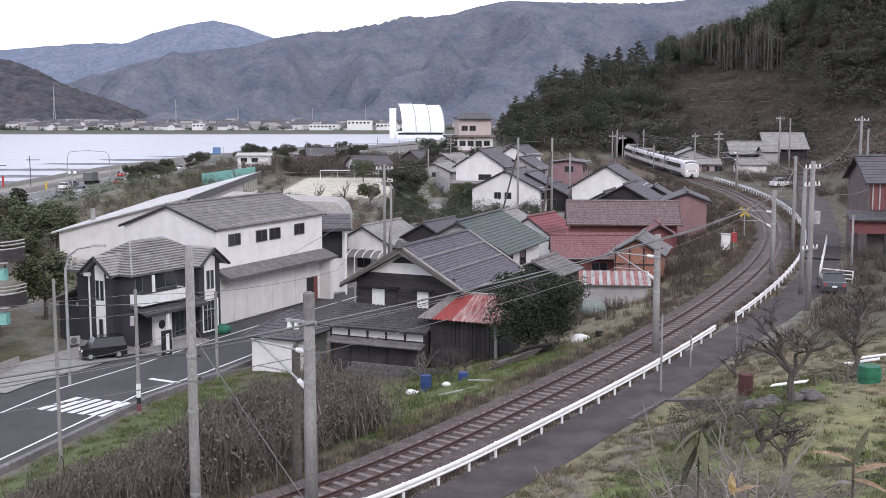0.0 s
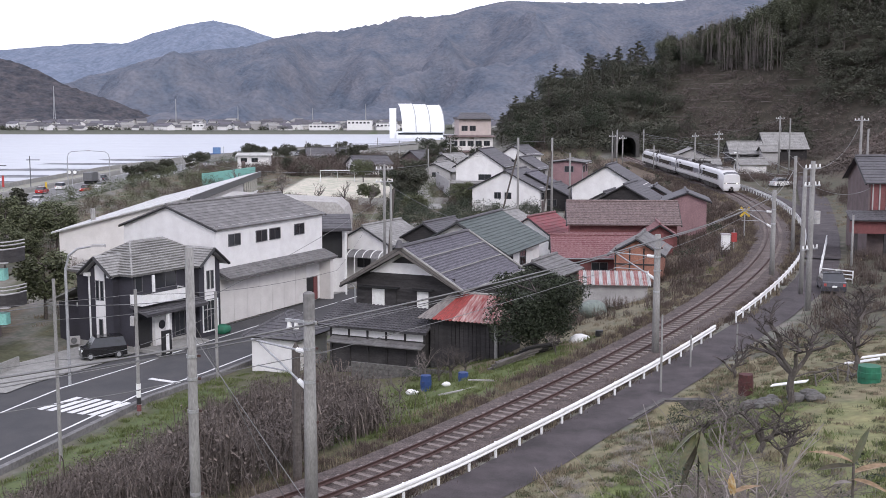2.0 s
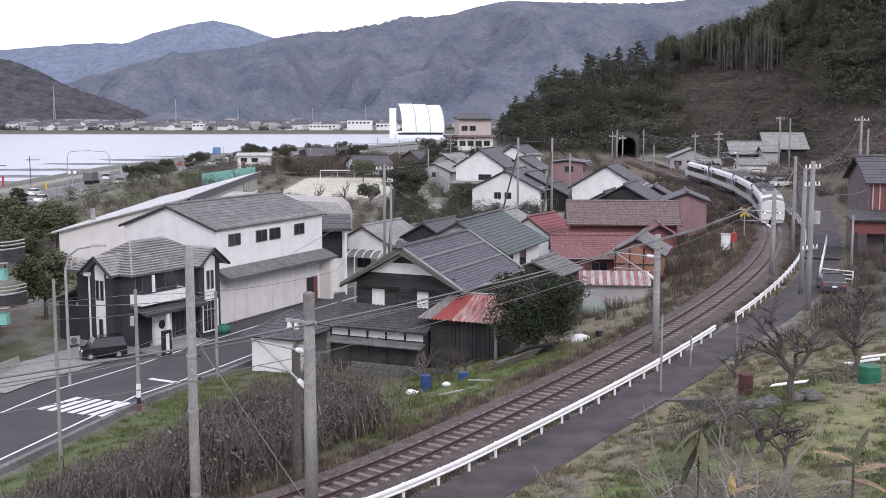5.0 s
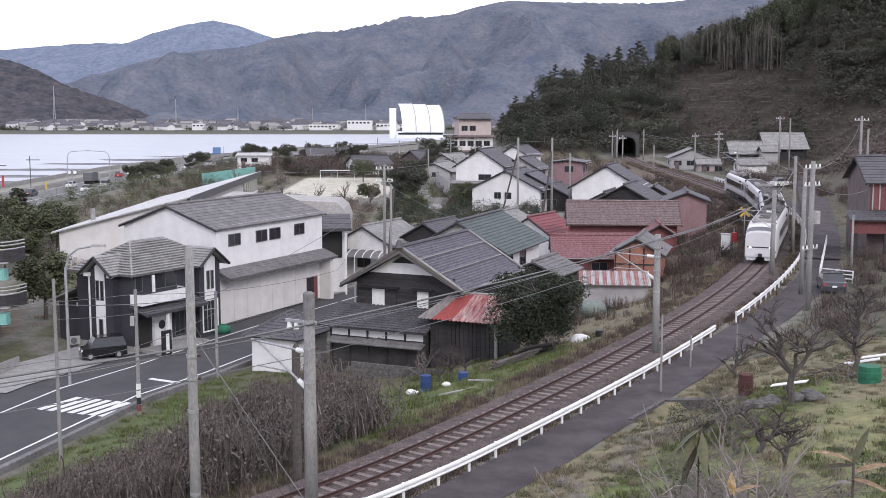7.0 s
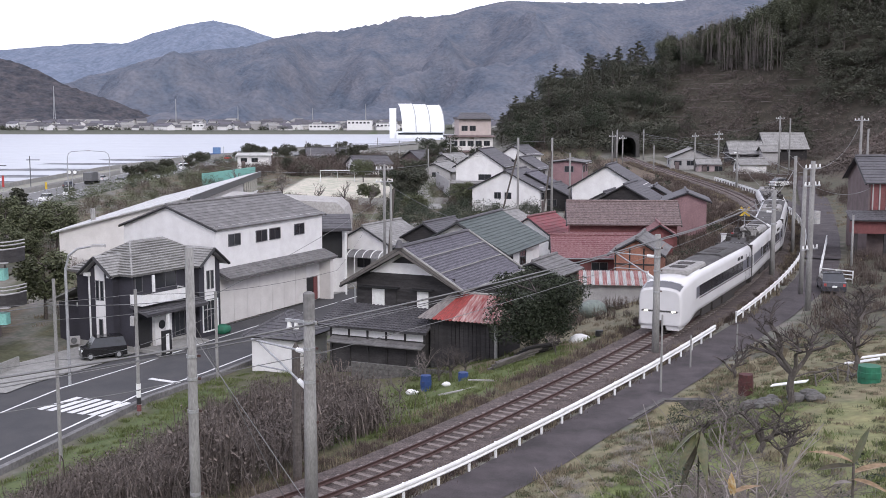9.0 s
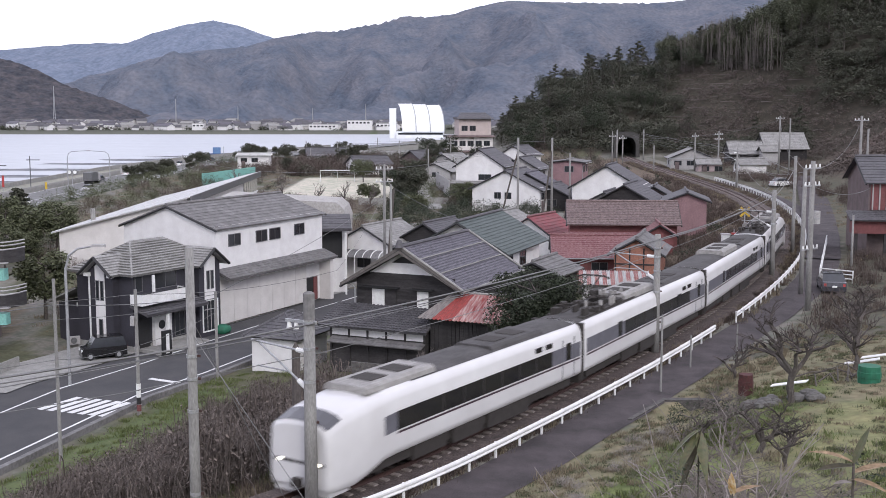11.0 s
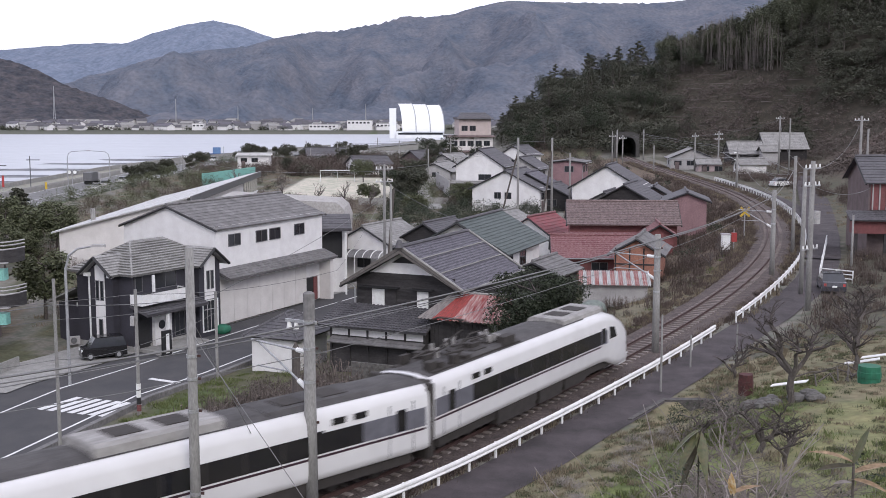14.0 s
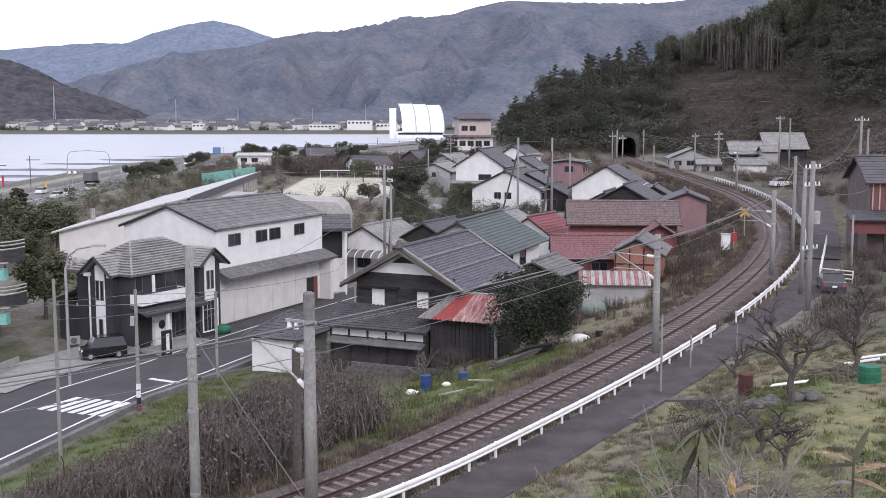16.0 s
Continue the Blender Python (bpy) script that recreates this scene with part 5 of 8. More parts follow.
# ---- poles ----
def pole(x, y, z, top, r=0.17, label="grey concrete utility pole", lean=(0, 0), group="utility poles"):
    ob = thing("utility_pole", pose(x, y, z), label, "utility pole", group)
    part("shaft", Mesh().tube([(0, 0, -0.6), (lean[0], lean[1], top - z)], [r * 1.15, r * 0.85], 12), M_pole, ob, smooth=True)
    return ob


pole(-7.6, 33.4, gz(-7.6, 33.4), 9.6, 0.155)
pole(-4.57, 37.8, gz(-4.57, 37.8), 7.5, 0.215)
pole(12.3, 64.0, gz(12.3, 64), 6.7, 0.2)
pole(27.6, 93.5, gz(27.6, 93.5), 7.2, 0.2)


# ---- train ----
M_trainwhite = mat("train_white_paint", (0.69, 0.685, 0.69), (0.61, 0.60, 0.605), 0.3, scale=8, fine=4, bump=0.0, coat=0.2, grain=0.03)
M_traingrey = mat("train_roof_grey", (0.085, 0.08, 0.08), (0.05, 0.047, 0.047), 0.8, scale=3, fine=8)
M_trainglass = mat("train_window_band", (0.018, 0.018, 0.022), (0.012, 0.012, 0.015), 0.12, scale=2, fine=2, bump=0.01, spec=0.6)
M_trainline = mat("train_maroon_line", (0.05, 0.022, 0.034), (0.035, 0.018, 0.026), 0.4, scale=2, fine=4, bump=0)
M_under = mat("train_underframe", (0.05, 0.045, 0.042), (0.035, 0.03, 0.028), 0.85, scale=1, fine=8)
M_trainzone = mat("train_blue_grey_panel", (0.15, 0.15, 0.175), (0.12, 0.12, 0.14), 0.35, scale=2, fine=4, bump=0)
M_trainbox = mat("train_roof_box", (0.33, 0.32, 0.31), (0.24, 0.23, 0.22), 0.7, scale=2, fine=6)
M_screen = mat("train_windscreen_glass", (0.085, 0.085, 0.095), (0.06, 0.06, 0.068), 0.12, scale=2, fine=2, bump=0, spec=0.7)
M_lamp = bpy.data.materials.new("train_lamp")
M_lamp.use_nodes = True
M_lamp.node_tree.nodes["Principled BSDF"].inputs["Emission Color"].default_value = (1, 0.93, 0.8, 1)
M_lamp.node_tree.nodes["Principled BSDF"].inputs["Emission Strength"].default_value = 4.0

SECTION = [(0.9, 0.0), (0.98, 0.03), (1.0, 0.12), (1.0, 0.322), (1.0, 0.355), (1.0, 0.38), (0.995, 0.66), (0.985, 0.68), (0.965, 0.83), (0.90, 0.93), (0.76, 0.98), (0.4, 1.02), (0.0, 1.03)]
BLUNT = [(0.0, 0.88, 0.55, 0.76), (0.06, 0.93, 0.42, 0.81), (0.45, 0.94, 0.36, 0.85), (0.85, 0.945, 0.34, 0.895), (1.15, 0.955, 0.34, 0.915), (1.6, 0.965, 0.36, 0.932), (2.2, 0.98, 0.5, 0.955), (3.2, 1.0, 0.8, 0.98), (4.0, 1.0, 0.85, 0.997)]
ROUND = [(0.0, 0.72, 0.55, 0.46), (0.1, 0.84, 0.42, 0.55), (0.3, 0.90, 0.36, 0.615), (0.65, 0.94, 0.34, 0.695), (1.1, 0.965, 0.34, 0.785), (1.7, 0.98, 0.36, 0.875), (2.4, 0.99, 0.5, 0.94), (3.2, 1.0, 0.8, 0.98), (4.0, 1.0, 0.85, 0.997)]


def car_grid(L, nose):
    """Body surface: rows along the car, points round the section."""
    low = 0.85
    if nose:
        st = list(nose) + [(5.4, 1, low, 1), (L - 3.2, 1, low, 1), (L - 0.25, 1, low, 1), (L, 0.97, low, 0.99)]
    else:
        st = [(0.0, 0.97, low, 0.99), (0.25, 1, low, 1), (5.6, 1, low, 1), (L - 3.4, 1, low, 1), (L - 0.25, 1, low, 1), (L, 0.97, low, 0.99)]
    grid = []
    for x, w, bot, top in st:
        full = 0.34 + 3.06 * top
        row = [(1.43 * w * a, bot + (full - bot) * b) for a, b in SECTION]
        row = row + [(-a, b) for a, b in reversed(row[:-1])]
        grid.append([(L / 2 - x, a, b) for a, b in row])
    return grid


def panel(grid, i0, i1, js, lift):
    """A skin panel over part of the body, lifted off it."""
    m, js = Mesh(), list(js)
    n = len(js) + 1
    for i in range(i0, i1 + 1):
        for j in js + [js[-1] + 1]:
            p = Vector(grid[i][j])
            out = Vector((0.35 if i < 7 and len(grid) > 8 else 0, p.y, p.z - 1.6)).normalized()
            m.v.append(tuple(p + out * lift))
    for i in range(i1 - i0):
        for j in range(n - 1):
            q = i * n + j
            m.f.append((q, q + 1, q + n + 1, q + n))
    return m


def train_car(L, nose, panto):
    ob = thing("train_car", pose(0, 0, -50), "white express train car with a dark window band and grey roof", "train car", "cars of the express train")
    g = car_grid(L, nose)
    n, J = len(g), len(g[0])
    body = Mesh()
    for row in g:
        body.v += row
    for i in range(n - 1):
        for j in range(J - 1):
            body.f.append((i * J + j, (i + 1) * J + j, (i + 1) * J + j + 1, i * J + j + 1))
    part("body", body, M_trainwhite, ob, smooth=True)
    part("end_wall", Mesh().box(-L / 2 + 0.02, -L / 2 + 0.1, -1.3, 1.3, 0.4, 3.2), M_under, ob)
    tip = Mesh()
    tip.quad(*g[0])
    part("nose_tip" if nose else "end_panel", tip, M_trainwhite if nose else M_under, ob)
    last = n - 2
    first = 8 if nose else 1
    for side in (0, 1):
        js = (lambda a: [a] if side == 0 else [J - 2 - a])
        a, b = (8, 10) if nose else (2, 3)
        part("window_band", panel(g, a, b, js(5), 0.012), M_trainglass, ob, "dark glazed window band")
        part("side_panel", panel(g, a - 1, a, js(5), 0.012), M_trainzone, ob, "blue-grey side panel")
        part("side_panel", panel(g, b, b + 1, js(5), 0.012), M_trainzone, ob, "blue-grey side panel")
        part("stripe", panel(g, first, last, js(3), 0.008), M_trainline, ob, "thin maroon stripe")
    part("roof", panel(g, 9 if nose else 0, last + (0 if nose else 1), range(10, J - 11), 0.012), M_traingrey, ob, "sooty grey roof")
    if nose:
        part("windscreen", panel(g, *((1, 3) if nose is BLUNT else (2, 5)), range(9, J - 10), 0.02), M_screen, ob, "wide dark windscreen")
        for s in (-1, 1):
            part("headlight", Mesh().box(L / 2 - 0.2, L / 2 + 0.02, s * 0.86 - 0.1, s * 0.86 + 0.1, 1.36, 1.44), M_lamp, ob, "lit headlight")
        if nose is ROUND:
            for sd in (-1, 1):
                part("cab_window", Mesh().prism([(L / 2 - 2.9, 1.95), (L / 2 - 2.0, 1.95), (L / 2 - 2.3, 2.5), (L / 2 - 2.9, 2.6)], "y", sd * 1.41 - 0.03, sd * 1.41 + 0.03), M_trainglass, ob, "dark cab side window")
                part("door_window", Mesh().box(L / 2 - 3.9, L / 2 - 3.5, sd * 1.43 - 0.02, sd * 1.43 + 0.02, 1.85, 2.62), M_trainglass, ob)
        part("front_band", Mesh().box(L / 2 - 0.35, L / 2 + 0.01, -1.14, 1.14, 1.345, 1.455), M_traingrey, ob)
        part("skirt", Mesh().prism([(-1.2, 0.22), (-0.4, 0.22), (-0.35, 0.5), (0.35, 0.5), (0.4, 0.22), (1.2, 0.22), (1.3, 0.75), (-1.3, 0.75)], "x", L / 2 - 1.3, L / 2 - 0.15), M_trainwhite, ob)
        part("coupler", Mesh().box(L / 2 - 0.4, L / 2 + 0.25, -0.17, 0.17, 0.55, 0.85), M_under, ob)
    else:
        for sd in (-1, 1):
            part("door_window", Mesh().box(L / 2 - 5.1, L / 2 - 4.6, sd * 1.436 - 0.02, sd * 1.436 + 0.02, 1.85, 2.62), M_trainglass, ob, "narrow dark door window")
            part("door_window", Mesh().box(-L / 2 + 5.2, -L / 2 + 5.8, sd * 1.436 - 0.02, sd * 1.436 + 0.02, 1.85, 2.62), M_trainglass, ob)
    for sd in (-1, 1):
        part("door_window", Mesh().box(-L / 2 + 1.3, -L / 2 + 1.75, sd * 1.436 - 0.02, sd * 1.436 + 0.02, 1.85, 2.66), M_trainglass, ob, "narrow dark door window")
        for x in (-L / 2 + 0.9, -L / 2 + 2.1):
            part("door_seam", Mesh().box(x, x + 0.03, sd * 1.432 - 0.012, sd * 1.432 + 0.012, 1.0, 2.9), M_trainzone, ob)
        for k in range(6):
            x = L / 2 - 7.2 - k * 1.55
            part("window_divider", Mesh().box(x, x + 0.07, sd * 1.43 - 0.02, sd * 1.43 + 0.02, 1.86, 2.5), M_under, ob)
    for x, mt, top in (((2.6, M_trainbox, 3.64), (-6.5, M_traingrey, 3.56)) if nose else ((-1.2, M_trainbox, 3.74), (-7.6, M_traingrey, 3.5))):
        part("air_conditioner", Mesh().prism([(-1.0, 3.36), (1.0, 3.36), (0.95, top - 0.1), (0.8, top), (-0.8, top), (-0.95, top - 0.1)], "x", x, x + 4.6), mt, ob)
        part("roof_grille", Mesh().box(x + 0.8, x + 1.9, -0.5, 0.5, top + 0.002, top + 0.03).box(x + 2.6, x + 3.7, -0.5, 0.5, top + 0.002, top + 0.03), M_under, ob)
    if panto:
        rng = random.Random(8)
        end = -1 if nose else 1
        gear = Mesh().box(*sorted((end * (L / 2 - 8.2), end * (L / 2 - 0.8))), -1.0, 1.0, 3.38, 3.46)
        for k in range(26):
            x, y = end * (L / 2 - rng.uniform(1.0, 8.0)), rng.uniform(-0.9, 0.9)
            a, b, c = rng.uniform(0.1, 0.5), rng.uniform(0.06, 0.25), rng.uniform(0.12, 0.38)
            gear.box(x - a, x + a, y - b, y + b, 3.47, 3.47 + c)
        for k in range(8):
            x, y = end * (L / 2 - rng.uniform(1.0, 7.0)), rng.uniform(-0.8, 0.8)
            gear.tube([(x, y, 3.8), (x + rng.uniform(0.6, 1.6), y + rng.uniform(-0.4, 0.4), 3.85)], 0.04, 5)
        part("roof_equipment", gear, M_under, ob, "dark jumble of roof equipment")
        for k in range(12):
            x, y = end * (L / 2 - rng.uniform(1.0, 8.0)), rng.uniform(-0.9, 0.9)
            part("insulator", Mesh().tube([(x, y, 3.46), (x, y, 3.9)], 0.09, 7), M_trainbox, ob, "pale roof insulator")
        x = end * (L / 2 - 4.2)
        pg = Mesh()
        for e in (-0.45, 0.45):
            pg.tube([(x - 1.0, e, 3.7), (x + 1.0, e * 0.6, 4.3), (x - 0.4, e * 0.8, 5.0)], 0.04, 6)
        pg.tube([(x - 0.4, -0.9, 4.9), (x - 0.4, -0.6, 5.02), (x - 0.4, 0.6, 5.02), (x - 0.4, 0.9, 4.9)], 0.05, 6)
        part("pantograph", pg, M_under, ob)
    part("underframe", Mesh().box(-L / 2 + 0.8, L / 2 - (2.2 if nose else 0.8), -1.2, 1.2, 0.45, 0.95).box(-4.6, -1.0, -1.32, 1.32, 0.22, 0.9).box(-0.6, 1.8, -1.32, 1.32, 0.26, 0.9).box(2.2, 4.6, -1.28, 1.28, 0.3, 0.9), M_under, ob)
    for x in (-7.0, 7.0):
        bg = Mesh().box(x - 1.6, x + 1.6, -1.05, 1.05, 0.38, 0.62)
        for w in (x - 1.05, x + 1.05):
            for s in (-0.57, 0.57):
                bg.tube([(w, s - 0.06, 0.43), (w, s + 0.06, 0.43)], 0.43, 14)
        part("bogie", bg, M_under, ob)
    part("gangway", Mesh().box(-L / 2 - 0.22, -L / 2 + 0.02, -1.39, 1.39, 0.5, 3.36), M_under, ob, "dark gangway bellows")
    for s in (-1, 1):
        for x in (-L / 2 + 3.2, -L / 2 + 4.2):
            part("side_vent", Mesh().box(x, x + 0.6, s * 1.40 - 0.03, s * 1.40 + 0.03, 2.72, 2.95), M_trainglass, ob)
    return ob


CAR = 20.6
TRAIN = [train_car(19.7, BLUNT, False), train_car(20.35, None, True), train_car(20.35, None, False), train_car(20.35, ROUND, True)]


# ---- coast: highway, walkway, field ----
HW = resample([(-82, 100), (-83, 200), (-84.5, 280), (-86, 350), (-80, 420), (-64, 500), (-44, 580), (-20, 660)], 8.0)


def hw_at(dist, off=0.0):
    """Point along the highway, measured from its near end, moved to its right."""
    left = dist
    for (x0, y0), (x1, y1) in zip(HW, HW[1:]):
        n = math.hypot(x1 - x0, y1 - y0)
        if left <= n or (x1, y1) == HW[-1]:
            f = left / n
            return x0 + (x1 - x0) * f + off * (y1 - y0) / n, y0 + (y1 - y0) * f - off * (x1 - x0) / n, math.atan2(y1 - y0, x1 - x0)
        left -= n


def build_coast():
    road = thing("road", pose(0, 0, 0), "grey coastal highway along the bay", "road", kind="structure")
    part("asphalt", strip(Mesh(), HW, -8, 7, -4.10), mat("pale_asphalt", (0.17, 0.17, 0.17), (0.14, 0.14, 0.14), 0.9, scale=9, fine=4), road)
    for a in (-7.5, -0.1, 6.5):
        part("lane_line", strip(Mesh(), HW, a, a + 0.2, -4.085), M_paint, road)
    wall = Mesh()
    for a, h, w in ((-9.2, 0.9, 0.3), (-13.0, 0.5, 0.3), (-20.5, 1.1, 0.4)):
        strip(wall, HW[:-8], a, a + w, -4.2 + h)
        prev = None
        m = wall
        for k, (x, y) in enumerate(HW[:-8]):
            if prev:
                m.quad((prev[0] + a + w, prev[1], -4.6), (x + a + w, y, -4.6), (x + a + w, y, -4.2 + h), (prev[0] + a + w, prev[1], -4.2 + h))
            prev = (x, y)
    thing("sea_wall", pose(0, 0, 0), "low concrete sea walls and barriers along the highway", "wall", kind="structure", mesh=wall, material=M_concrete)
    g = thing("crash_barrier", pose(0, 0, 0), "grey pipe barrier along the highway edge", "barrier")
    for z in (-3.3, -3.0):
        part("rail", Mesh().tube([(x + 8.0, y, z) for x, y in HW[:36]], 0.07, 4), M_steel, g)
    pm = Mesh().tube([(0, 0, -0.5), (0, 0, 1.2)], 0.06, 5).data("post", M_steel)
    for x, y in HW[4:36]:
        part("post", pm, M_steel, g, m=pose(x + 8.0, y, -4.2))
    hedge_rng = random.Random(8)
    sp = [(hedge_rng.randrange(3), -74 + hedge_rng.uniform(-2, 2), hedge_rng.uniform(150, 330), -4.4, hedge_rng.uniform(0, 6), hedge_rng.uniform(0.5, 0.8)) for _ in range(230)]
    bank([shrub_form(k, 1.4, 1.5, 240, 0.22) for k in (21, 22, 23)], sp, "hedge", "clipped low green hedge beside the highway", "hedge", M_leaf)
    # mud banks of the low tide
    mud = mat("wet_mud", (0.17, 0.175, 0.19), (0.27, 0.275, 0.29), 0.95, scale=20, fine=0.4, bump=0.0, spec=0.0)
    rng = random.Random(4)
    for cx, cy, rx, ry in ((-112, 520, 46, 20), (-95, 560, 52, 22), (-70, 600, 46, 20), (-140, 480, 34, 9), (-130, 330, 24, 9), (-150, 352, 36, 8), (-165, 385, 44, 9), (-140, 300, 28, 8), (-150, 430, 34, 9), (-134, 262, 20, 6), (-20, 790, 50, 10), (20, 860, 60, 14)):
        m = Mesh()
        n = 40
        ring = [(cx + rx * math.cos(2 * math.pi * k / n) * rng.uniform(0.8, 1.1), cy + ry * math.sin(2 * math.pi * k / n) * rng.uniform(0.7, 1.15), SEA + 0.04) for k in range(n)]
        m.quad(*ring)
        thing("mud_bank", pose(0, 0, 0), "dark wet mud bank bared by the low tide", "mud bank", "tidal mud banks", kind="structure", mesh=m, material=mud)


build_coast()


# ---- far shore ----
def build_far_shore():
    rng = random.Random(9)
    walls = [M_wallwhite, M_wallwhite, M_panel, M_wallgrey]
    roofs = [M_tile, M_tilelight, M_tileblue, M_tile]
    forms = []
    for k in range(8):
        L, W, h = rng.uniform(10, 20), rng.uniform(8, 11), rng.choice((4.2, 6.2, 6.8))
        ob = thing("far_house", pose(0, 0, -60), "small house in the town on the far shore", "house", "houses on the far shore")
        part("wall", gable_walls(L, W, h, 2.2, "x"), walls[k % 4], ob)
        gable_roof(ob, L, W, h, 2.2, "x", 0.6, roofs[(k // 2) % 4], 2)
        forms.append(ob)
    n = 0
    for k in range(210):
        x = rng.uniform(-480, 60)
        if -50 < x < 2:
            continue
        y = 1178 + rng.uniform(0, 90)
        z = -6.6 + (y - 1178) * 0.055
        m = pose(x, y, z, 0, 0, rng.uniform(-40, 40))
        if n < 8:
            forms[n].matrix_basis = m
        else:
            copy_thing(forms[rng.randrange(8)], m)
        n += 1
    for x, w, h in ((-262, 12, 9), (-140, 30, 8), (-100, 26, 12), (-70, 22, 9)):
        ob = thing("far_block", pose(x, 1180, -6.5), "white block building on the far shore", "building", "houses on the far shore")
        part("wall", Mesh().box(0, w, 0, 12, -2, h), M_wallwhite, ob)
        part("roof", Mesh().box(-0.3, w + 0.3, -0.3, 12.3, h, h + 0.6), M_wallgrey, ob)
        for k in range(int(w / 4)):
            part("window", Mesh().box(1 + k * 4, 3.4 + k * 4, -0.15, -0.01, h - 3, h - 1.4), M_glass, ob)
    sp = [(rng.randrange(3), rng.uniform(-520, 80), rng.uniform(1174, 1290), -6.5, rng.uniform(0, 6), rng.uniform(0.7, 1.6)) for _ in range(420)]
    bank([shrub_form(k, 3.0, 4.0, 60, 1.6) for k in (31, 32, 33)], sp, "far_trees", "dark trees among the houses of the far shore", "trees", M_pine)
    quay = Mesh().box(-520, 90, 1169, 1172, SEA - 1, -6.3)
    thing("quay", pose(0, 0, 0), "low grey quay wall of the far shore", "quay", kind="structure", mesh=quay, material=M_concrete)
    # masts
    for x, h in ((-432, 46), (-228, 24), (-297, 32), (-145, 22), (-86, 26)):
        ob = thing("mast", pose(x, 1260, -3), "slender lattice mast on the far shore", "mast", "masts on the far shore")
        m = Mesh()
        for a, b in ((-1, -1), (1, -1), (0, 1)):
            m.tube([(a * h * 0.03, b * h * 0.03, 0), (0, 0, h)], 0.25, 4)
        for k in range(1, 8):
            t = k / 8
            r = h * 0.03 * (1 - t)
            m.tube([(-r, -r, h * t), (r, -r, h * t), (0, r, h * t), (-r, -r, h * t)], 0.12, 4)
        part("lattice", m, M_steel, ob)


def build_sail_hall():
    """White hall with a curved sail-like roof in three segments."""
    ob = thing("sail_hall", pose(-46, 965, -7.0), "bright white hall with a sail-like curved roof on the waterfront", "hall")
    steel = mat("white_cladding", (0.86, 0.87, 0.88), (0.8, 0.81, 0.82), 0.4, scale=20, fine=0.8, bump=0.0, grain=0.03)
    part("tower", Mesh().box(0.5, 6.0, -3, 8, -1, 24.5), steel, ob)
    for k in range(3):
        x0 = 6.3 + k * 12
        m = Mesh()
        n = 18
        top, low = 28.5 - k * 0.6, 4.5
        for i in range(n):
            for a, b in ((i / n, (i + 1) / n),):
                za, zb = low + (top - low) * math.cos(a * math.pi / 2), low + (top - low) * math.cos(b * math.pi / 2)
                ya, yb = 24 - 32 * math.sin(a * math.pi / 2), 24 - 32 * math.sin(b * math.pi / 2)
                sa, sb = 5.5 * math.sin(a * math.pi / 2), 5.5 * math.sin(b * math.pi / 2)
                m.quad((x0 + sa - 0.2, ya, za), (x0 + 11.4 + sa, ya, za), (x0 + 11.4 + sb, yb, zb), (x0 + sb - 0.2, yb, zb))
                m.quad((x0 + 11.4 + sa, ya, za), (x0 + 11.4 + sa, ya, za - 0.8), (x0 + 11.4 + sb, yb, zb - 0.8), (x0 + 11.4 + sb, yb, zb))
        part("roof_sail", m, steel, ob, smooth=True)
        part("rib", Mesh().tube([(x0 + 11.5 + 5.5 * math.sin(t), 24 - 32.3 * math.sin(t), low + (top - low) * math.cos(t) + 0.2) for t in [j * math.pi / 20 for j in range(11)]], 0.35, 5), M_steel, ob)
    part("base_wall", Mesh().box(6.3, 47, -6, 22, -1, 4.6), steel, ob)
    part("window_strip", Mesh().box(8, 46, -6.3, -6.02, 2.2, 3.8), M_glass, ob)


def build_inn():
    """Three-storey building at the foot of the hill."""
    ob = thing("apartment_building", pose(2.2, 330, -1.5, 0, 0, 8), "pink-beige three-storey inn at the foot of the hill", "building")
    pink = mat("pink_beige_wall", (0.52, 0.44, 0.42), (0.45, 0.38, 0.36), 0.85, scale=6, fine=6)
    for k, (a, b, z0, z1) in enumerate(((0, 13, -2, 3.6), (-0.5, 12.5, 4.2, 8.0), (2.5, 12, 8.6, 13.2))):
        part("storey_wall", Mesh().box(a, b, 0, 9, z0, z1), pink if k == 2 else M_panel, ob)
        part("eave", Mesh().slope((a - 0.6, 0, z1 + 0.55), (b + 0.6, 0, z1 + 0.55), (b + 0.6, -1.2, z1 + 0.1), (a - 0.6, -1.2, z1 + 0.1), courses=3), M_tilefaded if k < 2 else M_tile, ob)
        part("slab", Mesh().box(a - 0.4, b + 0.4, 0.01, 9.4, z1, z1 + 0.6), M_tile, ob)
        for j in range(5 if k < 2 else 2):
            window(ob, "y0", a + 0.8 + j * 2.4, z0 + (3.6 if k == 0 else 1.3), 1.7, 1.4)
    part("roof", Mesh().slope((3.5, 4.5, 15.2), (11, 4.5, 15.2), (12.8, -0.9, 13.3), (1.7, -0.9, 13.3), courses=6), M_tile, ob)


build_far_shore()
build_sail_hall()
build_inn()


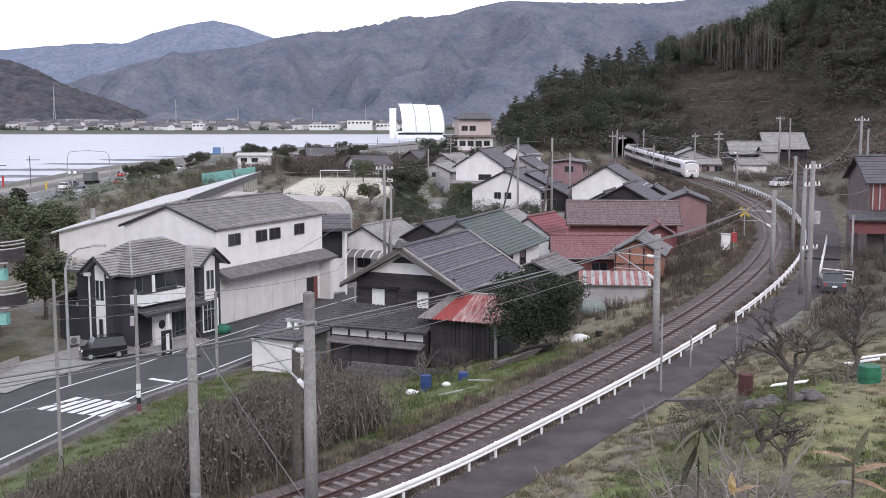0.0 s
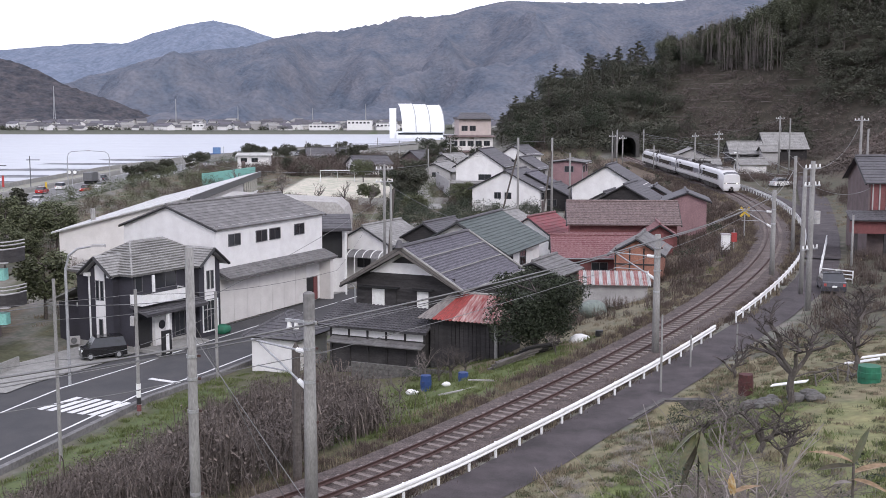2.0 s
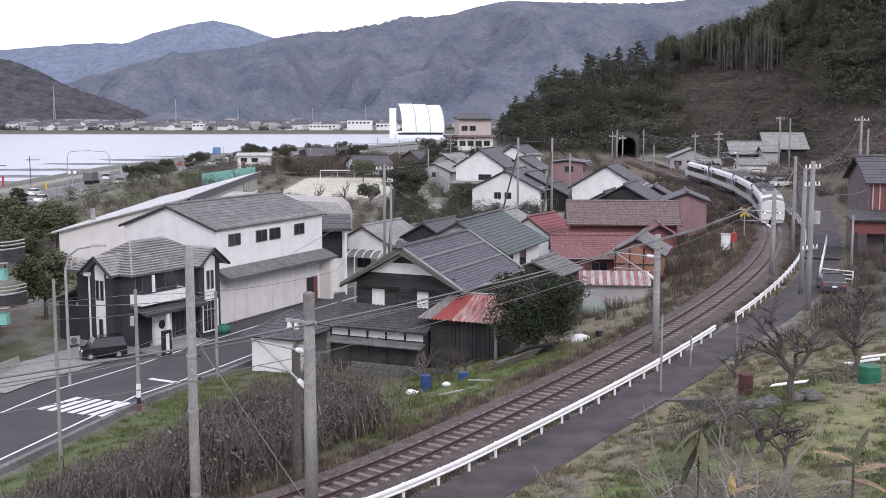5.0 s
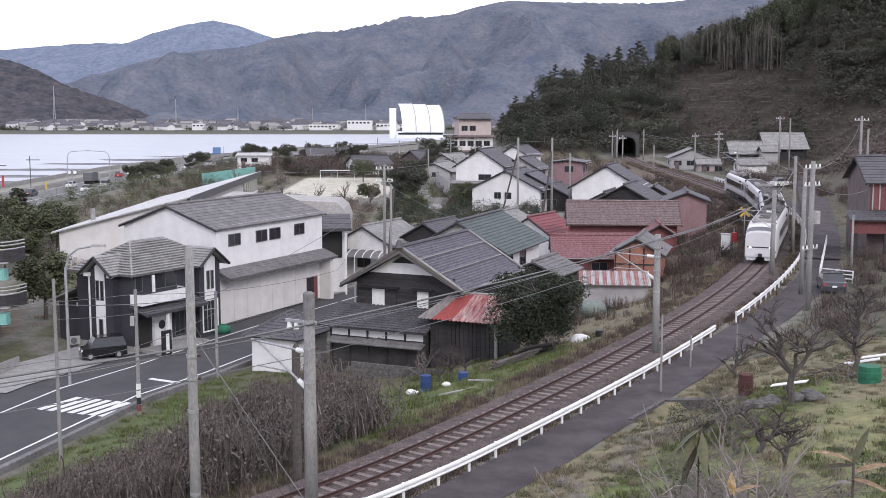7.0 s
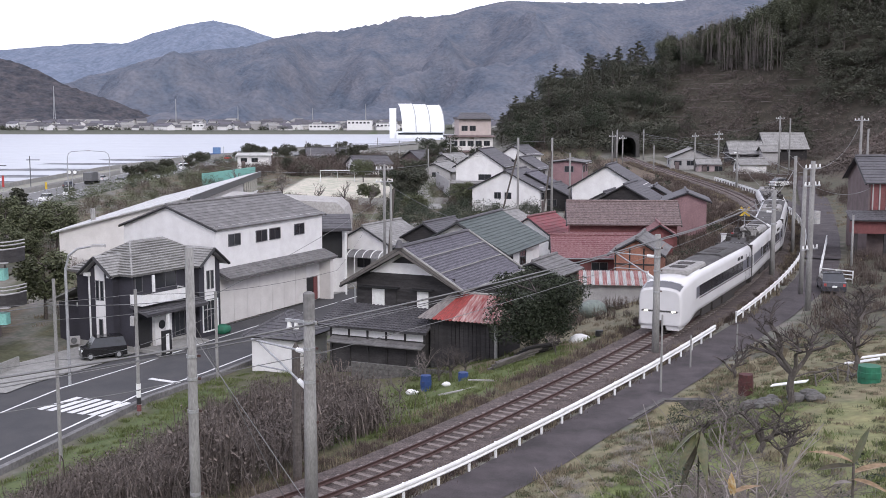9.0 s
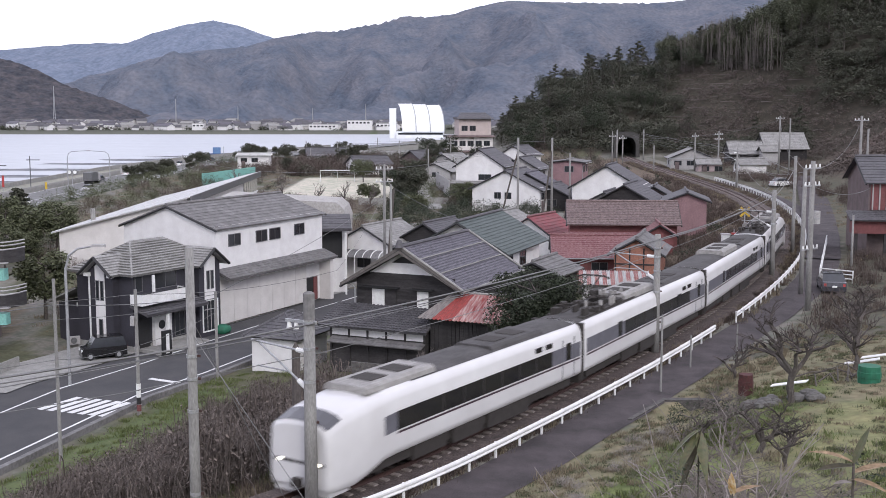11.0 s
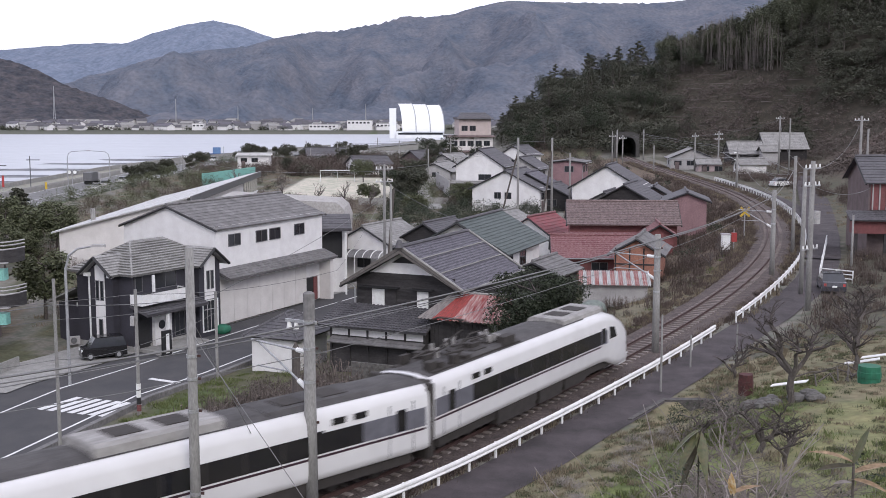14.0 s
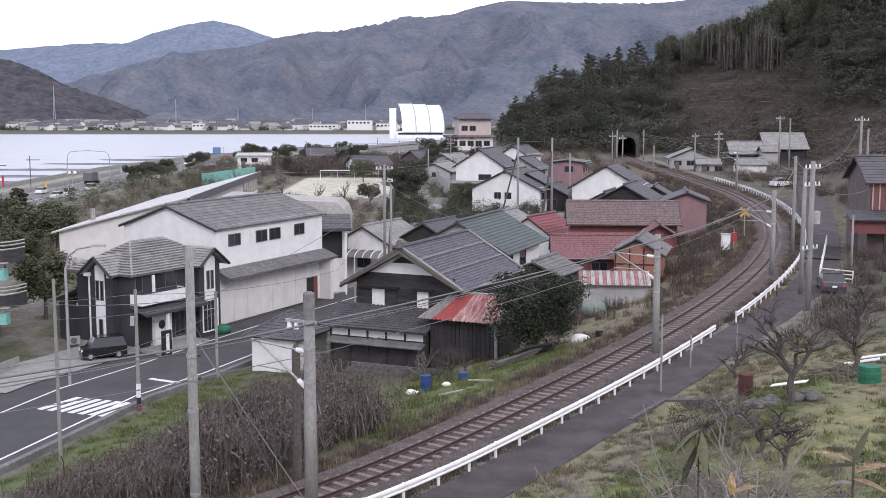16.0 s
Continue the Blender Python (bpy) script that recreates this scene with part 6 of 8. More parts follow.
# ---- trees on the flat ----
def grove(n, seed, x0, x1, y0, y1, h0, h1, kind, leaf, label, group, ok=lambda x, y: True):
    rng = random.Random(seed)
    forms = [tree_thing(seed * 10 + k, (h0 + h1) / 2, (h0 + h1) / 2 * 0.36, kind, leaf, label, pose(0, 0, -60), group=group) for k in range(2)]
    c = 0
    while c < n:
        x, y = rng.uniform(x0, x1), rng.uniform(y0, y1)
        if not ok(x, y):
            continue
        m = pose(x, y, gz(x, y) - 0.1, 0, 0, rng.uniform(0, 360))
        o = forms[c] if c < 2 else copy_thing(forms[c % 2], m)
        o.matrix_basis = m
        s = rng.uniform(h0, h1) / ((h0 + h1) / 2)
        o.scale = (s, s, s)
        c += 1


grove(12, 41, -72, -65, 236, 300, 3.5, 5, "round", M_pine, "dark clipped evergreen tree beside the highway", "trees beside the highway")
grove(24, 42, -80, -30, 340, 480, 5, 8, "round", M_pine, "dark evergreen tree near the shore", "trees near the shore", lambda x, y: x > -78 + (y - 340) * 0.16)
grove(22, 43, -58, -35, 92, 150, 4, 7, "round", M_olive, "dull green garden tree", "garden trees", lambda x, y: x / y < -0.345)
grove(10, 44, -8, 0, 190, 262, 4, 6.5, "round", M_pine, "dark green tree along the village path", "trees along the path")
grove(10, 45, -40, 10, 262, 330, 4, 7, "round", M_pine, "dark tree beyond the sports ground", "trees beyond the sports ground")
grove(6, 46, -5, 25, 300, 330, 6, 9, "round", M_leaf, "large dark evergreen by the inn", "trees by the inn")
grove(6, 47, -70, -56, 150, 180, 2.5, 4.5, "conifer", M_pine, "small thin pine beside the highway", "thin pines")


M_darktwig = mat("dark_fruit_tree_twigs", (0.085, 0.072, 0.068), (0.055, 0.046, 0.043), 0.95, scale=1, fine=10, bump=0)


def bare_tree(seed, x, y, z, height, spread, label, material, depth=5, group="", thick=0.03):
    """Leafless tree grown by forking limbs."""
    rng = random.Random(seed)
    wood, twigs = Mesh(), Mesh()

    def grow(p, d, length, r, level):
        q = p + d * length
        mid = p.lerp(q, 0.5) + Vector((rng.uniform(-1, 1), rng.uniform(-1, 1), rng.uniform(-0.4, 0.6))) * length * 0.12
        (wood if level < 2 else twigs).tube([p, mid, q], [r, r * 0.8, r * 0.62], 6 if level < 2 else (4 if level < 3 else 3), False)
        if level >= depth:
            return
        for k in range(rng.choice((2, 3)) if level else 4):
            a, tilt = rng.uniform(0, 6.28), rng.uniform(0.35, 1.0) * spread
            side = Vector((math.cos(a), math.sin(a), rng.uniform(-0.1, 0.35))).normalized()
            nd = (d * math.cos(tilt) + side * math.sin(tilt)).normalized()
            nd.z = nd.z * 0.85 + 0.1
            grow(p.lerp(q, rng.uniform(0.55, 1.0)), nd.normalized(), length * rng.uniform(0.55, 0.85), r * 0.6, level + 1)
    grow(Vector((0, 0, -0.2)), Vector((rng.uniform(-0.15, 0.15), rng.uniform(-0.15, 0.15), 1)).normalized(), height * 0.33, height * thick, 0)
    ob = thing("bare_tree", pose(x, y, z), label, "tree", group)
    part("trunk", wood, M_bark, ob)
    tagged(part("branchwork", twigs, material, ob), kind="stuff")
    return ob


for k, (x, y, h, sp) in enumerate(((15.06, 47.2, 4.8, 1.25), (19.8, 53, 4.0, 1.2), (11.4, 39.7, 3.2, 1.25), (21.6, 58, 4.6, 1.1), (11.8, 37.5, 2.8, 1.2), (18.4, 60.5, 4.0, 1.1), (24, 64, 4.0, 1.1), (14.8, 56.0, 3.0, 1.2))):
    bare_tree(60 + k, x, y, gz(x, y), h, sp, "leafless pruned fruit tree on the grassy bank", M_darktwig, group="leafless fruit trees", thick=0.042)
for k, (x, y, h) in enumerate(((-1.0, 66, 3.0), (-2.5, 63.5, 2.2), (6.8, 66.3, 2.2), (28, 112, 3), (41, 92, 3.2), (44, 88, 3.5), (37, 84, 2.6), (46, 98, 4.0), (27, 108, 2.6), (24, 100, 2.6))):
    bare_tree(80 + k, x, y, gz(x, y), h, 0.9, "small leafless shrub tree", M_twig, group="small leafless shrub trees")
for k, (x, y, h) in enumerate(((-27, 190, 5), (-21, 186, 5), (-16, 184, 5.5), (-12, 182, 5), (-40, 215, 6), (-24, 268, 6), (-14, 270, 6), (-3, 260, 6), (5, 262, 5), (80, 215, 6), (84, 225, 7), (78, 205, 6))):
    bare_tree(100 + k, x, y, gz(x, y), h, 0.8, "leafless tree near the sports ground", M_twig, 4, group="leafless trees in the village")


# ---- low planting of the village ----
def plant_village():
    rng = random.Random(77)
    forms = [shrub_form(k, 1.5, 1.9, 330, 0.17) for k in (71, 72, 73)]

    def scatter(n, x0, x1, y0, y1, s0, s1, ok=lambda x, y: True):
        out = []
        for _ in range(n):
            x, y = rng.uniform(x0, x1), rng.uniform(y0, y1)
            if ok(x, y):
                out.append((rng.randrange(3), x, y, gz(x, y) - 0.1, rng.uniform(0, 6.3), rng.uniform(s0, s1)))
        return out
    clear = lambda x, y: not (-31 < x < -9 and 194 < y < 253)
    green = scatter(120, -70, -45, 135, 262, 0.7, 1.6) + scatter(60, -8, -1, 172, 262, 0.6, 1.3) + scatter(50, -70, -30, 300, 345, 0.8, 1.6) + scatter(30, 22, 38, 118, 200, 0.4, 0.8, lambda x, y: False)
    bank(forms, green, "garden_shrubs", "dull green shrubs between the houses", "shrubs", M_olive)
    brown = scatter(150, -48, 6, 253, 320, 0.8, 1.9, clear) + scatter(60, -34, -4, 168, 194, 0.4, 0.9, clear) + scatter(40, 4, 30, 205, 280, 0.6, 1.4)
    bank(forms, brown, "bare_bushes", "brown leafless bushes beyond the sports ground", "bushes", M_brush)
    beds = scatter(90, 3, 33, 84, 130, 0.25, 0.55, lambda x, y: -16 < lateral(np.array([x]), np.array([y]))[0][0] < -4)
    bank(forms, beds, "bank_shrubs", "low dark shrubs on the railway bank", "shrubs", M_leaf)


plant_village()
for x, y, a, n, h in ((-14, 186, 5, 14, 1.1), (-6, 182, 80, 10, 1.4), (8, 178, 70, 8, 1.5), (4, 158, 20, 10, 1.4), (20, 142, 30, 7, 1.3), (-11, 121, 65, 8, 1.0), (-34, 70, 80, 8, 1.0), (16, 200, 60, 9, 1.4), (-8, 150, 30, 10, 1.2)):
    ob = thing("garden_wall", pose(x, y, gz(x, y), 0, 0, a), "grey block garden wall between the houses", "wall", "garden walls")
    for k in range(n):
        part("wall_panel", Mesh().box(k * 1.6, k * 1.6 + 1.57, -0.08, 0.08, -0.6, h), M_concrete, ob)

side_road = Mesh()
strip(side_road, resample([(33.5, 104), (39, 120), (44.5, 137), (51, 158), (58, 182), (66, 208)], 3.0), -0.6, 3.4, lambda x, y: gz(x + 1.4, y - 0.6) + 0.16)
thing("side_road", pose(0, 0, 0), "dark asphalt side road climbing past the timber house", "road", kind="structure", mesh=side_road, material=M_lane)


# ---- more houses of the village ----
M_teal = mat("teal_sheet", (0.22, 0.48, 0.42), (0.18, 0.4, 0.36), 0.6, scale=3, fine=8)
M_blue = mat("blue_plastic", (0.03, 0.07, 0.22), (0.025, 0.05, 0.15), 0.5, scale=1, fine=8)
M_red = mat("red_paint", (0.42, 0.05, 0.05), (0.3, 0.05, 0.05), 0.5, scale=1, fine=8)
M_yellow = mat("yellow_paint", (0.6, 0.42, 0.05), (0.45, 0.3, 0.05), 0.5, scale=1, fine=8)
M_green = mat("green_tarpaulin", (0.02, 0.16, 0.09), (0.02, 0.1, 0.06), 0.6, scale=1, fine=8)
M_stone = mat("rough_stone", (0.14, 0.134, 0.128), (0.09, 0.086, 0.083), 0.95, scale=0.8, fine=6, bump=0.5)
M_palepink = mat("pale_pink_render", (0.42, 0.34, 0.345), (0.34, 0.27, 0.275), 0.85, scale=3, fine=9)

for x, y, a, L, W, h, r, wl, rf, lab in (
        (-20, 262, 30, 9, 6, 2.8, 1.6, M_wallwhite, M_tile, "low hut with white wall beyond the sports ground"),
        (-36, 300, 10, 10, 7, 3.0, 1.8, M_wallgrey, M_tile, "low grey house near the shore"),
        (-52, 285, 5, 8, 8, 3.5, 0.3, M_wallwhite, M_whitetin, "white flat-roofed office near the shore"),
        (-6, 285, 40, 9, 7, 3.0, 1.8, M_brownwall, M_tile, "brown hut with tiled roof"),
        (3, 262, 60, 9, 7, 3.2, 1.8, M_wallgrey, M_tilelight, "weathered grey house along the path"),
        (1.5, 238, 75, 12, 7, 2.6, 1.6, M_wallgrey, M_tilelight, "long weathered shed along the village path"),
        (18, 214, 70, 8, 7, 4.6, 2.0, M_wallgrey, M_tile, "grey house with tiled gable roof"),
        (16.5, 176, 72, 7, 7, 4.2, 1.8, M_wood, M_tileblue, "dark house with blue-grey roof"),
        (24.5, 150, 70, 7, 6, 3.4, 1.6, M_wallgrey, M_tile, "small grey house with tiled roof"),
        (30.5, 149, 75, 5, 5, 3.8, 1.4, M_brownwall, M_tile, "small brown outhouse with tiled roof"),
        (9.5, 142, 66, 7, 6, 3.0, 1.6, M_wallgrey, M_tilelight, "pale low house with light grey roof"),
        (60.2, 228, 4, 5.4, 4.2, 2.3, 0.9, M_wallwhite, M_tilelight, "small white house beside the lane"),
        (53.8, 238, -4, 4.6, 4, 2.0, 0.8, M_palepink, M_tilelight, "small pinkish house by the railway"),
        (-26, 330, 0, 16, 8, 2.4, 1.2, M_wallgrey, M_tilelight, "low grey boathouse near the shore"),
        (-2, 370, 10, 14, 8, 4.0, 1.6, M_wallgrey, M_tile, "grey tiled building near the shore"),
        (20, 270, 60, 8, 7, 4.6, 2.0, M_wallwhite, M_tile, "white house below the wooded hill")):
    house(x, y, gz(x, y) - 0.1, a, L, W, h, r, wl, rf, lab, courses=6, wins=[("x0", W * 0.35, h * 0.5, 1.5, 0.9)])


plant_plots()


def face_box(ob, name, material, a0, a1, z0, z1, depth, face="y0", label=""):
    m = Mesh()
    if face == "y0":
        m.box(a0, a1, -depth, -0.004, z0, z1)
    else:
        m.box(-depth, -0.004, a0, a1, z0, z1)
    return part(name, m, material, ob, label)


def build_details():
    # barrel awning of the small white house
    aw = thing("awning", pose(-6.4, 125.4, -4.8, 0, 0, 65), "white-framed barrel awning with dark panels on the small white house", "awning")
    for k in range(7):
        y = 0.2 + k * 1.02
        part("hoop", Mesh().tube([(0.2, y, 3.0), (-0.5, y, 2.95), (-1.1, y, 2.7), (-1.5, y, 2.3)], 0.06, 5), M_white, aw)
        if k < 6:
            m = Mesh()
            pts = [(0.15, 2.97), (-0.5, 2.92), (-1.1, 2.67), (-1.48, 2.27)]
            for (a, b), (c, d) in zip(pts, pts[1:]):
                m.quad((a, y + 0.05, b), (c, y + 0.05, d), (c, y + 0.97, d), (a, y + 0.97, b))
                m.quad((a, y + 0.97, b - 0.03), (c, y + 0.97, d - 0.03), (c, y + 0.05, d - 0.03), (a, y + 0.05, b - 0.03))
            part("awning_panel", m, M_felt, aw)
    for k in (0, 3, 6):
        part("post", Mesh().tube([(-1.45, 0.2 + k * 1.02, -0.3), (-1.45, 0.2 + k * 1.02, 2.3)], 0.06, 6), M_white, aw)
    # lower red roof and trim of the long red house
    rr = red_house
    part("roof_slope", Mesh().slope((-0.6, -0.8, 3.1), (10.2, -0.8, 3.1), (10.2, -3.4, 2.1), (-0.6, -3.4, 2.1), courses=8, cols=2.2), M_tilered, rr)
    part("wall", Mesh().box(0, 9.8, -3.0, -0.02, -1.0, 2.3), M_redwall, rr)
    dm = thing("dormer", pose(21.8, 120.5, -2.4, 0, 0, -5), "small red gabled porch in front of the long red house", "porch")
    part("wall", gable_walls(3.0, 3.6, 3.2, 0.9, "y"), M_redwall, dm)
    gable_roof(dm, 3.0, 3.6, 3.2, 0.95, "y", 0.5, M_tilered, 6, 2.2)
    # corrugated shed by the plot
    sh = thing("shed", pose(11.1, 90.0, -1.4, 0, 0, -6), "low grey shed with red and white corrugated tin roof", "shed")
    part("wall", Mesh().box(0.2, 5.4, 0.2, 2.4, -0.6, 1.25), M_wallgrey, sh)
    for k in range(9):
        a = -0.1 + k * 0.64
        for j, (mt, w) in enumerate(((M_rustred, 0.36), (M_whitetin, 0.28))):
            b = a + (0.36 if j else 0)
            part("roof_sheet", corrugated(Mesh(), (b, 2.7, 2.0), (b + w - 0.005, 2.7, 2.0), (b + w - 0.005, -0.3, 1.25), (b, -0.3, 1.25), 2, 0.05), mt, sh)
    # three brown cladding strips of the clay gable
    cl = clay_shed
    for k in range(4):
        part("post", Mesh().box(-0.06, -0.006, 0.05 + k * 1.25, 0.17 + k * 1.25, 0, 3.2), M_wood, cl)
    part("rail", Mesh().box(-0.065, -0.006, 0, 4.0, 1.7, 1.82), M_wood, cl)
    # brown ground floor of the far white house
    gf = gabled_house
    part("cladding", Mesh().box(-0.3, -0.02, 0, 8.6, -0.5, 3.0), M_brownwall, gf)
    part("canopy", Mesh().slope((-0.3, 9.4, 3.4), (-0.3, -0.2, 3.4), (-1.4, -0.2, 3.0), (-1.4, 9.4, 3.0), courses=3), M_tilelight, gf)
    for u in (1.2, 5.2):
        part("window", Mesh().box(-0.36, -0.305, u, u + 2.2, 0.9, 2.2), M_glass, gf)
    # small white store beside the road
    st = thing("store", pose(-10.6, 79.8, -5.3, 0, 0, 66), "small white store with dark hipped tile roof", "store")
    part("wall", Mesh().box(0, 4.4, 0, 3.8, -0.6, 3.0), M_wallwhite, st)
    hip_roof(st, 4.4, 3.8, 3.0, 1.2, 0.5, M_tile, 8, 1.6)
    # block wall and stakes by the old house
    bw = thing("block_wall", pose(-6.6, 75.2, -4.6, 0, 0, -24), "grey concrete block wall with stakes", "wall")
    for k in range(12):
        for j in range(4):
            part("block", Mesh().box(k * 0.82 + (j % 2) * 0.4, k * 0.82 + 0.8 + (j % 2) * 0.4, -0.08, 0.08, j * 0.36, j * 0.36 + 0.34), M_stone, bw)
    # red house by the lane
    rh = lane_house
    part("apron", Mesh().box(-1.6, 11.5, -1.6, -0.02, 2.3, 3.5), M_redwall, rh)
    part("pent_roof", Mesh().slope((-2.0, -0.02, 4.3), (11.5, -0.02, 4.3), (11.5, -2.2, 3.6), (-2.0, -2.2, 3.6), courses=5, cols=2), M_tile, rh)
    for k in range(14):
        part("slat", Mesh().box(0.3 + k * 0.62, 0.42 + k * 0.62, -0.16, -0.01, 4.4, 6.9), M_wallgrey, rh)
    part("backing", Mesh().box(0.2, 9.5, -0.08, -0.005, 4.4, 6.9), M_redwall, rh)
    for k in range(5):
        part("post", Mesh().box(-1.4 + k * 2.6, -1.15 + k * 2.6, -1.5, -1.25, -0.8, 2.3), M_wood, rh)
    # retaining edge and small railing by the parked car
    wr = thing("railing", pose(29.9, 88.5, 0, 0, 0, 0), "white pipe railing beside the lane", "railing")
    for z in (0.35, 0.7, 1.0):
        part("rail", Mesh().tube([(8.9, 24.5, z + 0.3), (0.9, 2.5, z), (2.9, 0.6, z)], 0.05, 6), M_white, wr)
    for p in ((8.9, 24.5), (6.2, 17.2), (3.5, 9.8), (0.9, 2.5), (1.9, 1.55), (2.9, 0.6)):
        part("post", Mesh().tube([(*p, -0.5), (*p, 1.05)], 0.06, 6), M_white, wr)
    cw = thing("culvert_wall", pose(9.0, 53.55, -0.3), "dark weathered concrete retaining wall at the edge of the lane", "wall")
    wet = mat("dark_wet_concrete", (0.075, 0.07, 0.068), (0.12, 0.112, 0.108), 0.9, scale=1, fine=8)
    part("wall", Mesh().box(1.75, 5.4, -0.15, 0.3, -1.6, 0.04), wet, cw)
    part("wall", Mesh().box(-4.4, 0.0, -0.12, 0.12, -1.6, 0.03, pose(1.86, 0.2, 0, 0, 0, 58)), wet, cw)
    for k in range(3):
        part("pier", Mesh().box(2.2 + k * 1.3, 2.4 + k * 1.3, -0.22, -0.151, -1.6, 0.0), wet, cw)
    # tunnel portal
    tp = thing("tunnel_portal", pose(48.45, 297.5, 2.1, 0, 0, -3), "old concrete railway tunnel portal in the hillside", "tunnel portal", kind="structure")
    arch = [(2.35 * math.cos(t), 3.0 + 2.35 * math.sin(t)) for t in [k * math.pi / 12 for k in range(13)]]
    m = Mesh()
    ring = [(3.4, -0.6), (3.2, 5.9), (1.4, 6.5), (-1.4, 6.5), (-3.2, 5.9), (-3.4, -0.6), (-2.35, -0.6)] + list(reversed(arch)) + [(2.35, -0.6)]
    m.prism(ring, "y", 0, 0.8)
    part("headwall", m, mat("sooty_concrete", (0.075, 0.072, 0.07), (0.05, 0.048, 0.046), 0.95, scale=2, fine=6), tp)
    t = Mesh()
    pr = [(-2.35, -0.4)] + list(reversed(arch)) + [(2.35, -0.4)]
    for (a, b), (c, d) in zip(pr, pr[1:]):
        t.quad((a, 0.5, b), (c, 0.5, d), (c, 26, d), (a, 26, b))
    t.quad(*[(a, 26, b) for a, b in pr])
    # lining and closed end are black: the tunnel's darkness put into the colour
    part("darkened_lining", t, M_black, tp)
    # flats with balconies at the edge of the village
    fl = thing("apartment_building", pose(-32.6, 83.0, -5.3), "brown flats with curved grey balconies and green trim", "building")
    part("wall", Mesh().box(-18, -4.5, 1.4, 10, -0.5, 12.0), M_brownwall, fl)
    for z in (4.3, 7.7):
        pts = [(0.6, 2.4), (0.35, 1.2), (-0.2, 0.3), (-1.2, 0.0), (-16, 0.0)]
        bal = Mesh()
        n = len(pts)
        for zz in (z, z + 1.0):
            bal.v += [(a, b, zz) for a, b in pts] + [(a * 0.9, b + 0.1, zz) for a, b in pts]
        for k in range(n - 1):
            bal.f += [(k, k + 1, 2 * n + k + 1, 2 * n + k), (n + k, n + k + 1, 3 * n + k + 1, 3 * n + k), (2 * n + k, 2 * n + k + 1, 3 * n + k + 1, 3 * n + k)]
        part("balcony", bal, M_wood, fl)
        part("balcony_floor", Mesh().box(-16, 0.0, 0.12, 1.39, z, z + 0.1), M_wallgrey, fl)
        for k in (1.05, 1.35, 1.6):
            part("rail", Mesh().tube([(a, b, z + k) for a, b in pts], 0.06, 5), M_wallgrey, fl)
        part("green_trim", Mesh().box(-15.9, -0.3, 0.5, 1.3, z - 1.3, z - 0.45), M_teal, fl, "green sheet trim")
        part("window_strip", Mesh().box(-15.5, -4.8, 1.3, 1.39, z + 0.1, z + 2.1), M_glass, fl)


build_details()


# ---- vehicles ----
def car_thing(name, label, paint, L, W, H, profile, glassy, group=""):
    """profile: side outline of body; glassy: side outline of the glazed cabin."""
    ob = thing(name, pose(0, 0, -60), label, "car", group)
    part("body", Mesh().prism([(x * L, z * H) for x, z in profile], "y", -W / 2, W / 2), paint, ob)
    cab = Mesh()
    pts = [(x * L, z * H) for x, z in glassy]
    n = len(pts)
    lo, hi = pts[0][1], max(p[1] for p in pts)
    ring = []
    for s in (-1, 1):
        ring.append([(x, s * (W / 2 + 0.012 - 0.13 * (z - lo) / (hi - lo)), z) for x, z in pts])
    cab.v += ring[0] + ring[1]
    cab.f.append(tuple(range(n)))
    cab.f.append(tuple(reversed(range(n, 2 * n))))
    for k in range(n):
        cab.f.append((k, n + k, n + (k + 1) % n, (k + 1) % n))
    part("glazing", cab, M_glass, ob)
    part("roof", Mesh().prism([(p[0], p[1] + 0.004) for p in pts if p[1] > hi - 0.02] + [(p[0], p[1] + 0.05) for p in reversed(pts) if p[1] > hi - 0.02], "y", -W / 2 + 0.1, W / 2 - 0.1), paint, ob)
    wm = Mesh().tube([(0, -0.1, 0), (0, 0.1, 0)], 0.29, 14).data("tyre", M_black)
    rm = Mesh().tube([(0, -0.105, 0), (0, 0.105, 0)], 0.17, 10).data("rim", M_steel)
    for x in (-0.31 * L, 0.32 * L):
        for s in (-1, 1):
            w = part("wheel", wm, M_black, ob, m=pose(x, s * (W / 2 - 0.08), 0.29))
            part("rim", rm, M_steel, w)
    for s in (-1, 1):
        part("headlight", Mesh().box(L * 0.485, L * 0.502, s * W * 0.36 - 0.14, s * W * 0.36 + 0.14, 0.38 * H, 0.48 * H), M_white, ob)
        part("tail_light", Mesh().box(-L * 0.503, -L * 0.487, s * W * 0.4 - 0.09, s * W * 0.4 + 0.09, 0.42 * H, 0.56 * H), M_red, ob)
    part("plate", Mesh().box(-L * 0.506, -L * 0.49, -0.17, 0.17, 0.36 * H, 0.45 * H), M_white, ob)
    return ob


SEDAN = [(-0.5, 0.16), (0.5, 0.16), (0.5, 0.42), (0.47, 0.52), (0.24, 0.63), (-0.36, 0.66), (-0.49, 0.62), (-0.5, 0.4)]
SEDAN_G = [(0.25, 0.62), (0.07, 0.97), (-0.22, 0.97), (-0.42, 0.64)]
KEI = [(-0.5, 0.14), (0.5, 0.14), (0.5, 0.4), (0.46, 0.52), (0.34, 0.56), (-0.495, 0.58), (-0.5, 0.3)]
KEI_G = [(0.35, 0.55), (0.2, 0.97), (-0.42, 0.97), (-0.49, 0.56)]


def paint(name, c):
    return mat(name, c, tuple(v * 0.9 for v in c), 0.25, 0.0, scale=3, fine=4, bump=0.0, coat=0.6)


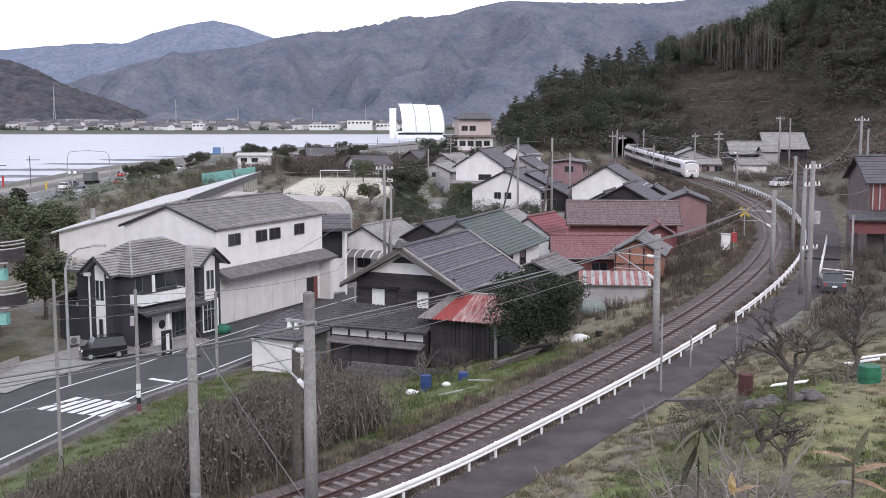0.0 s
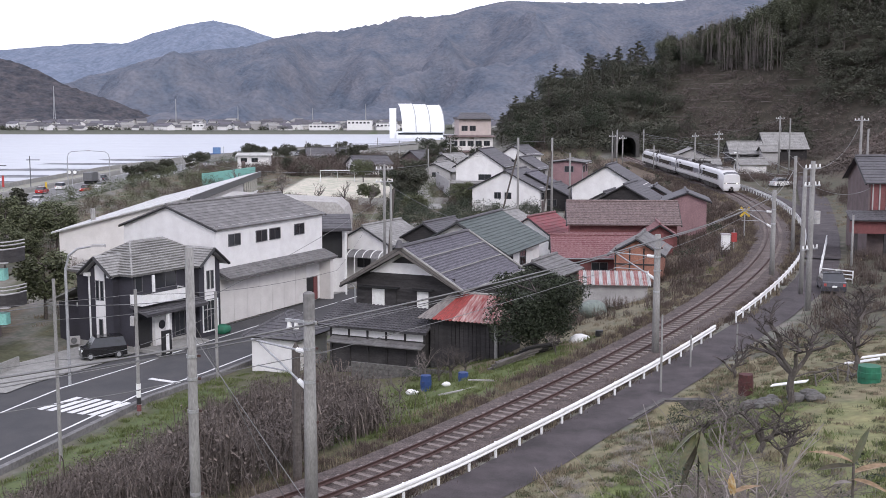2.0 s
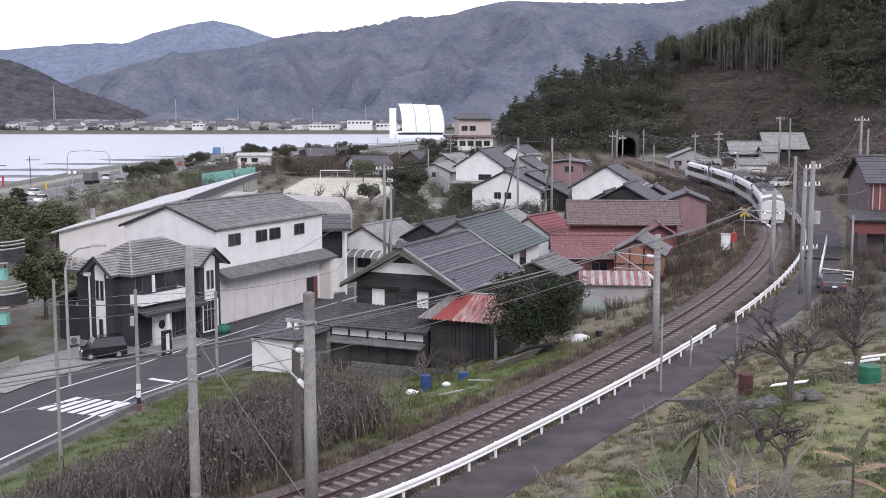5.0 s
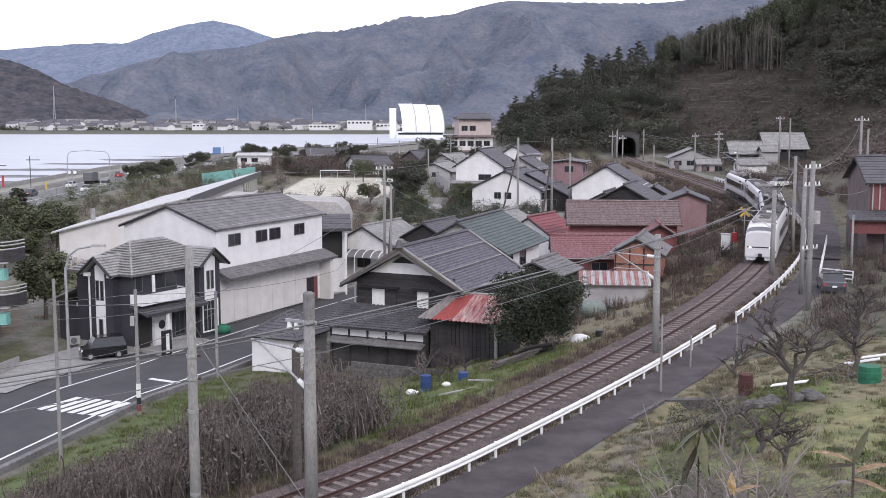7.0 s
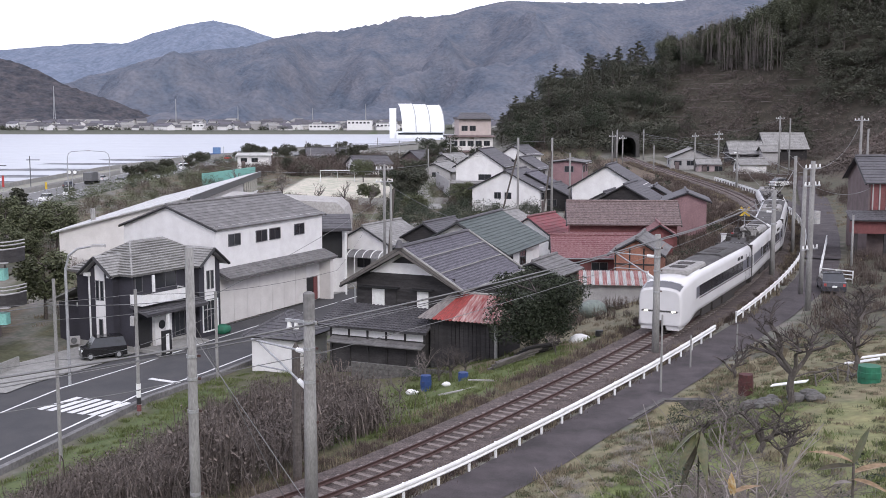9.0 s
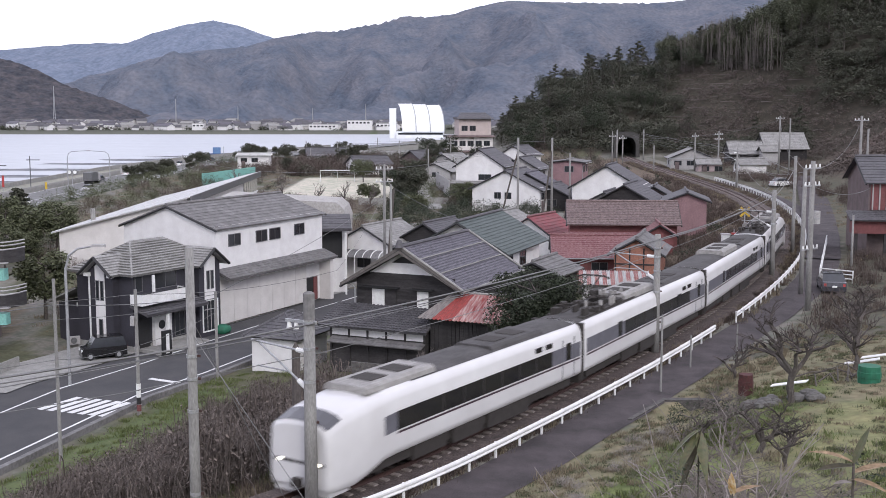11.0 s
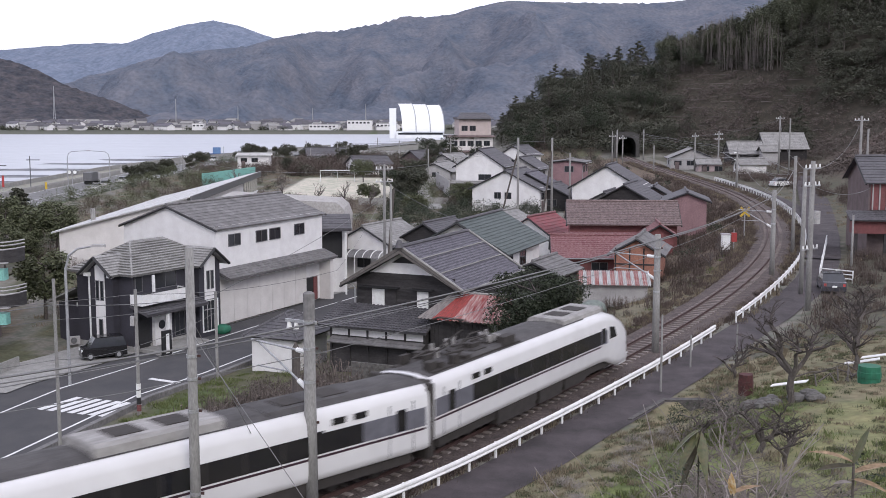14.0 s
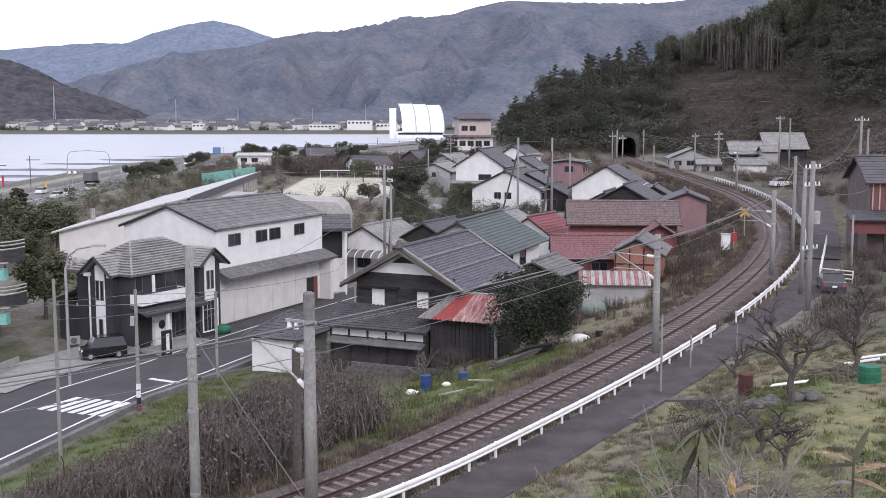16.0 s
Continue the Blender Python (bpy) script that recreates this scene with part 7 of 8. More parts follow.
P_white, P_black, P_silver, P_red, P_grey = paint("white_car_paint", (0.8, 0.8, 0.8)), paint("black_car_paint", (0.012, 0.012, 0.013)), paint("silver_car_paint", (0.5, 0.5, 0.52)), paint("red_car_paint", (0.35, 0.02, 0.02)), paint("dark_grey_car_paint", (0.05, 0.05, 0.06))
kei = car_thing("car", "black boxy minicar parked beside the modern house", P_black, 3.4, 1.48, 1.72, KEI, KEI_G)
kei.matrix_basis = pose(-26.35, 85.6, -5.24, 0, 0, 208)
sedan = car_thing("car", "dark grey car parked at the edge of the lane", P_grey, 4.4, 1.7, 1.45, SEDAN, SEDAN_G)
sedan.matrix_basis = pose(30.0, 86.0, gz(30.0, 86.0) + 0.05, 0, 0, 78)
c2 = car_thing("car", "white minicar parked on the village path", P_white, 3.4, 1.48, 1.6, KEI, KEI_G)
c2.matrix_basis = pose(2.6, 196, gz(2.6, 196) + 0.03, 0, 0, 200)
c3 = car_thing("car", "white car parked beside the far end of the lane", P_white, 4.0, 1.65, 1.5, SEDAN, SEDAN_G)
c3.matrix_basis = pose(57.5, 191, gz(57.5, 191) + 0.03, 0, 0, 20)

MOVERS = []
_forms = [car_thing("car", lab, pt, L, 1.66, H, pr, gl, "cars on the highway") for lab, pt, L, H, pr, gl in (
    ("white minicar driving on the coastal highway", P_white, 3.4, 1.65, KEI, KEI_G), ("white saloon car driving on the coastal highway", P_white, 4.4, 1.45, SEDAN, SEDAN_G),
    ("silver car driving on the coastal highway", P_silver, 4.3, 1.5, SEDAN, SEDAN_G), ("dark car driving on the coastal highway", P_grey, 4.3, 1.5, SEDAN, SEDAN_G), ("red car driving on the coastal highway", P_red, 4.2, 1.5, SEDAN, SEDAN_G))]
for k, (form, start, speed) in enumerate(((3, 136, -14), (2, 150, -14), (4, 182, -14), (1, 194, -14), (1, 253, -14), (0, 268, -14), (1, 358, -14), (0, 366, -14), (0, 382, -14), (2, 310, -14), (3, 420, -14),
                                          (1, 164, 13), (3, 170, 13), (0, 135, 13), (4, 122, 13), (1, 78, 13), (3, 50, 13), (4, 215, 13), (2, 240, 13), (0, 268, 13), (1, -60, 13), (3, -110, 13))):
    o = _forms[form] if k in (0, 1, 2, 3, 5) and _forms[form].location.z < -50 else copy_thing(_forms[form], pose(0, 0, -60))
    o.matrix_basis = pose(0, 0, -4.1)
    MOVERS.append((o, start, speed))


# ---- poles, lamps and wires ----
def arm(ob, z, w, turn=0.0, off=0.0):
    m = pose(0, 0, 0, 0, 0, turn)
    part("crossarm", Mesh().box(-w + off, w + off, -0.05, 0.05, z - 0.05, z + 0.05, m), M_steel, ob)
    for u in (-w + off + 0.1, -w * 0.4 + off, w * 0.4 + off, w + off - 0.1):
        p = m @ Vector((u, 0, z))
        part("insulator", Mesh().tube([p + Vector((0, 0, 0.05)), p + Vector((0, 0, 0.28))], [0.07, 0.05], 6), M_white, ob)


def build_poles():
    for x, y, top, r, arms, turn in (
            (-6.0, 115, 8.4, 0.15, (7.9, 6.6), 25), (-5.2, 112, 6.5, 0.13, (), 0), (10.0, 150, 10.3, 0.16, (), 0), (15.0, 155, 10.2, 0.16, (), 0), (19.4, 172, 7.5, 0.14, (), 0),
            (40.2, 268, 9.2, 0.16, (8.0,), 20), (41.6, 270, 9.6, 0.16, (), 0), (43.0, 270, 8.3, 0.14, (7.5,), 0), (51.0, 287, 9.4, 0.16, (), 0), (44.5, 238, 6.8, 0.14, (), 0),
            (53.6, 240, 9.4, 0.17, (8.6,), 30), (58.6, 240, 9.8, 0.17, (9.0, 8.0), 10), (49.6, 190, 7.8, 0.17, (), 0), (68.5, 230, 13.0, 0.18, (12.4,), 10), (70, 228, 12.5, 0.16, (), 0),
            (33.8, 108, 9.5, 0.17, (), 0), (27.2, 84.5, 9.4, 0.17, (), 0), (25.5, 77.6, 10.3, 0.19, (9.8, 8.6, 4.2), 40), (55.5, 150, 13.2, 0.18, (12.6,), 0), (57.2, 152, 11.5, 0.15, (), 0), (34.8, 95, 5.0, 0.1, (), 0),
            (-60, 260, 4.0, 0.14, (3.4,), 0), (-28, 300, 6.0, 0.14, (), 0), (-40, 330, 5.5, 0.14, (), 0), (-12, 310, 6, 0.14, (), 0), (2, 300, 7, 0.14, (5.5,), 0), (-3, 230, 6.2, 0.13, (), 0), (8, 280, 7.5, 0.14, (), 0), (-20, 345, 6.0, 0.14, (5.0,), 10), (-34, 290, 4.5, 0.12, (), 0)):
        z = gz(x, y)
        ob = pole(x, y, z, top, r)
        for a in arms:
            arm(ob, a - z, 0.95, turn)
    for x, y, lx, ly, top in ((10.0, 150, -2.8, 1.5, 8.5), (15.0, 155, -1.6, -1.0, 8.6), (-5.0, 114, -0.9, -1.0, 6.0)):
        z = gz(x, y)
        ob = thing("stay_pole", pose(x + lx, y + ly, gz(x + lx, y + ly)), "leaning timber stay pole bracing a utility pole", "pole", "stay poles")
        part("shaft", Mesh().tube([(0, 0, -0.4), (-lx, -ly, top - z)], 0.12, 8), M_bark, ob)
    tr = thing("transformer", pose(25.9, 77.9, 5.9), "grey can transformer hung on a utility pole", "transformer")
    part("can", Mesh().tube([(0.15, 0.3, 0), (0.15, 0.3, 0.9)], 0.28, 12), M_wallgrey, tr)
    part("bracket", Mesh().box(-0.4, 0.3, 0.0, 0.35, 0.35, 0.45), M_steel, tr)
    # thin poles by the village road
    for x, y, z, top, r, lab in ((-20.8, 59.4, -5.5, 4.8, 0.11, "thin grey steel pole beside the village road"), (-19.3, 69.7, -5.3, 2.6, 0.13, "pole with red and white warning bands beside the crossing"), (-16.3, 79.6, -5.3, 0.9, 0.12, "short grey pole on the verge"), (10.95, 55.3, -0.35, 3.6, 0.06, "thin grey post beside the lane"), (16.6, 62.4, -0.3, 1.8, 0.05, "thin marker post beside the lane"), (13.6, 60.6, -0.3, 1.5, 0.05, "thin marker post beside the lane")):
        ob = thing("post", pose(x, y, z), lab, "post")
        part("shaft", Mesh().tube([(0, 0, -0.4), (0, 0, top - z)], [r, r * 0.8], 8), M_pole, ob)
        if "warning" in lab:
            for k, mt in enumerate((M_redwall, M_black, M_white, M_white)):
                part("band", Mesh().tube([(0, 0, 0.1 + k * 0.45), (0, 0, 0.52 + k * 0.45)], r + 0.02, 10), mt, ob)
            part("push_box", Mesh().box(-0.35, -0.1, -0.15, 0.15, 5.6, 6.2), M_wallgrey, ob)
    # street lamps
    for x, y, z, h, reach, turn in ((-26.1, 77, -5.3, 9.6, 2.4, 0), (-80.0, 240, -4.2, 9.6, 4.6, 0), (-72.5, 245, -4.2, 9.4, 4.4, 180)):
        ob = thing("street_lamp", pose(x, y, z, 0, 0, turn), "grey street lamp with a curved arm", "street lamp", "street lamps")
        part("pole", Mesh().tube([(0, 0, -0.3), (0, 0, h - 1.4), (0.25, 0, h - 0.5), (0.9, 0, h), (reach, 0, h + 0.25)], [0.12, 0.1, 0.09, 0.08, 0.06], 8), M_steel, ob)
        part("lamp_head", Mesh().box(reach - 0.5, reach + 0.4, -0.16, 0.16, h + 0.12, h + 0.3), M_wallgrey, ob)
    for x, y, h in ((-99, 270, 7.5), (-104, 262, 6.5)):
        ob = thing("flood_lamp", pose(x, y, -4.2), "slim dark post with a twin lamp arm by the sea wall", "street lamp", "sea wall lamps")
        part("pole", Mesh().tube([(0, 0, -0.3), (0, 0, h)], 0.12, 6), M_frame, ob)
        part("arm", Mesh().box(-0.8, 2.4, -0.08, 0.08, h - 1.0, h - 0.8), M_frame, ob)
    # signs by the highway
    for x, y, z, w, hh, mt, lab in ((-83, 252, 4.0, 0.55, 1.1, M_white, "pair of round white road signs"), (-76, 268, 3.6, 1.8, 1.4, M_wallgrey, "grey back of a road sign"), (-90, 255, 0.6, 0.5, 1.6, M_yellow, "yellow marker board beside the highway"), (-97, 248, 1.5, 0.5, 2.6, M_red, "orange marker post beside the highway")):
        ob = thing("road_sign", pose(x, y, -4.2), lab, "road sign")
        part("post", Mesh().tube([(0, 0, -0.3), (0, 0, z + hh)], 0.08, 6), M_steel, ob)
        if "round" in lab:
            for u in (-0.62, 0.62):
                d = part("disc", Mesh().tube([(u, -0.12, z + 0.6), (u, -0.06, z + 0.6)], 0.58, 16), M_frame, ob)
                part("face", Mesh().tube([(u, -0.14, z + 0.6), (u, -0.121, z + 0.6)], 0.42, 16), M_white, d)
        else:
            part("board", Mesh().box(-w / 2, w / 2, -0.1, -0.03, z, z + hh), mt, ob)
    truck = thing("truck", pose(-88, 282, -4.1, 0, 0, 88), "dark green tarpaulin truck parked on the seaward side", "truck")
    part("bed", Mesh().box(-3.2, 1.4, -1.1, 1.1, 0.9, 3.0), M_frame, truck)
    part("cab", Mesh().box(1.6, 3.2, -1.05, 1.05, 0.7, 2.7), M_wallgrey, truck)
    for x in (-2.2, 2.3):
        part("axle", Mesh().tube([(x, -1.05, 0.45), (x, 1.05, 0.45)], 0.45, 12), M_black, truck)
    barge = thing("boat", pose(-112, 560, SEA, 0, 0, 10), "small blue work boat on the mud bank", "boat")
    part("hull", Mesh().prism([(-4, 0.2), (4, 0.2), (5, 1.6), (-4.6, 1.6)], "y", -1.6, 1.6), M_blue, barge)
    part("wheelhouse", Mesh().box(-2.2, 1.6, -1.3, 1.3, 1.6, 4.6), mat("pale_blue_paint", (0.12, 0.22, 0.4), (0.1, 0.18, 0.33), 0.6), barge)
    part("mast", Mesh().tube([(3, 0, 1.6), (3, 0, 5.0)], 0.1, 6), M_steel, barge)
    # catenary brackets
    for x, y, g, turn in ((-4.57, 37.8, -0.45, 142), (12.3, 64.0, -0.5, 150), (27.6, 93.5, -0.5, 158), (49.6, 190, 1.0, 180)):
        ob = thing("catenary_bracket", pose(x, y, g, 0, 0, turn), "steel catenary bracket with porcelain insulators", "catenary bracket", "catenary brackets")
        part("top_tube", Mesh().tube([(0.1, 0, 5.9), (2.9, 0, 6.0)], 0.04, 6), M_steel, ob)
        part("strut", Mesh().tube([(0.1, 0, 4.6), (2.5, 0, 5.95)], 0.04, 6), M_steel, ob)
        part("registration_arm", Mesh().tube([(0.9, 0, 5.1), (2.6, 0, 5.1)], 0.03, 6), M_steel, ob)
        for p, q in (((0.15, 0, 5.9), (0.6, 0, 5.92)), ((0.15, 0, 4.62), (0.55, 0, 4.85))):
            part("insulator", Mesh().tube([p, q], 0.09, 8), M_white, ob)


build_poles()


def wire(pts, r=0.014, sag=0.0, label="thin grey overhead wire", n=10):
    run = [Vector(pts[0])]
    for p, q in zip(pts, pts[1:]):
        p, q = Vector(p), Vector(q)
        run += [p.lerp(q, k / n) - Vector((0, 0, sag * 4 * (k / n) * (1 - k / n))) for k in range(1, n + 1)]
    m = Mesh().tube(run, r, 4, False)
    ob = thing("overhead_wire", pose(0, 0, 0), label, "wire", "overhead wires", mesh=m, material=M_wire)
    return ob


def along(ss, off, z):
    out = []
    for s in ss:
        x, y, g, h = line_at(s, off)
        out.append((x, y, g + z))
    return out


POLE_S = [-70, -40, -12, 23, 54.5, 90, 130, 170, 210, 250]
wire(along(POLE_S, 2.0, 6.6), 0.035, 0.25, "grey feeder cable along the railway")
wire(along(POLE_S, 1.5, 6.35), 0.018, 0.3)
wire(along(POLE_S, 0.1, 6.0), 0.016, 0.45, "catenary messenger wire above the track")
wire(along(np.arange(-70, 255, 8.0), 0.05, 5.05), 0.014, 0.0, "contact wire above the track", 2)
wire([(-60, 24, 3.6), (-20.8, 59.4, 3.4), (-16.3, 79.6, 0.7), (-6.0, 115, 5.0)], 0.022, 0.3)
wire([(-60, 24, 3.0), (-20.8, 59.4, 2.6), (-16.3, 79.6, 0.4)], 0.016, 0.3)
wire([(-50, 30, 1.2), (-20.8, 59.4, 0.4), (-19.3, 69.7, -1.0), (-16.3, 79.6, -0.6)], 0.016, 0.2)
wire([(-45, 60, 2.6), (-19.3, 69.7, 2.3), (-8.0, 84, 1.8), (-6, 115, 5.5)], 0.016, 0.5)
wire([(-7.6, 33.4, 7.0), (-1.5, 28.5, 0.2)], 0.015, 0.0, "steel stay wire anchoring a pole")
wire([(-7.5, 33.5, 7.2), (-5.2, 38.5, -0.8)], 0.015, 0.0, "steel stay wire anchoring a pole")
for p, q, sg in (((-6, 115, 7.9), (10, 150, 9.8), 0.6), ((10, 150, 9.9), (15, 155, 9.8), 0.1), ((15, 155, 9.8), (19.4, 172, 7.3), 0.3), ((-6, 115, 7.7), (-60, 260, 3.5), 1.4), ((40.2, 268, 8.4), (53.6, 240, 8.6), 0.7), ((53.6, 240, 8.7), (68.5, 230, 12.2), 0.6), ((25.5, 77.6, 9.9), (33.8, 108, 9.3), 0.5), ((25.5, 77.6, 9.7), (55.5, 150, 12.6), 1.4), ((33.8, 108, 9.2), (68.5, 230, 12.4), 1.8), ((25.5, 77.6, 8.6), (39.9, 105, 6.6), 0.6), ((27.2, 84.5, 9.2), (49.6, 190, 7.6), 1.6), ((10, 150, 9.6), (1.5, 238, 5), 1.2), ((-6, 115, 6.6), (3.5, 100, 3.4), 0.5), ((27.6, 93.5, 6.9), (49.6, 190, 7.2), 1.2)):
    wire([p, q], 0.02, sg)


# ---- clutter ----
def build_clutter():
    rng = random.Random(17)

    def put(name, label, cat, x, y, mesh, mt, turn=0, dz=0.0, smooth=False):
        return thing(name, pose(x, y, gz(x, y) + dz, 0, 0, turn), label, cat, mesh=mesh, material=mt, smooth=smooth)

    def drum(r, h):
        return Mesh().tube([(0, 0, -0.05), (0, 0, h * 0.05), (0, 0, h * 0.34), (0, 0, h * 0.36), (0, 0, h * 0.66), (0, 0, h * 0.68), (0, 0, h)], [r * 0.96, r, r, r * 1.04, r * 1.04, r, r * 0.97], 14)

    def sack(s):
        m = Mesh()
        ico = [(math.cos(a) * math.cos(b), math.sin(a) * math.cos(b), math.sin(b)) for b in (-1.2, -0.6, 0, 0.6, 1.2) for a in [k * math.pi / 5 for k in range(10)]]
        m.v = [(p[0] * s * rng.uniform(0.85, 1.15), p[1] * s * 0.8 * rng.uniform(0.85, 1.15), (p[2] * 0.6 + 0.5) * s) for p in ico]
        m.f = [(j * 10 + i, j * 10 + (i + 1) % 10, (j + 1) * 10 + (i + 1) % 10, (j + 1) * 10 + i) for j in range(4) for i in range(10)] + [tuple(range(40, 50))]
        return m
    put("barrel", "dark blue plastic barrel in the garden", "barrel", -1.0, 64.6, drum(0.32, 0.95), M_blue)
    put("barrel", "small blue plastic barrel in the garden", "barrel", 1.2, 65.2, drum(0.3, 0.5), M_blue)
    for x, y, s in ((-1.9, 64.5, 0.32), (-1.6, 63.9, 0.24), (0.2, 64.2, 0.26)):
        put("sack", "white plastic sack on the grass", "sack", x, y, sack(s), M_white, smooth=True)
    put("plank", "pale plank lying in the garden", "plank", 1.0, 60.0, Mesh().box(-1.6, 1.6, -0.08, 0.08, 0, 0.06), M_concrete, 40)
    put("plank", "pale plank lying in the garden", "plank", 2.6, 61.5, Mesh().box(-1.2, 1.2, -0.08, 0.08, 0, 0.06), M_concrete, -5)
    put("plastic_sheet", "white plastic sheet over a heap in the plot", "sheet", 8.8, 71.2, sack(0.75), M_white, 20, -0.32, True)
    put("bucket", "black bucket in the plot", "bucket", 10.0, 70.8, drum(0.25, 0.45), M_black)
    put("covered_cart", "cart under a grey-green tarpaulin beside the shed", "cart", 11.8, 87.2, sack(1.25), mat("grey_green_tarp", (0.2, 0.23, 0.21), (0.14, 0.17, 0.15), 0.7, scale=1, fine=6), 0, -0.1, True)
    put("tarpaulin_cart", "handcart under a green tarpaulin", "cart", -19.0, 95.5, sack(0.8), M_green, 40, 0.15, True)
    put("oil_drum", "rusty red oil drum on the bank", "drum", 14.2, 51.6, drum(0.34, 0.95), mat("rusted_drum", (0.10, 0.035, 0.035), (0.06, 0.03, 0.028), 0.9, scale=0.6, fine=10))
    put("water_tank", "green plastic tank on the bank", "tank", 19.2, 49.6, drum(0.5, 0.8), M_green)
    for x, y, a in ((20.2, 53.2, -25), (21.4, 54.2, -30), (15.8, 50.2, -30)):
        put("roof_sheet", "white sheet leaning on scrap timber", "sheet", x, y, Mesh().prism([(-0.8, 0.1), (0.8, 0.5), (0.8, 0.54), (-0.8, 0.14)], "y", -0.25, 0.25), M_white, a)
    for k in range(26):
        x, y = 13.4 + rng.uniform(-0.4, 3.0), 47.4 + rng.uniform(-0.3, 0.9)
        s = rng.uniform(0.18, 0.4)
        put("stone", "rough grey field stone of a low bank wall", "stone", x, y, sack(s), M_stone, rng.uniform(0, 90), -0.05)
    for k in range(14):
        x, y = 18.0 + rng.uniform(-2, 3), 51.5 + rng.uniform(-0.8, 1.2)
        put("branch", "cut branch on a brush heap", "branch", x, y, Mesh().tube([(-0.9, 0, 0.1), (0, rng.uniform(-0.2, 0.2), rng.uniform(0.2, 0.5)), (0.9, 0, rng.uniform(0.1, 0.7))], [0.04, 0.03, 0.01], 5), M_bark, rng.uniform(0, 180))
    for k in range(6):
        put("timber", "weathered timber stacked beside the shed", "timber", 5.6 + k * 0.12, 70.0 - k * 0.25, Mesh().box(-1.5, 1.5, -0.06, 0.06, 0, 0.1), M_wood, 30 + k * 2, 0.12 * k)
    # trackside cabinet, crossing sign and signal
    x, y, g, h = line_at(73, -4.2)
    cb = thing("relay_cabinet", pose(x, y, gz(x, y)), "white trackside relay cabinet on a stand", "cabinet")
    part("box", Mesh().box(-0.4, 0.4, -0.3, 0.3, 0.4, 1.9), M_white, cb)
    part("cap", Mesh().box(-0.46, 0.46, -0.36, 0.36, 1.9, 2.0), M_wallgrey, cb)
    part("plinth", Mesh().box(-0.4, 0.4, -0.3, 0.3, -0.4, 0.4), M_concrete, cb)
    sg = thing("signal", pose(x + 1.2, y + 1.5, gz(x + 1.2, y + 1.5)), "short trackside signal with red box", "signal")
    part("post", Mesh().tube([(0, 0, -0.3), (0, 0, 2.2)], 0.06, 6), M_steel, sg)
    part("box", Mesh().box(-0.25, 0.25, -0.2, 0.2, 0.9, 1.8), M_red, sg)
    x, y, g, h = line_at(84, -3.0)
    cs = thing("crossing_sign", pose(x, y, gz(x, y)), "yellow and black level crossing sign", "sign")
    part("post", Mesh().tube([(0, 0, -0.3), (0, 0, 3.4)], 0.07, 8), M_steel, cs)
    for a in (45, -45):
        part("board", Mesh().box(-0.7, 0.7, -0.04 - 0.01 * (a > 0), 0.0 - 0.01 * (a > 0), -0.11, 0.11, pose(0, -0.09, 3.0, 0, a, 0)), M_yellow, cs)
    # goal and net posts of the sports ground
    gl = thing("goal", pose(-26.2, 240, gz(-26, 240)), "white goal frame on the sports ground", "goal")
    part("frame", Mesh().tube([(0, 0, 0), (0, 0, 2.4), (7.3, 0, 2.4), (7.3, 0, 0)], 0.1, 6), M_white, gl)
    for k in range(3):
        part("stay", Mesh().tube([(k * 3.6, 0, 2.4), (k * 3.6, 1.8, 0)], 0.05, 5), M_white, gl)
    fn = thing("fence", pose(0, 0, 0), "teal sheet fence beside the long hall", "fence")
    for k in range(5):
        x, y = -48 + k * 1.3, 224 + k * 5.0
        part("panel", Mesh().box(0, 5.1, -0.04, 0.04, 0, 2.6, pose(x, y, gz(x, y), 0, 0, 75.4)), M_teal, fn)
    pw = thing("timber_wall", pose(1.2, 200, gz(1.2, 200), 0, 0, 95), "tall weathered board fence along the village path", "fence")
    for k in range(30):
        part("board", Mesh().box(k * 1.0, k * 1.0 + 0.96, -0.05, 0.05, -0.4, 3.0), M_wallgrey, pw)
    pt = Mesh()
    strip(pt, [(-1.5, 178), (-2.2, 190), (-4.0, 205), (-4.2, 225), (-2.0, 250)], -1.5, 1.5, lambda x, y: gz(x, y) + 0.12)
    thing("path", pose(0, 0, 0), "pale concrete village path", "path", kind="structure", mesh=pt, material=M_concrete)
    # cracked wall, meter boxes, air conditioners
    for x, y, z, a in ((-21.3, 91.3, -1.3, 60), (-30.6, 90.4, -5.3, 30)):
        ob = thing("air_conditioner", pose(x, y, z, 0, 0, a), "white outdoor air conditioner unit", "air conditioner")
        part("case", Mesh().box(0, 0.85, -0.3, 0, 0.1, 0.75), M_wallgrey, ob)
        part("grille", Mesh().tube([(0.35, -0.32, 0.42), (0.35, -0.301, 0.42)], 0.26, 16), M_frame, ob)
    sgn = thing("signboard", pose(-21.9, 86.2, -5.3, 0, 0, 55), "black and white signboard beside the entrance", "sign")
    part("board", Mesh().box(0, 0.9, -0.1, 0.1, 0, 2.0), M_black, sgn)
    part("face", Mesh().box(0.3, 0.62, -0.13, -0.101, 0.2, 1.75), M_white, sgn)


build_clutter()


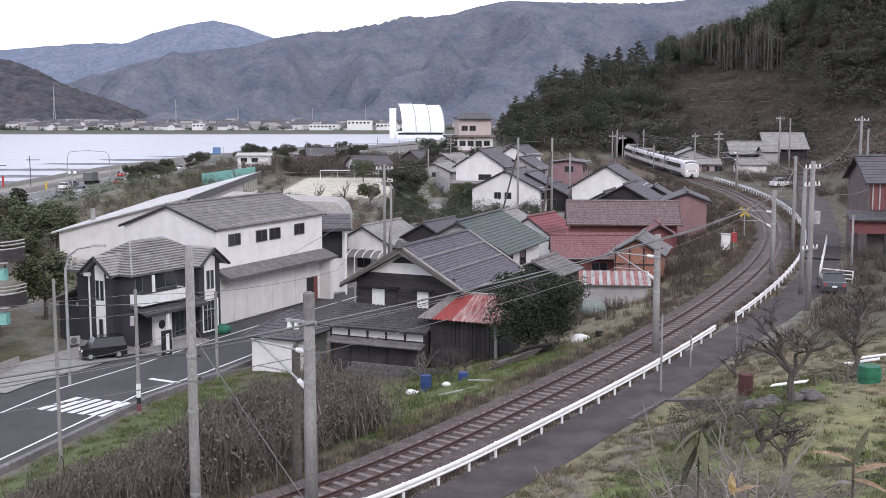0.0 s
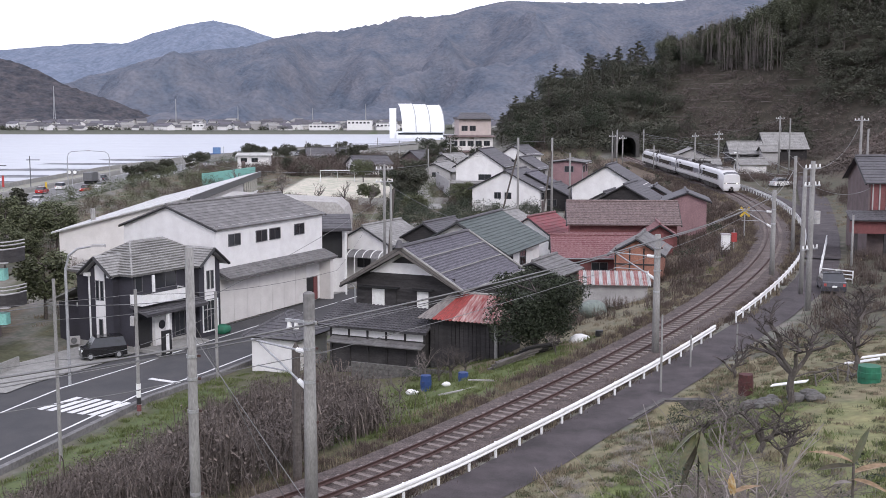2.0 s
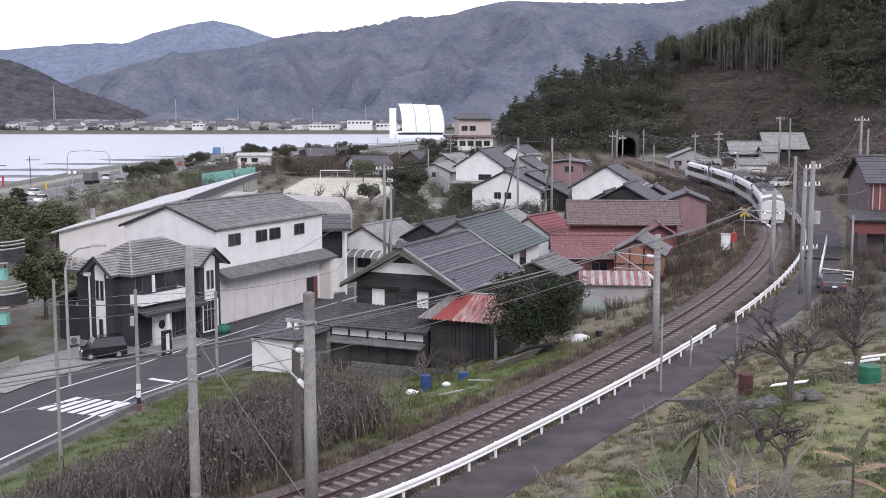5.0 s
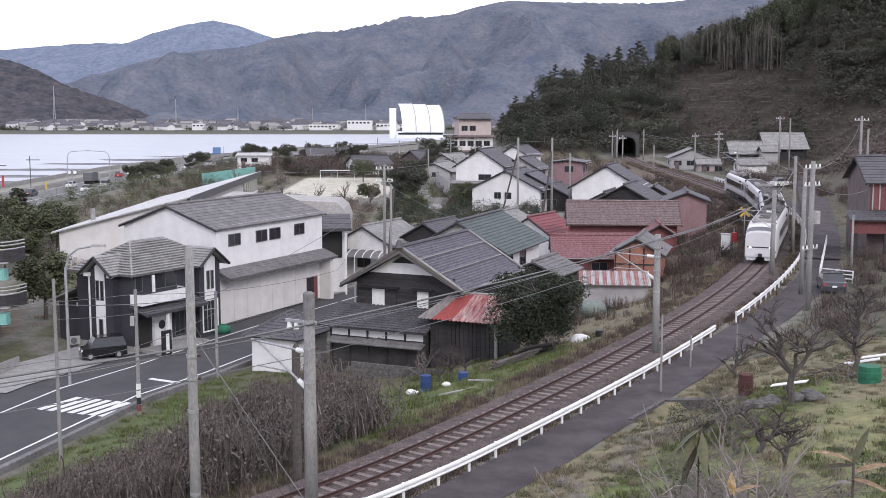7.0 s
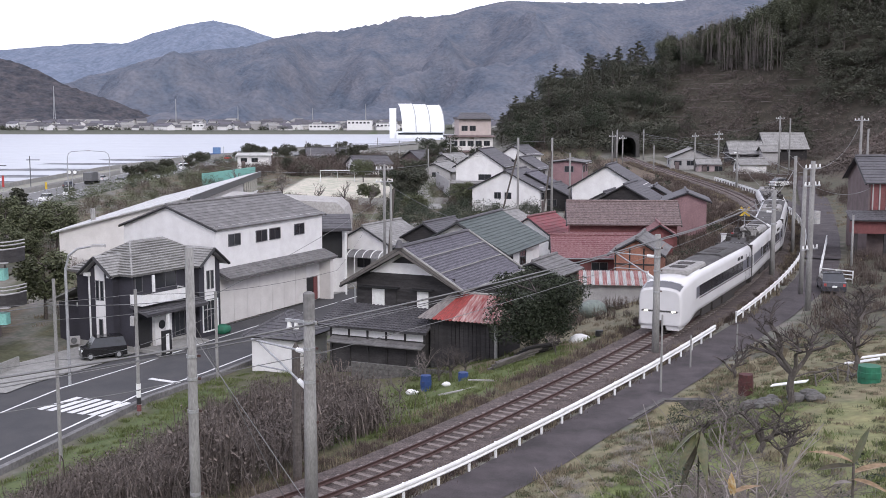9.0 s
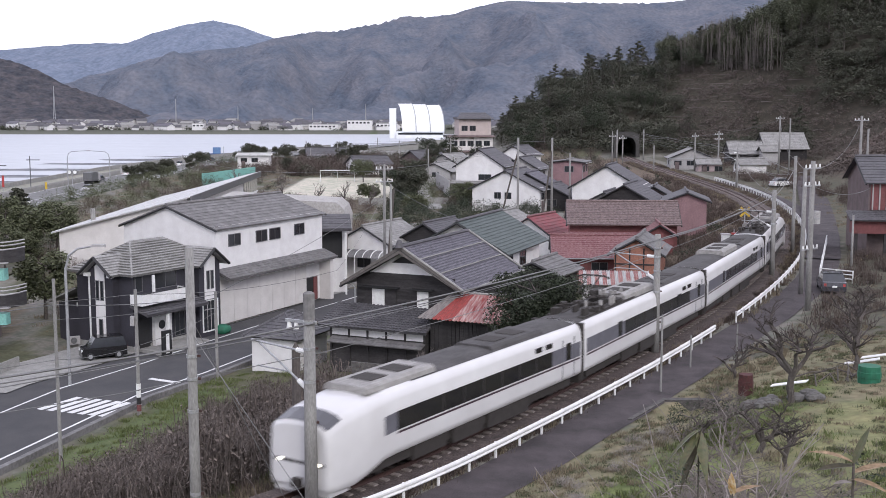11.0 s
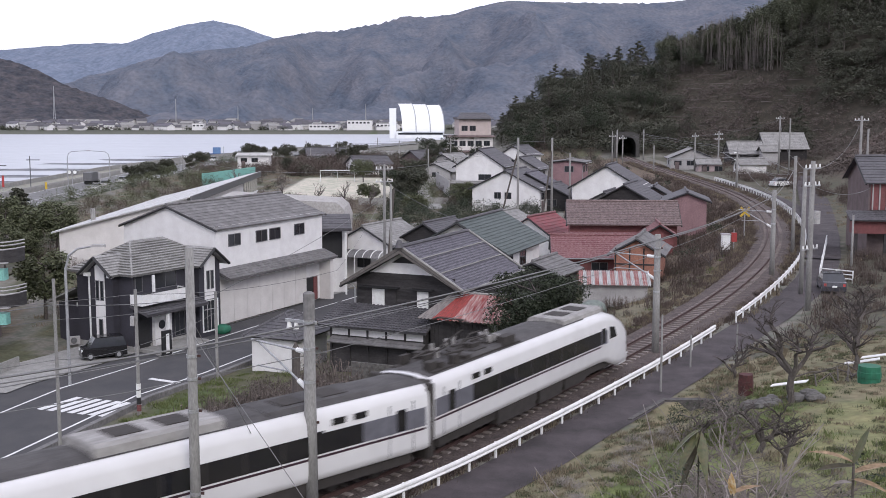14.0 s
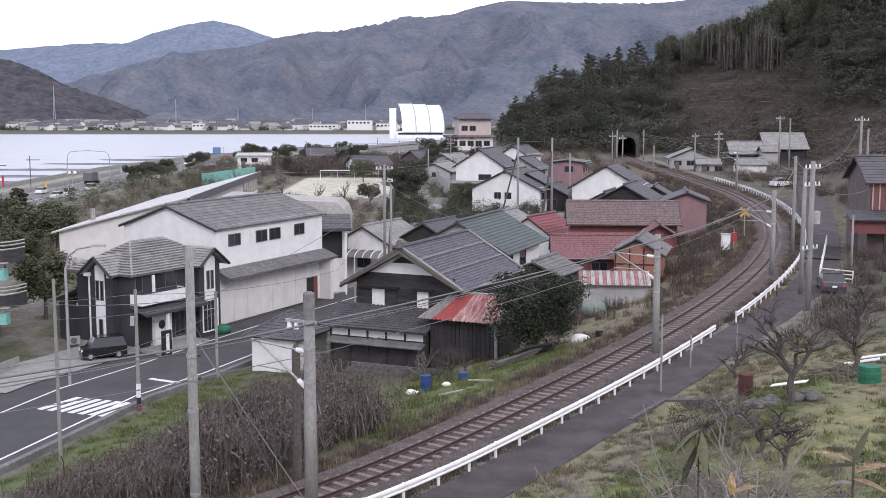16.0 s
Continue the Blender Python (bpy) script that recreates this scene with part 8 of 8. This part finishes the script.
# ---- plants in front of the camera ----
def long_leaf(m, base, way, length, width, droop, fold=0.25):
    base, way = Vector(base), Vector(way).normalized()
    side = way.cross(Vector((0, 0, 1))).normalized()
    n = 8
    rows = []
    for k in range(n + 1):
        t = k / n
        p = base + way * length * t + Vector((0, 0, -droop * t * t * length))
        w = width * math.sin(math.pi * min(1, 0.08 + 0.92 * t) ** 0.8) * 0.5
        rows.append((p - side * w + Vector((0, 0, w * fold)), p, p + side * w + Vector((0, 0, w * fold))))
    for a, b in zip(rows, rows[1:]):
        m.quad(a[0], a[1], b[1], b[0])
        m.quad(a[1], a[2], b[2], b[1])


M_bigleaf = mat("large_dark_leaf", (0.06, 0.075, 0.03), (0.09, 0.075, 0.035), 0.5, scale=0.2, fine=30, bump=0.1)
M_darkleaf = mat("withered_dark_leaf", (0.045, 0.045, 0.028), (0.07, 0.055, 0.035), 0.7, scale=0.2, fine=30, bump=0.1)
M_tanleaf = mat("withered_tan_leaf", (0.30, 0.21, 0.13), (0.18, 0.12, 0.07), 0.8, scale=0.15, fine=30, bump=0.2)
M_paletwig = mat("pale_dead_twigs", (0.27, 0.24, 0.23), (0.19, 0.165, 0.155), 0.9, scale=0.3, fine=20, bump=0)
M_paleleaf = mat("pale_dead_leaf", (0.62, 0.55, 0.42), (0.42, 0.26, 0.08), 0.8, scale=0.15, fine=30, bump=0.1)


def leafy_plant(x, y, top, leaves, label):
    z = gz(x, y)
    ob = thing("leafy_plant", pose(x, y, z), label, "plant", "large-leaved plants on the bank")
    h = top - z
    part("stem", Mesh().tube([(0, 0, -0.1), (0.02, 0.03, h * 0.5), (0, 0, h)], [0.014, 0.011, 0.008], 6), M_bark, ob)
    for zz, way, ln, wd, dr, mt in leaves:
        m = Mesh()
        long_leaf(m, (0, 0, h + zz), way, ln, wd, dr)
        part("leaf", m, mt, ob)
    return ob


leafy_plant(2.41, 6.4, 11.56, [(0, (-1, 0.25, 0.45), 0.30, 0.075, 0.25, M_tanleaf), (-0.02, (-0.9, -0.2, 0.05), 0.26, 0.085, 0.1, M_darkleaf), (0, (0.45, 0.2, 1.0), 0.26, 0.06, 0.1, M_bigleaf), (-0.06, (1, 0.1, 0.3), 0.30, 0.08, 0.15, M_tanleaf), (-0.1, (0.6, -0.5, 0.0), 0.22, 0.07, 0.2, M_tanleaf), (-0.12, (-0.6, -0.2, 0.1), 0.14, 0.06, 0.1, M_paletwig)], "withering broad-leaved plant with dark and tan blades")
leafy_plant(2.34, 10.0, 10.72, [(0, (-0.8, 0, -0.45), 0.36, 0.09, 0.5, M_bigleaf), (-0.02, (-0.4, -0.3, -0.8), 0.46, 0.10, 0.3, M_darkleaf), (-0.02, (0.1, -0.4, -0.8), 0.40, 0.11, 0.2, M_bigleaf), (-0.04, (-0.15, 0.4, -0.9), 0.46, 0.10, 0.2, M_darkleaf), (-0.06, (0.3, 0.1, -0.8), 0.36, 0.09, 0.2, M_darkleaf), (-0.03, (-0.6, -0.5, -0.6), 0.44, 0.09, 0.3, M_bigleaf), (-0.1, (0.2, -0.2, -1.0), 0.44, 0.1, 0.1, M_darkleaf)], "hanging withered dark leaves on the bank")
leafy_plant(2.45, 9.2, 10.40, [(0, (-0.5, 0, 1.0), 0.26, 0.09, 0.1, M_paleleaf), (0, (1, 0.1, 0.45), 0.28, 0.09, 0.2, M_tanleaf), (-0.02, (-0.1, -0.1, 1.0), 0.22, 0.08, 0.0, M_paleleaf)], "pale curled dead leaves on a stalk")


def dead_vine(x, y, seed, count, label):
    """Thick pale twisted stems, rising, forking and drooping."""
    rng = random.Random(seed)
    ob = thing("dead_shrub", pose(x, y, gz(x, y)), label, "shrub")
    stems = Mesh()
    for _ in range(count):
        p = Vector((rng.uniform(-0.15, 0.15), rng.uniform(-0.2, 0.2), -0.1))
        a = rng.uniform(0, 6.28)
        d = Vector((math.cos(a) * 0.35, math.sin(a) * 0.35, 1)).normalized()
        pts, bend = [p.copy()], rng.uniform(0.05, 0.22)
        for k in range(11):
            d = (d + Vector((math.cos(a) * bend, math.sin(a) * bend, -bend * (0.1 + 0.12 * k))) * 0.5 + Vector((rng.uniform(-1, 1), rng.uniform(-1, 1), rng.uniform(-0.9, 0.9))) * 0.5).normalized()
            p = p + d * 0.27
            p.z = max(p.z, 0.05)
            pts.append(p.copy())
        r = rng.uniform(0.008, 0.017)
        stems.tube(pts, [r * (1 - 0.07 * k) for k in range(len(pts))], 5, False)
        for k in (4, 6, 8):
            q = pts[k]
            e = q + Vector((rng.uniform(-0.4, 0.4), rng.uniform(-0.3, 0.3), rng.uniform(-0.1, 0.35)))
            stems.tube([q, q.lerp(e, 0.5) + Vector((0, 0, rng.uniform(-0.08, 0.08))), e], [r * 0.6, r * 0.45, r * 0.2], 4, False)
    tagged(part("branchwork", stems, M_paletwig, ob), kind="stuff")


dead_vine(2.55, 10.3, 140, 34, "pale twisted dead shrub on the bank")
dead_vine(2.95, 11.2, 139, 26, "pale tangled dead shrub on the bank")
for k, (x, y, h) in enumerate(((3.6, 12.8, 3.6), (3.1, 13.6, 3.9), (4.4, 15.2, 3.9), (4.2, 17.0, 4.2), (5.0, 18.0, 4.2), (6.0, 20.5, 4.4), (5.4, 22.0, 4.4), (7.8, 25.5, 4.2), (6.8, 27.0, 4.0))):
    bare_tree(141 + k, x, y, gz(x, y), h, 1.35, "grey leafless shrub on the bank", M_twig, 6, "leafless shrubs on the bank", 0.011)
_rng = random.Random(21)
bank([shrub_form(k, 0.16, 0.26, 60, 0.03) for k in (41, 42, 43)], [(_rng.randrange(3), _rng.uniform(1.5, 3.4), _rng.uniform(5.2, 7.2), 11.02 + _rng.uniform(-0.12, 0.1), _rng.uniform(0, 6), _rng.uniform(0.7, 1.2)) for _ in range(20)], "low_shrub", "small-leaved green shrub at the top of the bank", "shrub", M_leaf)
for k, (x, y, h) in enumerate(((10.2, 42.5, 2.9), (11.3, 43.6, 3.0), (9.4, 41.2, 2.4), (12.0, 41.6, 2.6), (10.6, 39.6, 2.4), (8.6, 33.0, 3.0), (9.6, 31.5, 2.6))):
    bare_tree(160 + k, x, y, gz(x, y), h, 1.35, "tangled leafless bush on the bank", M_twig, 6, group="tangled leafless bushes")
bank([shrub_form(k, 0.5, 0.9, 60, 0.09) for k in (51, 52, 53)], [(_rng.randrange(3), x, y, gz(x, y) + 0.6, _rng.uniform(0, 6), _rng.uniform(0.7, 1.3)) for x, y in [(_rng.uniform(8.8, 11.8), _rng.uniform(41.5, 44.5)) for _ in range(26)]], "bush_leaves", "sparse olive leaves on the tangled bushes", "leaves", M_leaf)

# bands and fittings of the two near poles
for x, y, zs, r in ((-7.6, 33.4, (2.0, 4.6, 5.6, 6.3), 0.175), (-4.57, 37.8, (3.0, 4.45, 5.6, 6.5), 0.215), (12.3, 64.0, (1.6, 3.4, 4.6, 5.4, 5.9), 0.205), (27.6, 93.5, (2.0, 4.4, 5.6), 0.205)):
    ob = thing("pole_band", pose(x, y, 0), "steel bands clamped round a concrete pole", "fitting", "pole fittings")
    for z in zs:
        part("band", Mesh().tube([(0, 0, z - 0.05), (0, 0, z + 0.05)], r, 12), M_steel, ob)
        part("bolt", Mesh().box(r - 0.02, r + 0.09, -0.03, 0.03, z - 0.04, z + 0.04), M_rail, ob)
ob = thing("pole_sleeve", pose(-4.57, 37.8, 0), "dark weathered sleeve round the top of a concrete pole", "fitting", "pole fittings")
part("sleeve", Mesh().tube([(0, 0, 6.62), (0, 0, 7.5), (0, 0, 7.56)], [0.205, 0.2, 0.12], 12), M_felt, ob)
ob = thing("feeder_arm", pose(-4.57, 37.8, 6.5, 0, 0, 150), "steel feeder arm with white insulators on a concrete pole", "fitting", "pole fittings")
part("arm", Mesh().box(-0.3, 1.0, -0.05, 0.05, -0.05, 0.05), M_steel, ob)
for u in (0.85, 0.55):
    part("insulator", Mesh().tube([(u, 0, -0.05), (u, 0, -0.28)], [0.06, 0.1], 8), M_white, ob)
ob = thing("stub_post", pose(-5.6, 42.0, gz(-5.6, 42.0)), "weathered timber stub post behind the concrete pole", "post")
part("shaft", Mesh().tube([(0, 0, -0.3), (0, 0, 5.2), (0, 0, 5.45)], [0.17, 0.16, 0.03], 10), M_bark, ob)

# trees and shrubs between the hall and the sports ground
for k, (x, y, h, r) in enumerate(((3.3, 181.5, 4.6, 2.6), (-8.9, 206, 5.0, 2.6), (-12.8, 192, 3.2, 2.2), (6.9, 207.8, 6.0, 2.6), (-17, 240, 5.0, 2.8), (12.4, 211, 5.0, 2.2), (-4.5, 178, 2.6, 2.0))):
    tree_thing(300 + k, h, r, "round", M_leaf if k % 2 else M_olive, "dark evergreen garden tree between the houses", pose(x, y, gz(x, y)), group="garden trees of the village", dense=1.4)

# bushes and scrap timber by the old shed
for k, (x, y, h) in enumerate(((0.5, 67.6, 3.4), (1.4, 68.4, 2.6), (-0.3, 68.6, 2.4))):
    bare_tree(180 + k, x, y, gz(x, y), h, 1.2, "bare brown bush in front of the timber shed", M_darktwig, 5, group="bare bushes by the shed")
bank([shrub_form(k, 0.7, 1.5, 160, 0.12) for k in (71, 72)], [(0, -1.7, 71.0, gz(-1.7, 71.0), 0, 1.1), (1, -0.9, 70.6, gz(-0.9, 70.6), 2, 0.9), (0, -2.5, 71.2, gz(-2.5, 71.2), 1, 0.7)], "garden_bush", "dark evergreen bush against the house wall", "bush", M_leaf)
for k in range(9):
    x, y = 4.2 + 0.06 * k, 67.6 + 0.16 * (k % 3)
    thing("timber", pose(x, y, gz(x, y) + 0.1 + 0.14 * (k // 3), 0, -6, 38 + 3 * (k % 4)), "weathered grey timber in a low pile by the shed", "timber", "scrap timber by the shed", mesh=Mesh().box(-1.9, 1.9, -0.07, 0.07, 0, 0.1), material=M_barge)


# ---- motion ----
def front_s(t):
    """Arc length of the train's nose along the line."""
    u = t - 9
    return 26.9 - 17.28 * u - 0.1335 * u ** 2 - 0.0052 * u ** 3 + 0.75 * max(0.0, t - 14) ** 2


def motions():
    times = [k * 0.5 for k in range(33)]
    for k, car in enumerate(TRAIN):
        rows = []
        flip = k == 3
        for t in times:
            c = front_s(t) + CAR * k + (10.5 if k == 0 else 10.2)
            a, b = line_at(c - 7), line_at(c + 7)
            x, y, z = ((a[i] + b[i]) / 2 for i in range(3))
            head = math.degrees(math.atan2(a[1] - b[1], a[0] - b[0]))
            pitch = math.degrees(math.atan2(a[2] - b[2], 14.0))
            turn = head + (180 if flip else 0)
            rows.append((t, pose(x, y, z, 0, (pitch if flip else -pitch), turn)))
        walk(car, rows)
    for ob, start, speed in MOVERS:
        rows = []
        for t in range(0, 17, 2):
            x, y, h = hw_at(start + speed * t, 3.2 if speed < 0 else -4.6)
            rows.append((float(t), pose(x, y, -4.08, 0, 0, math.degrees(h) + (180 if speed < 0 else 0))))
        walk(ob, rows)


motions()
